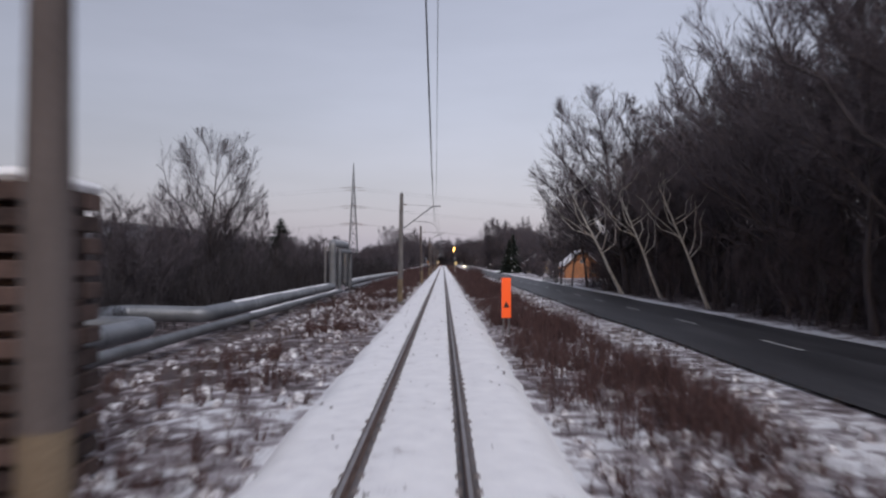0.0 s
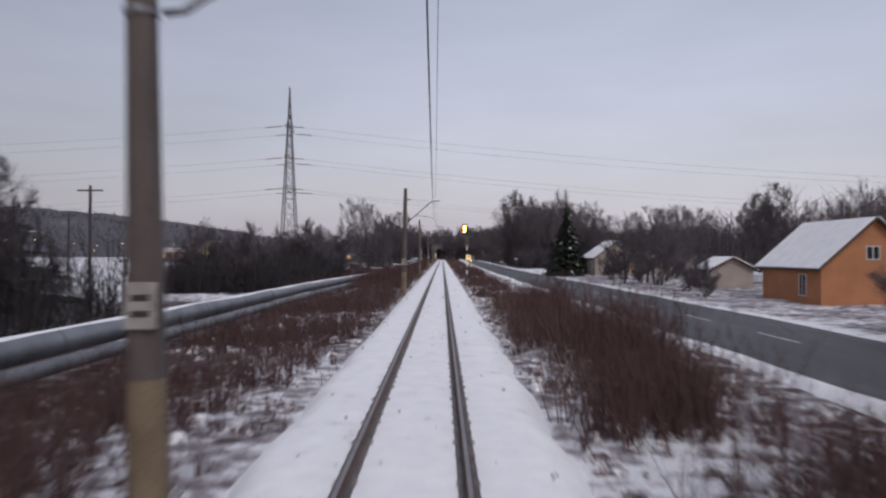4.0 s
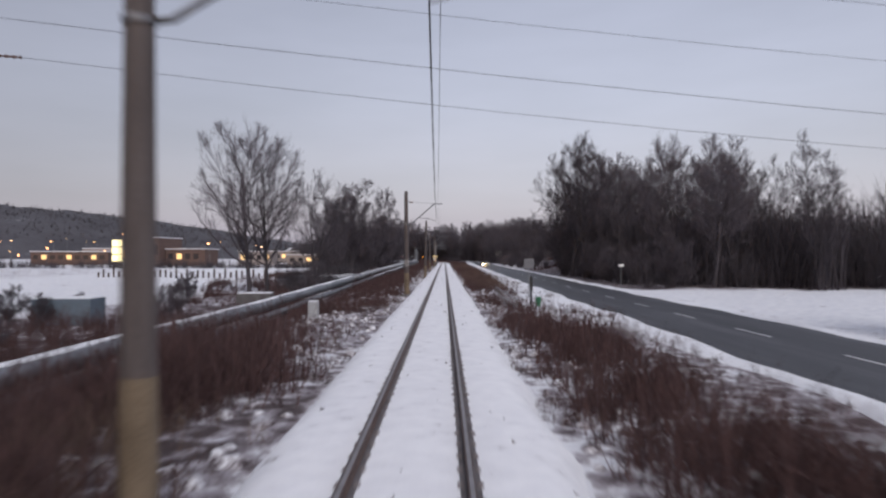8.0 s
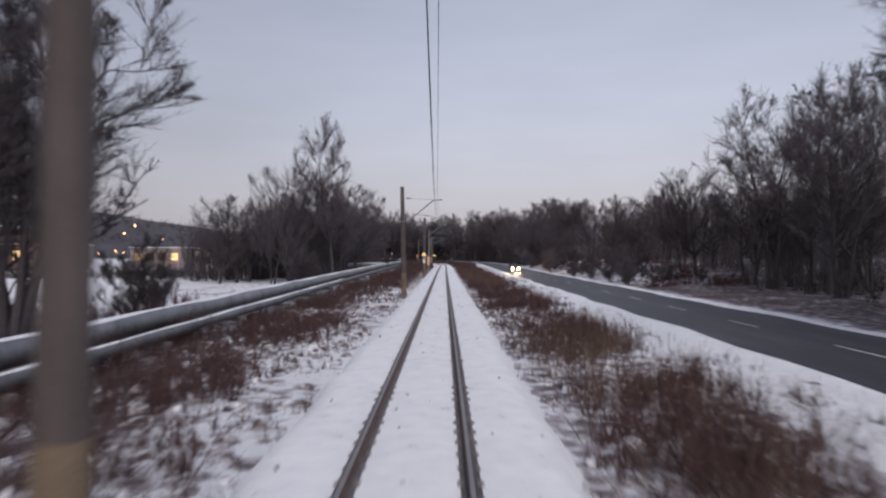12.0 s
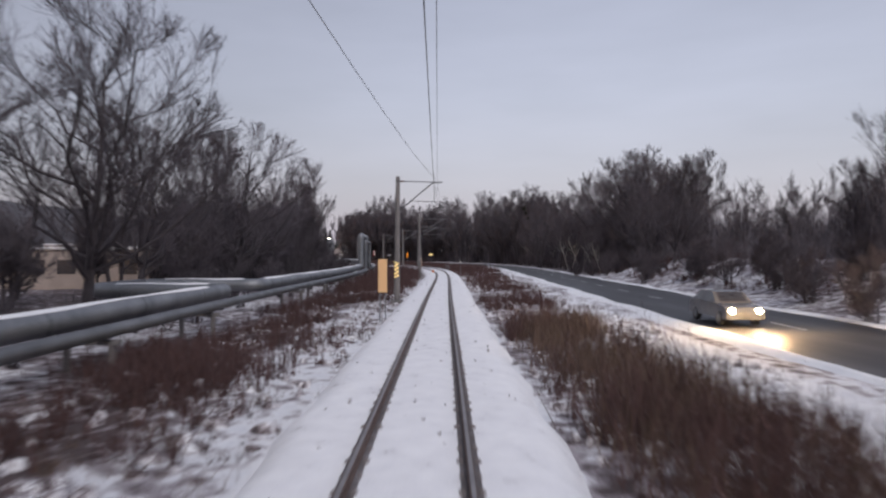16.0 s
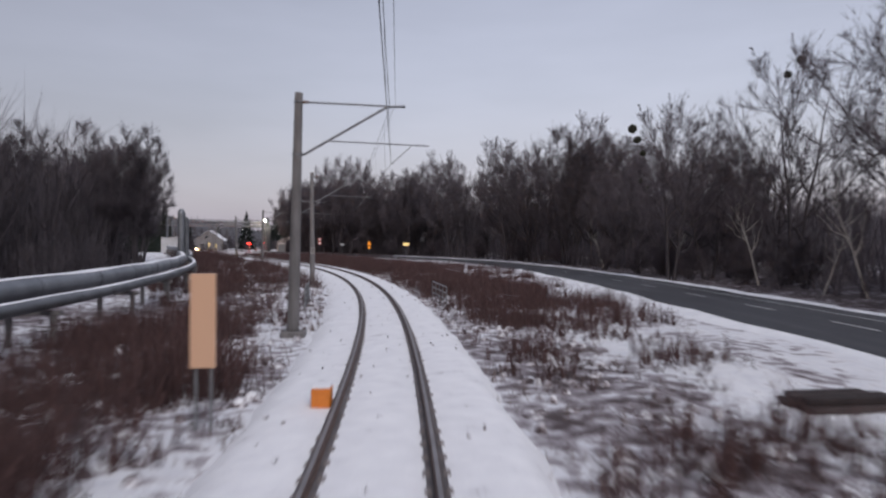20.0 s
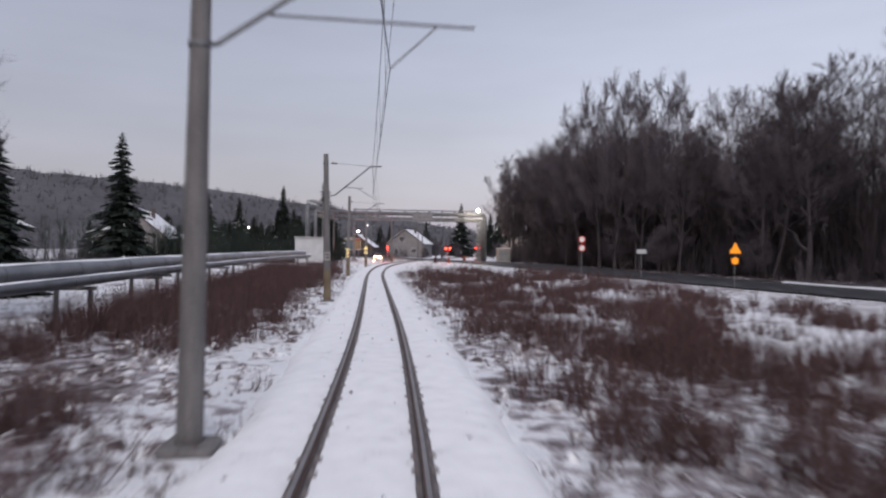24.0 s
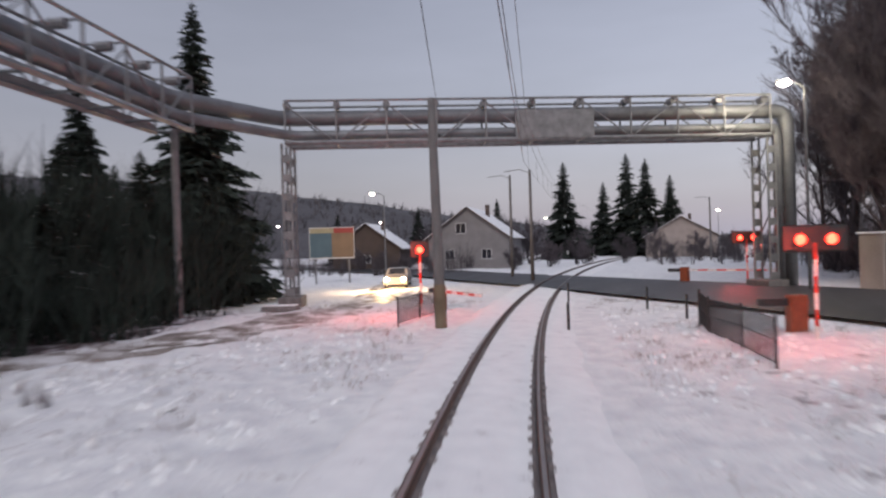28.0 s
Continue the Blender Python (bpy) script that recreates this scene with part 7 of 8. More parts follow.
for x, y, h, faces, lab in ((-28.2, 647.5, 4.6, (("round", 0.42, 4.2, M_RED, M_WHITE), ("round", 0.42, 3.25, M_RED, M_WHITE)), "two round red-rimmed traffic signs on one post"),
                            (-13.8, 630, 3.6, (("triangle", 0.6, 3.2, M_BRIGHT, None), ("round", 0.3, 2.3, M_BRIGHT, None)), "orange reflecting triangle sign with added glow on a post"),
                            (-4.5, 612, 3.4, (("board", 0.95, 3.2, M_REFLECT_GLOW, None),), "yellow reflecting direction board with added glow on a post"),
                            (-21.5, 641, 3.2, (("board", 0.7, 2.9, M_CABIN, None),), "grey back of a road sign")):
    road_sign(x, y, 22, faces, h, lab)

# ---- level crossing ----
r = thing("pump_cabin", "windowless pale grey cabin that the heating pipes enter", "cabin", lay_pose(683.3, -11.4))
g = -0.5
bm = bmesh.new()
box(bm, -4.7, 0, 0, 2.2, g, 4.05, 0.02)
part("wall", bm, M_CABIN, r)
bm = bmesh.new()
box(bm, -4.9, 0.2, -0.2, 2.4, 4.05, 4.17, 0.02)
rf = part("roof", bm, M_GALV, r)
bm = bmesh.new()
box(bm, -4.85, 0.15, -0.15, 2.35, 4.172, 4.23, 0.02)
part("snow", bm, M_SNOW, rf)
bm = bmesh.new()
box(bm, 0.003, 0.05, 0.7, 1.6, g + 0.3, 1.9, 0.01)
dr = part("door", bm, M_GALV, r, "grey steel door")
bm = bmesh.new()
box(bm, 0.05, 0.09, 1.46, 1.53, 0.7, 0.85)
part("handle", bm, M_BLACK, dr)

riser, corner, legl, legr = Vector((-75.3, 670.6, 0)), Vector((-82.0, 690.5, 0)), Vector((-81.0, 697.6, 0)), Vector((-57.4, 709.6, 0))
gantry = thing("pipe_gantry", "steel truss gantry carrying grey heating pipes over the railway", "pipe gantry")
side = Vector((0.95, 0.32, 0))
big = [riser + Vector((-1.2, 0, 4.2)), riser + Vector((-1.2, 0, 9.55)), corner + Vector((-0.2, 0, 9.6)), legl + Vector((-0.3, 0, 9.75)), legr + Vector((0, 0, 9.75)), legr + Vector((1.25, 0.6, 9.75)), legr + Vector((1.25, 0.6, -0.3))]
low = [riser + Vector((0.3, 0, 4.2)), riser + Vector((0.3, 0, 8.75)), corner + Vector((0.5, -0.3, 8.7)), legl + Vector((0.4, -0.2, 8.75)), legr + Vector((0.2, -0.4, 8.75)), legr + Vector((0.7, -0.1, 8.75)), legr + Vector((0.7, -0.1, -0.3))]
for nm, pts, rr in (("large_pipe", big, 0.4), ("small_pipe", low, 0.26)):
    bm = bmesh.new()
    tube(bm, bend_smooth(pts, 0.9, 5), rr, 16)
    part(nm, bm, M_PIPE_DULL, gantry, smooth=True)


def truss(a, b, z0, z1, half, panel=2.7):
    d = (b - a).normalized()
    n = Vector((d.y, -d.x, 0)) * half
    k = max(1, round((b - a).length / panel))
    up0, up1 = Vector((0, 0, z0)), Vector((0, 0, z1))
    for sg in (-1, 1):
        for z, w in ((up0, 0.13), (up1, 0.07)):
            bm = bmesh.new()
            tube(bm, [a + n * sg + z, b + n * sg + z], w, 5)
            part("chord", bm, M_GALV, gantry)
        for i in range(k + 1):
            p = a.lerp(b, i / k) + n * sg
            bm = bmesh.new()
            tube(bm, [p + up0, p + up1], 0.06, 5)
            part("upright", bm, M_GALV, gantry)
            if i < k:
                q = a.lerp(b, (i + 1) / k) + n * sg
                bm = bmesh.new()
                if i % 2:
                    tube(bm, [p + up0, q + up1 - Vector((0, 0, 0.2))], 0.045, 5)
                else:
                    tube(bm, [p + up1 - Vector((0, 0, 0.2)), q + up0], 0.045, 5)
                part("diagonal", bm, M_GALV, gantry)
    for i in range(k + 1):
        p = a.lerp(b, i / k)
        bm = bmesh.new()
        tube(bm, [p - n + up0, p + n + up0], 0.07, 5)
        part("cross_beam", bm, M_GALV, gantry)
        bm = bmesh.new()
        tube(bm, [p - n + up1, p + n + up1], 0.05, 5)
        tube(bm, [p - n * 0.35 + Vector((0, 0, z1 - 0.1)), p + n * 0.35 + Vector((0, 0, z1 - 0.1))], 0.2, 8)
        part("pipe_saddle", bm, M_STEEL, gantry)
    # lattice sheet along the foot of the truss
    v = [a - n + up0, b - n + up0, b - n + up0 + Vector((0, 0, 0.35)), a - n + up0 + Vector((0, 0, 0.35))]
    bm = bmesh.new()
    f = bm.faces.new([bm.verts.new(q) for q in v])
    o = bmesh.ops.extrude_face_region(bm, geom=[f])
    bmesh.ops.translate(bm, vec=n.normalized() * 0.03, verts=[q for q in o["geom"] if isinstance(q, bmesh.types.BMVert)])
    part("side_sheet", bm, M_GALV, gantry)


truss(riser + Vector((-0.6, 0.3, 0)), corner, 8.1, 10.45, 0.85)
truss(legl, legr, 8.3, 10.5, 0.85)
for p, kind in ((legl, 0), (legr, 1)):
    d = (legr - legl).normalized()
    n = Vector((d.y, -d.x, 0))
    for o in (-0.8, 0.8):
        for t in (-0.22, 0.22):
            bm = bmesh.new()
            q = p + n * o + d * t
            tube(bm, [q + Vector((0, 0, -0.4)), q + Vector((0, 0, 8.3))], 0.075, 5)
            part("leg_post", bm, M_GALV, gantry)
        for k in range(8):
            bm = bmesh.new()
            q = p + n * o
            c = q + Vector((0, 0, 0.5 + k * 1.0))
            box(bm, -0.22, 0.22, -0.02, 0.02, -0.2, 0.2, 0, Matrix.Translation(c) @ Matrix.Rotation(math.atan2(d.y, d.x), 4, "Z"))
            part("batten_plate", bm, M_GALV, gantry)
    for k in range(4):
        bm = bmesh.new()
        a, b = p - n * 0.8 + Vector((0, 0, 0.4 + 2 * k)), p + n * 0.8 + Vector((0, 0, 2.4 + 2 * k))
        tube(bm, [a, b], 0.04, 5)
        part("leg_brace", bm, M_GALV, gantry)
    bm = bmesh.new()
    box(bm, -0.6, 0.6, -1.2, 1.2, -0.5, 0.25, 0.04, Matrix.Translation(p) @ Matrix.Rotation(math.atan2(d.y, d.x), 4, "Z"))
    part("footing", bm, M_CONCRETE, gantry)
bm = bmesh.new()
tube(bm, [corner + Vector((0, 0, -0.3)), corner + Vector((0, 0, 8.2))], 0.16, 8)
part("corner_post", bm, M_GALV, gantry)
for o in (0, 1.6):
    bm = bmesh.new()
    q = riser + Vector((-1.8 + o * 1.6, 1.6, 0))
    tube(bm, [q + Vector((0, 0, -0.3)), q + Vector((0, 0, 8.1))], 0.1, 6)
    part("riser_post", bm, M_GALV, gantry)
# plate hung on the gantry above the track
d = (legr - legl).normalized()
n = Vector((d.y, -d.x, 0))
c = legl.lerp(legr, 0.54) + n * 0.95 + Vector((0, 0, 9.1))
bm = bmesh.new()
box(bm, -2.15, 2.15, -0.03, 0.03, -0.75, 0.75, 0.01, Matrix.Translation(c) @ Matrix.Rotation(math.atan2(d.y, d.x), 4, "Z"))
part("shield_plate", bm, M_GALV, gantry, "blank grey plate")



def crossing_signal(x, y, turn, lamps, label, h=2.75):
    """Striped post with a dark backboard and glowing red lamps facing along -y of the pose."""
    r = thing("crossing_signal", label, "signal", at_xy(x, y, turn), "level crossing signals")
    for k in range(6):
        bm = bmesh.new()
        tube(bm, [(0, 0, -0.1 + k * h / 6), (0, 0, -0.1 + (k + 1) * h / 6)], 0.055, 8)
        part("post_band", bm, M_RED if k % 2 else M_WHITE, r)
    w = 0.42 * lamps
    bm = bmesh.new()
    box(bm, -w, w, -0.03, 0.03, h - 0.35, h + 0.4, 0.05)
    bb = part("backboard", bm, M_BLACK, r)
    for k in range(lamps):
        x0 = (k - (lamps - 1) / 2) * 0.78
        bm = bmesh.new()
        tube(bm, [(x0, -0.04, h), (x0, -0.2, h - 0.01)], 0.16, 14, caps=False)
        part("hood", bm, M_BLACK, bb)
        bm = bmesh.new()
        bmesh.ops.create_uvsphere(bm, u_segments=14, v_segments=8, radius=0.15)
        bmesh.ops.scale(bm, vec=(1, 0.45, 1), verts=bm.verts)
        bmesh.ops.translate(bm, vec=(x0, -0.07, h), verts=bm.verts)
        part("lamp", bm, M_REDLAMP, bb, "glowing red lamp")
    return r


crossing_signal(-57.4, 688.4, 10, 2, "crossing signal with two glowing red lamps on a striped post")
crossing_signal(-58.3, 712.5, 10, 2, "crossing signal with red lamps at the far side of the road", 2.9)
crossing_signal(-72.2, 694.8, 22, 1, "crossing signal with a glowing red lamp behind the mast")
for k, (x, y, z, e) in enumerate(((-57.9, 686.8, 2.3, 230), (-58.9, 710.8, 2.4, 180), (-72.6, 693.0, 2.6, 420))):
    rl_ = new("red_signal_light", bpy.data.lights.new("red_signal_light", "POINT"))
    rl_.data.energy, rl_.data.color, rl_.data.shadow_soft_size = e, (1.0, 0.08, 0.05), 0.2
    rl_.location = (x, y, z)


M_MACHINE = noisy("dull_orange_paint", [(0.3, (0.16, 0.04, 0.018)), (0.7, (0.27, 0.07, 0.028))], 4, 30, 0.6)


def barrier(x, y, turn, reach, label):
    r = thing("crossing_barrier", label, "barrier", at_xy(x, y, turn), "level crossing barriers")
    bm = bmesh.new()
    box(bm, -0.25, 0.25, -0.25, 0.25, -0.2, 1.1, 0.04)
    part("machine", bm, M_MACHINE, r, "orange barrier machine")
    bm = bmesh.new()
    box(bm, -1.1, -0.3, -0.14, 0.14, 0.78, 1.0, 0.02)
    part("counterweight", bm, M_BLACK, r)
    n = int(reach / 0.6)
    for k in range(n):
        bm = bmesh.new()
        box(bm, 0.3 + k * 0.6, 0.3 + (k + 1) * 0.6, -0.05, 0.05, 0.85, 0.95)
        part("arm_band", bm, M_RED if k % 2 else M_WHITE, r)
    return r


barrier(-57.75, 690.0, 20, 0.0, "orange barrier machine with a dark counterweight")
barrier(-62.0, 714.5, -20, 5.5, "lowered red and white barrier across the road")
barrier(-72.0, 696.5, -45, 4.5, "lowered barrier by the slushy lane")


def mesh_fence(pts, h, label, gap=0.09, material=None):
    r = thing("fence", label, "fence")
    pts = [Vector((*p, ground_at(*p))) for p in pts]
    for a, b in zip(pts, pts[1:]):
        bm = bmesh.new()
        tube(bm, [a - Vector((0, 0, 0.3)), a + Vector((0, 0, h))], 0.035, 6)
        part("post", bm, material or M_BLACK, r)
        n = int((b - a).length / gap)
        bm = bmesh.new()
        for k in range(n):
            p = a.lerp(b, k / n)
            tube(bm, [p + Vector((0, 0, 0.08)), p + Vector((0, 0, h - 0.08))], 0.013, 3, caps=False)
        for z in (0.1, h * 0.5, h - 0.1):
            tube(bm, [a + Vector((0, 0, z)), b + Vector((0, 0, z))], 0.014, 4)
        part("panel", bm, material or M_BLACK, r)
    bm = bmesh.new()
    tube(bm, [pts[-1] - Vector((0, 0, 0.3)), pts[-1] + Vector((0, 0, h))], 0.04, 6)
    part("post", bm, material or M_BLACK, r)
    return r


mesh_fence([(-58.7, 684.3), (-59.35, 686.5), (-60.2, 689.9), (-60.5, 691.2)], 1.2, "dark wire mesh fence beside the crossing")
mesh_fence([(-71.0, 690.0), (-71.1, 692.2), (-71.0, 694.2)], 1.1, "dark wire mesh fence by the mast")
for x, y in ((-62.7, 696.8), (-61.0, 693.7), (-64.5, 689.5), (-66.8, 700.5)):
    r = thing("marker_post", "short dark marker post in the snow", "post", at_xy(x, y))
    bm = bmesh.new()
    tube(bm, [(0, 0, -0.3), (0, 0, 0.9), (0, 0, 0.95)], [0.05, 0.05, 0.03], 6)
    part("shaft", bm, M_BLACK, r)
r = thing("switch_cabinet", "grey-brown equipment cabinet beyond the road", "cabinet", at_xy(-52.3, 706.8, 28))
bm = bmesh.new()
box(bm, 0, 2.5, 0, 1.7, -0.3, 2.9, 0.04)
part("case", bm, M_HOUSE_GREY, r)
bm = bmesh.new()
box(bm, -0.1, 2.6, -0.1, 1.8, 2.9, 3.0, 0.02)
part("roof", bm, M_SNOW, r)
for k in (0.15, 1.3):
    bm = bmesh.new()
    box(bm, k, k + 1.05, -0.03, -0.003, 0.2, 2.5, 0.01)
    part("door", bm, M_GALV, r)
# plain poles past the crossing
for x, y, h in ((-76.6, 724, 9.0), (-73.0, 717.2, 8.6), (-61, 770, 9)):
    r = thing("line_pole", "plain grey line pole past the crossing", "pole", at_xy(x, y))
    bm = bmesh.new()
    tube(bm, [(0, 0, -0.3), (0, 0, h)], [0.15, 0.1], 10)
    part("shaft", bm, M_CONCRETE, r, smooth=True)
    bm = bmesh.new()
    tube(bm, [(0, 0, h - 0.3), (-0.8, 0, h + 0.05), (-2.0, 0, h - 0.05)], 0.03, 5)
    part("arm", bm, M_STEEL, r)
for x, y in ((-53.85, 686.3), (-52.8, 684.9), (-51.8, 683.0), (-50.6, 681.0)):
    r = thing("guard_post", "short grey guard post at the road edge", "post", at_xy(x, y), "guard posts")
    bm = bmesh.new()
    box(bm, -0.06, 0.06, -0.06, 0.06, -0.3, 0.7, 0.015)
    part("shaft", bm, M_CONCRETE, r)
# trodden lumps of snow round the crossing
def clods(name, category, material, rc, s, u, r0, r1, h0, h1, label):
    """Low uneven lumps on the ground at stations s, u."""
    x, y = su_xy(s, u)
    n = len(x)
    z = np.concatenate([ground_height(*q) for q in zip(*[np.array_split(q, 30) for q in (x, y, s, u)])])
    R, H, turn = rc.uniform(r0, r1, n), rc.uniform(h0, h1, n), rc.uniform(0, 6.28, n)
    rim, top = [], []
    for k in range(6):
        a = turn + k * np.pi / 3
        f = R * rc.uniform(0.7, 1.3, n)
        rim.append(np.stack([x + np.cos(a) * f, y + np.sin(a) * f, z - 0.06], -1))
        f = R * rc.uniform(0.3, 0.75, n)
        top.append(np.stack([x + np.cos(a) * f, y + np.sin(a) * f, z + H * rc.uniform(0.5, 1.0, n)], -1))
    V = np.stack(rim + top + [np.stack([x, y, z + H], -1)], 1)
    F = []
    for k in range(6):
        j = (k + 1) % 6
        F += [(k, j, 6 + j), (k, 6 + j, 6 + k), (6 + k, 6 + j, 12)]
    F = (np.array(F)[None] + 13 * np.arange(n)[:, None, None]).reshape(-1, 3)
    tagged(triangle_object(name, V.reshape(-1, 3), F, material), label, category, kind="stuff")


rc = np.random.default_rng(77)
N = 6500
s, u = rc.uniform(618, 708, N), rc.uniform(2.9, 14, N) * rc.choice([-1, 1], N)
keep = waves(s * 0.9, u * 1.1, 6.0) > -0.35
s, u = s[keep], u[keep]
x, y = su_xy(s, u)
far = np.concatenate([np.sqrt(((a[:, None] - _rx[None]) ** 2 + (b[:, None] - _ry[None]) ** 2).min(1)) for a, b in zip(np.array_split(x, 20), np.array_split(y, 20))]) > 6.8
lane_x, lane_y = np.array([q[0] for q in lane]), np.array([q[1] for q in lane])
far &= np.sqrt(((x[:, None] - lane_x[None]) ** 2 + (y[:, None] - lane_y[None]) ** 2).min(1)) > 2.2
x, y, s, u = x[far], y[far], s[far], u[far]
clods("snow_lumps", "snow", M_SNOW, rc, s, u, 0.04, 0.15, 0.02, 0.08, "small trodden lumps of snow beside the track")
# tussocks of matted grass, half under snow, on both verges
M_TUSSOCK = noisy("snowy_tussock", [(0.36, (0.04, 0.028, 0.029)), (0.46, (0.13, 0.1, 0.105)), (0.52, (0.45, 0.42, 0.44)), (0.6, (0.85, 0.85, 0.87))], 3.5, 26, 0.9, bump=0.7, dist=0.05)
rv = np.random.default_rng(81)
N = 13000
s, u = rv.uniform(-3, 640, N), rv.uniform(2.7, 9.0, N) * rv.choice([-1, 1], N)
keep = (waves(s * 0.7, u * 1.3, 2.0) > -0.35) & ((u < 6.4) | (s < 200) & (u < 8.6))
clods("tussocks", "grass", M_TUSSOCK, rv, s[keep], u[keep], 0.1, 0.34, 0.05, 0.2, "tussocks of matted grass with snow on them")
# billboard with coloured fields
r = thing("billboard", "roadside billboard with plain coloured fields", "billboard", at_xy(-93.8, 718.6, 25))
bm = bmesh.new()
box(bm, 0, 4.0, 0, 0.12, 2.2, 5.0, 0.02)
part("panel", bm, M_WHITE, r)
for k, (x0, x1, z0, z1, c) in enumerate(((0.05, 2.0, 2.3, 4.5, (0.09, 0.14, 0.17)), (2.0, 3.95, 2.3, 4.5, (0.24, 0.16, 0.1)), (0.05, 2.2, 4.5, 4.95, (0.34, 0.3, 0.2)), (2.2, 3.95, 4.5, 4.95, (0.36, 0.07, 0.06)))):
    bm = bmesh.new()
    box(bm, x0, x1, -0.01, 0, z0, z1)
    part("field", bm, plaster("poster_%s" % "abcd"[k], c), r)
for x0 in (0.5, 3.5):
    bm = bmesh.new()
    tube(bm, [(x0, 0.06, -0.3), (x0, 0.06, 2.3)], 0.08, 6)
    part("leg", bm, M_STEEL, r)
r = thing("concrete_block", "low concrete block at the gantry foot", "block", at_xy(-79.6, 694.6, 20))
bm = bmesh.new()
box(bm, -0.9, 0.9, -0.4, 0.4, -0.1, 0.35, 0.08)
part("body", bm, M_CONCRETE, r)
bm = bmesh.new()
box(bm, -0.8, 0.8, -0.33, 0.33, 0.352, 0.4, 0.02)
part("snow", bm, M_SNOW, r)


def car(x, y, turn, paint, label, lamps):
    """A small saloon facing -y."""
    r = thing("car", label, "car", at_xy(x, y, turn))
    bm = bmesh.new()
    prof = [(-2.1, 0.3), (-2.15, 0.62), (-1.95, 0.82), (-1.0, 0.95), (-0.35, 1.42), (0.95, 1.46), (1.6, 1.02), (2.1, 0.92), (2.15, 0.35)]
    ring = []
    for sx, k in ((-0.84, 1), (-0.78, 0), (0.78, 0), (0.84, 1)):
        ring.append([bm.verts.new((sx * (0.82 if z > 1.1 else 1), yy, z)) for yy, z in prof])
    for a, b in zip(ring, ring[1:]):
        for k in range(len(prof) - 1):
            bm.faces.new((a[k], a[k + 1], b[k + 1], b[k]))
    bm.faces.new(ring[0][::-1])
    bm.faces.new(ring[-1])
    bm.faces.new([q[0] for q in ring] + [q[-1] for q in ring][::-1])
    bmesh.ops.recalc_face_normals(bm, faces=bm.faces)
    part("body", bm, paint, r)
    for y0, y1, z0, z1, nm in ((-0.93, -0.42, 1.0, 1.38, "windscreen"), (1.02, 1.52, 1.42, 1.06, "rear_window")):
        bm = bmesh.new()
        bm.faces.new([bm.verts.new(q) for q in ((-0.62, y0, z0 + 0.02), (0.62, y0, z0 + 0.02), (0.56, y1, z1 + 0.03), (-0.56, y1, z1 + 0.03))])
        part(nm, bm, M_GLASS, r)
    for sx in (-0.76, 0.76):
        for yy in (-1.35, 1.3):
            bm = bmesh.new()
            tube(bm, [(sx - 0.1, yy, 0.32), (sx + 0.1, yy, 0.32)], 0.32, 16)
            w = part("wheel", bm, M_BLACK, r)
            bm = bmesh.new()
            tube(bm, [(sx - 0.11, yy, 0.32), (sx + 0.11, yy, 0.32)], 0.19, 12)
            part("rim", bm, M_GALV, w)
        bm = bmesh.new()
        bmesh.ops.create_uvsphere(bm, u_segments=10, v_segments=6, radius=0.13)
        bmesh.ops.translate(bm, vec=(sx * 0.78, -2.08, 0.66), verts=bm.verts)
        part("headlight", bm, M_HEAD if lamps else M_WHITE, r, "glowing headlight" if lamps else "")
        bm = bmesh.new()
        box(bm, sx * 0.85 - 0.12, sx * 0.85 + 0.12, 2.08, 2.17, 0.68, 0.85, 0.02)
        part("tail_light", bm, M_RED, r)
    return r


M_CAR = noisy("dark_car_paint", [(0.3, (0.08, 0.08, 0.09)), (0.7, (0.14, 0.14, 0.15))], 2, 20, 0.25, 0.3, bump=0)
M_CAR2 = noisy("pale_car_paint", [(0.3, (0.3, 0.26, 0.24)), (0.7, (0.4, 0.35, 0.32))], 2, 20, 0.25, 0.2, bump=0)
yy = 405
i = road_at(yy)
c1 = Vector((ROAD[i][0], ROAD[i][1], ROAD[i][3])) - road_side(i) * 2.1
o = car(c1.x, c1.y, 1, M_CAR, "dark car with bright headlights on the road", True)
o.location.z = c1.z + 0.02
car(-82.2, 712.8, 20, M_CAR2, "pale car with headlights on, waiting in the snow", True)
for x, y, z, e in ((c1.x, c1.y - 4.2, 0.55, 1300), (-81.2, 708.6, 0.8, 1700)):
    hl = new("headlight_light", bpy.data.lights.new("headlight_light", "POINT"))
    hl.data.energy, hl.data.color, hl.data.shadow_soft_size = e, (1.0, 0.66, 0.33), 0.15
    hl.location = (x, y, z)

# ---- yards and fences on the west side ----
def slat_fence(p, q, h, n, label):
    r = thing("fence", label, "fence")
    for k in range(n + 1):
        t = Vector(p).lerp(Vector(q), k / n)
        g = ground_at(t.x, t.y)
        bm = bmesh.new()
        box(bm, -0.16, 0.16, -0.03, 0.03, -0.2, h * (0.85 + 0.25 * sin(k * 2.7)), 0.01, Matrix.Translation((t.x, t.y, g)))
        part("slat", bm, M_HOUSE_DARK, r)
    return r


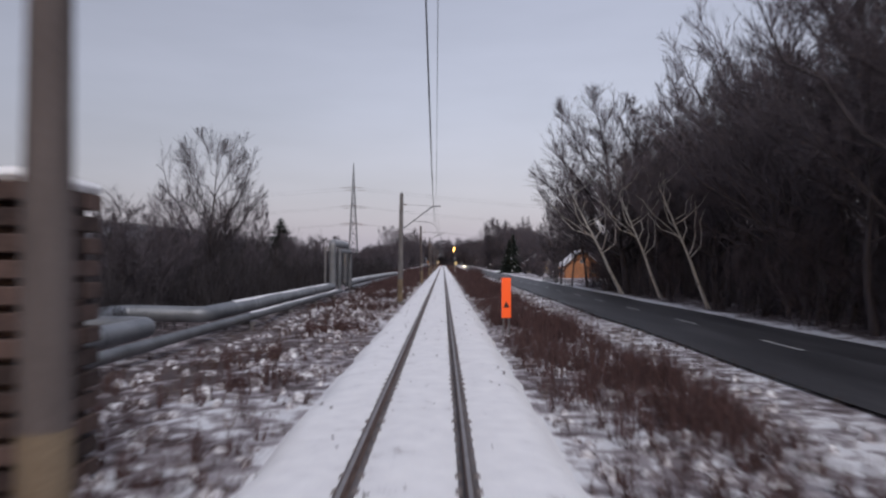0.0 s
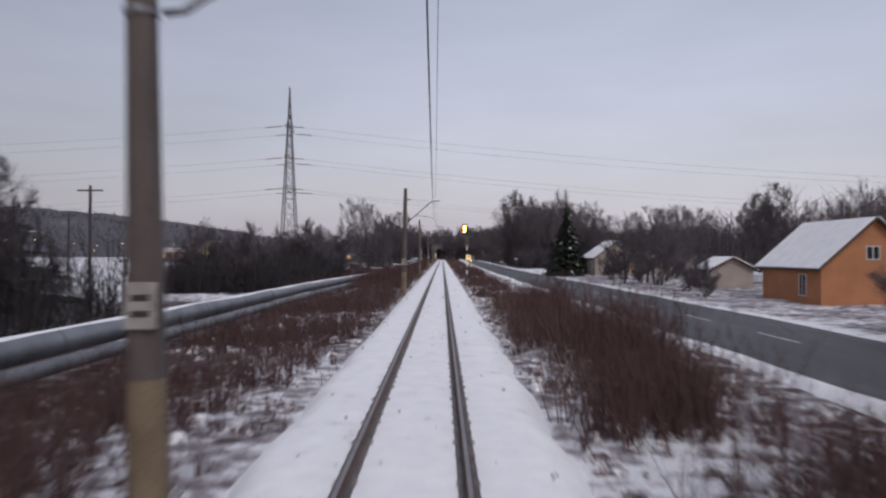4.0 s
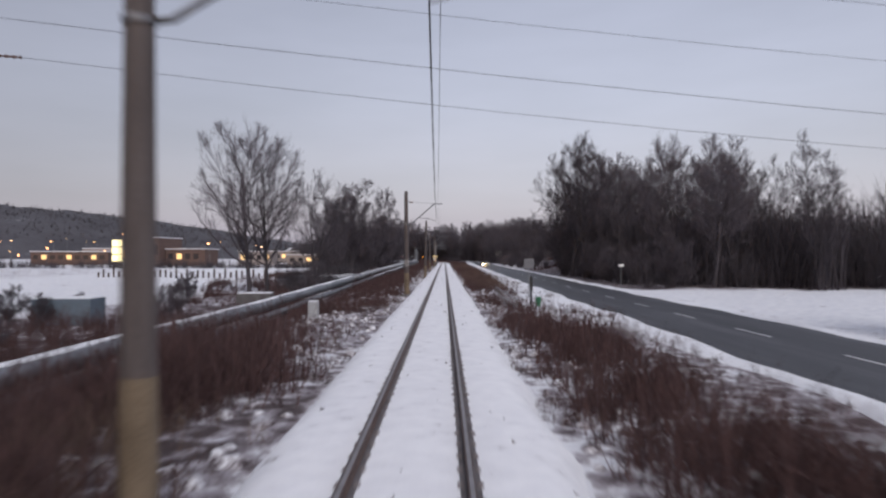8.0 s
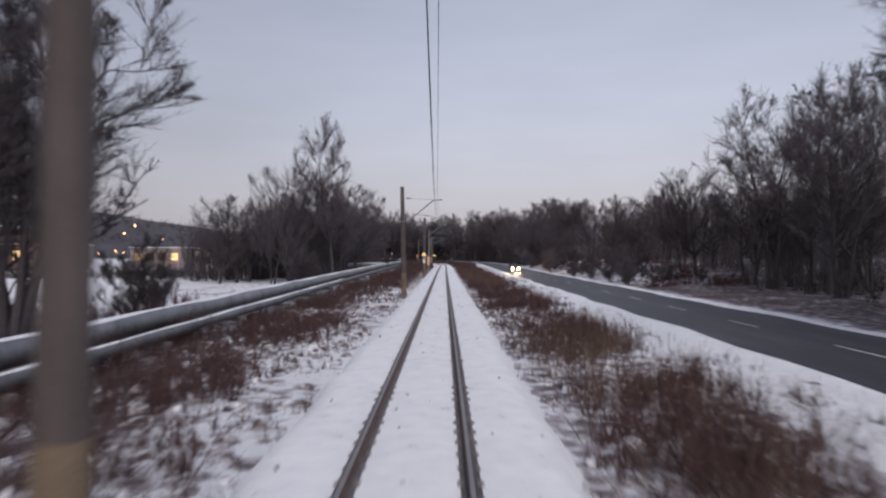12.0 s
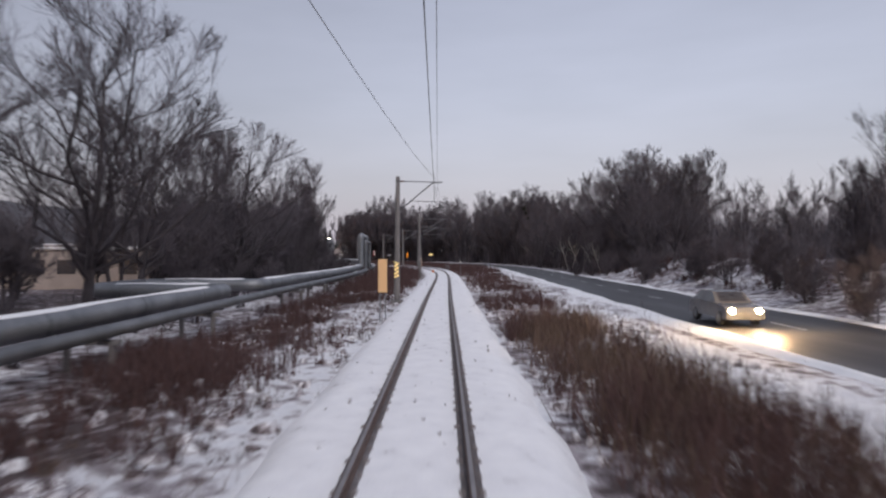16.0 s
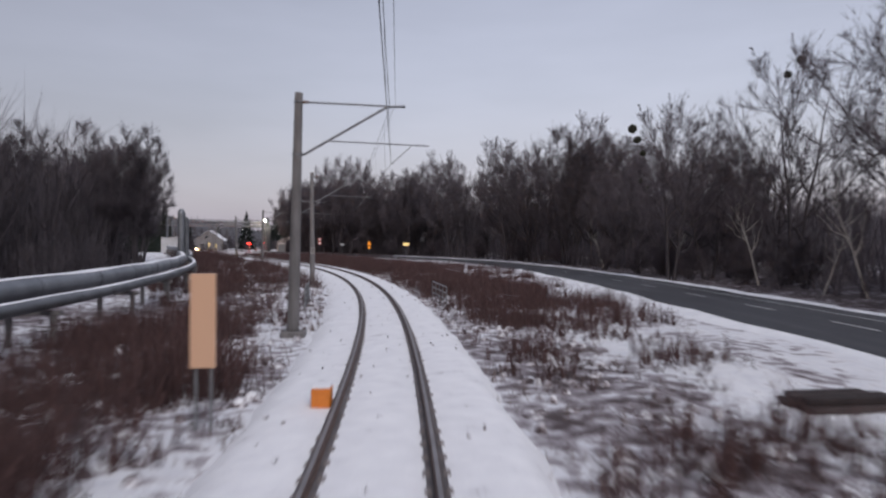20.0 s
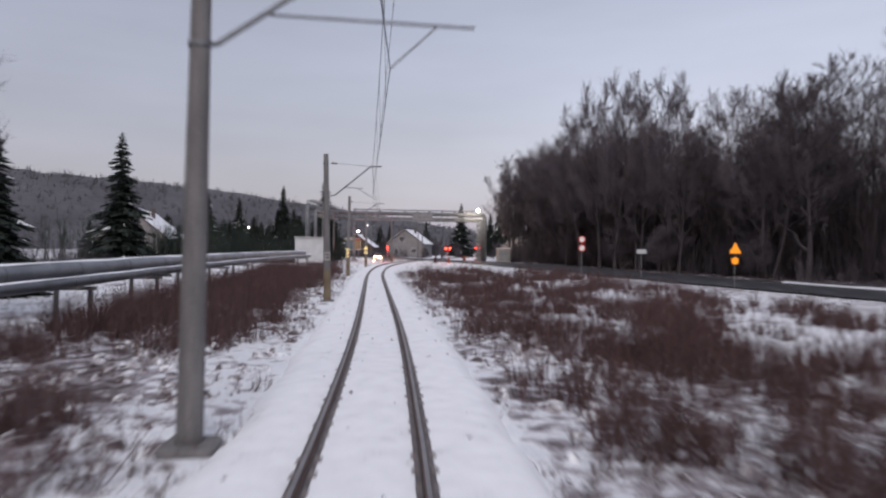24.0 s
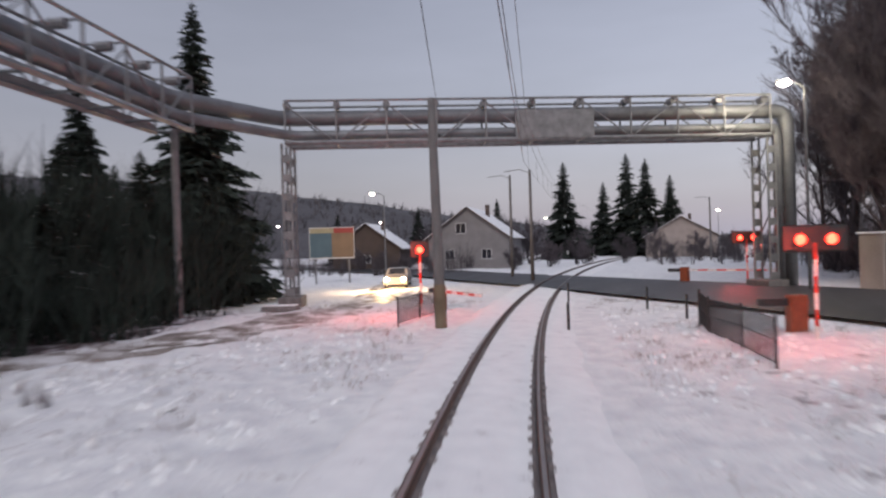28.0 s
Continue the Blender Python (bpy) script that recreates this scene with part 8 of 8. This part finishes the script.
slat_fence((-26, 296, 0), (-60, 304, 0), 1.4, 34, "ragged row of dark fence slats in the snow")
mesh_fence([(17.2, 87 + 2.6 * k) for k in range(11)], 1.0, "thin wire fence along the roadside garden", 0.3, M_GALV)
for x, y, w, d, h, m, lab, nm in ((-21, 225, 3.2, 2.0, 1.5, plaster("blue_grey_metal", (0.16, 0.2, 0.24)), "blue-grey steel container in a yard", "container"), (-25, 221, 4.5, 1.6, 0.9, M_CONCRETE, "stack of concrete slabs with snow", "concrete_slabs"),
                                  (-23, 212, 2.0, 1.6, 1.2, M_HOUSE_DARK, "dark crate half hidden by brush", "crate"), (-7.1, 225.3, 0.58, 0.58, 1.05, M_CABIN, "pale concrete block beside the pipes with a snow cap", "concrete_block"), (-13.6, 236.5, 2.4, 1.6, 1.2, M_CONCRETE, "low concrete valve chamber behind the pipes, snow on its lid", "valve_chamber")):
    r = thing(nm, lab, "block", at_xy(x, y, 4))
    bm = bmesh.new()
    box(bm, -w / 2, w / 2, -d / 2, d / 2, -0.3, h, 0.03)
    part("body", bm, m, r)
    bm = bmesh.new()
    box(bm, -w / 2 + 0.03, w / 2 - 0.03, -d / 2 + 0.03, d / 2 - 0.03, h + 0.003, h + 0.06, 0.02)
    part("snow", bm, M_SNOW, r)

# ---- sleepers, last ----
random.seed(9)
NEAR0, NEAR1 = 560.0, 739.0
for k in range(int((NEAR1 - NEAR0) / 0.6)):
    s = NEAR0 + 0.6 * k
    o = new("sleeper", SLEEPER)
    o.parent = track
    o.matrix_world = lay_pose(s, 0.0) @ Matrix.Rotation(-CANT * bend(s), 4, "Y") @ Matrix.Translation((0, 0, random.uniform(-0.012, 0.01)))
sv = np.array([v.co[:] for v in SLEEPER.vertices])
sf = []
for p in SLEEPER.polygons:
    q = list(p.vertices)
    sf += [(q[0], q[j], q[j + 1]) for j in range(1, len(q) - 1)]
sf = np.array(sf)
VV, FF, c0 = [], [], 0
for s in list(np.arange(-20, NEAR0, 0.6)):
    m = np.array(lay_pose(s, 0.0) @ Matrix.Rotation(-CANT * bend(s), 4, "Y"))
    VV.append(sv @ m[:3, :3].T + m[:3, 3] + (0, 0, random.uniform(-0.012, 0.01)))
    FF.append(sf + c0)
    c0 += len(sv)
far_sleepers = triangle_object("sleeper_bed", np.concatenate(VV), np.concatenate(FF), M_SLEEPER, track)
tagged(far_sleepers, "row of concrete sleepers half under snow", "", "", "stuff")
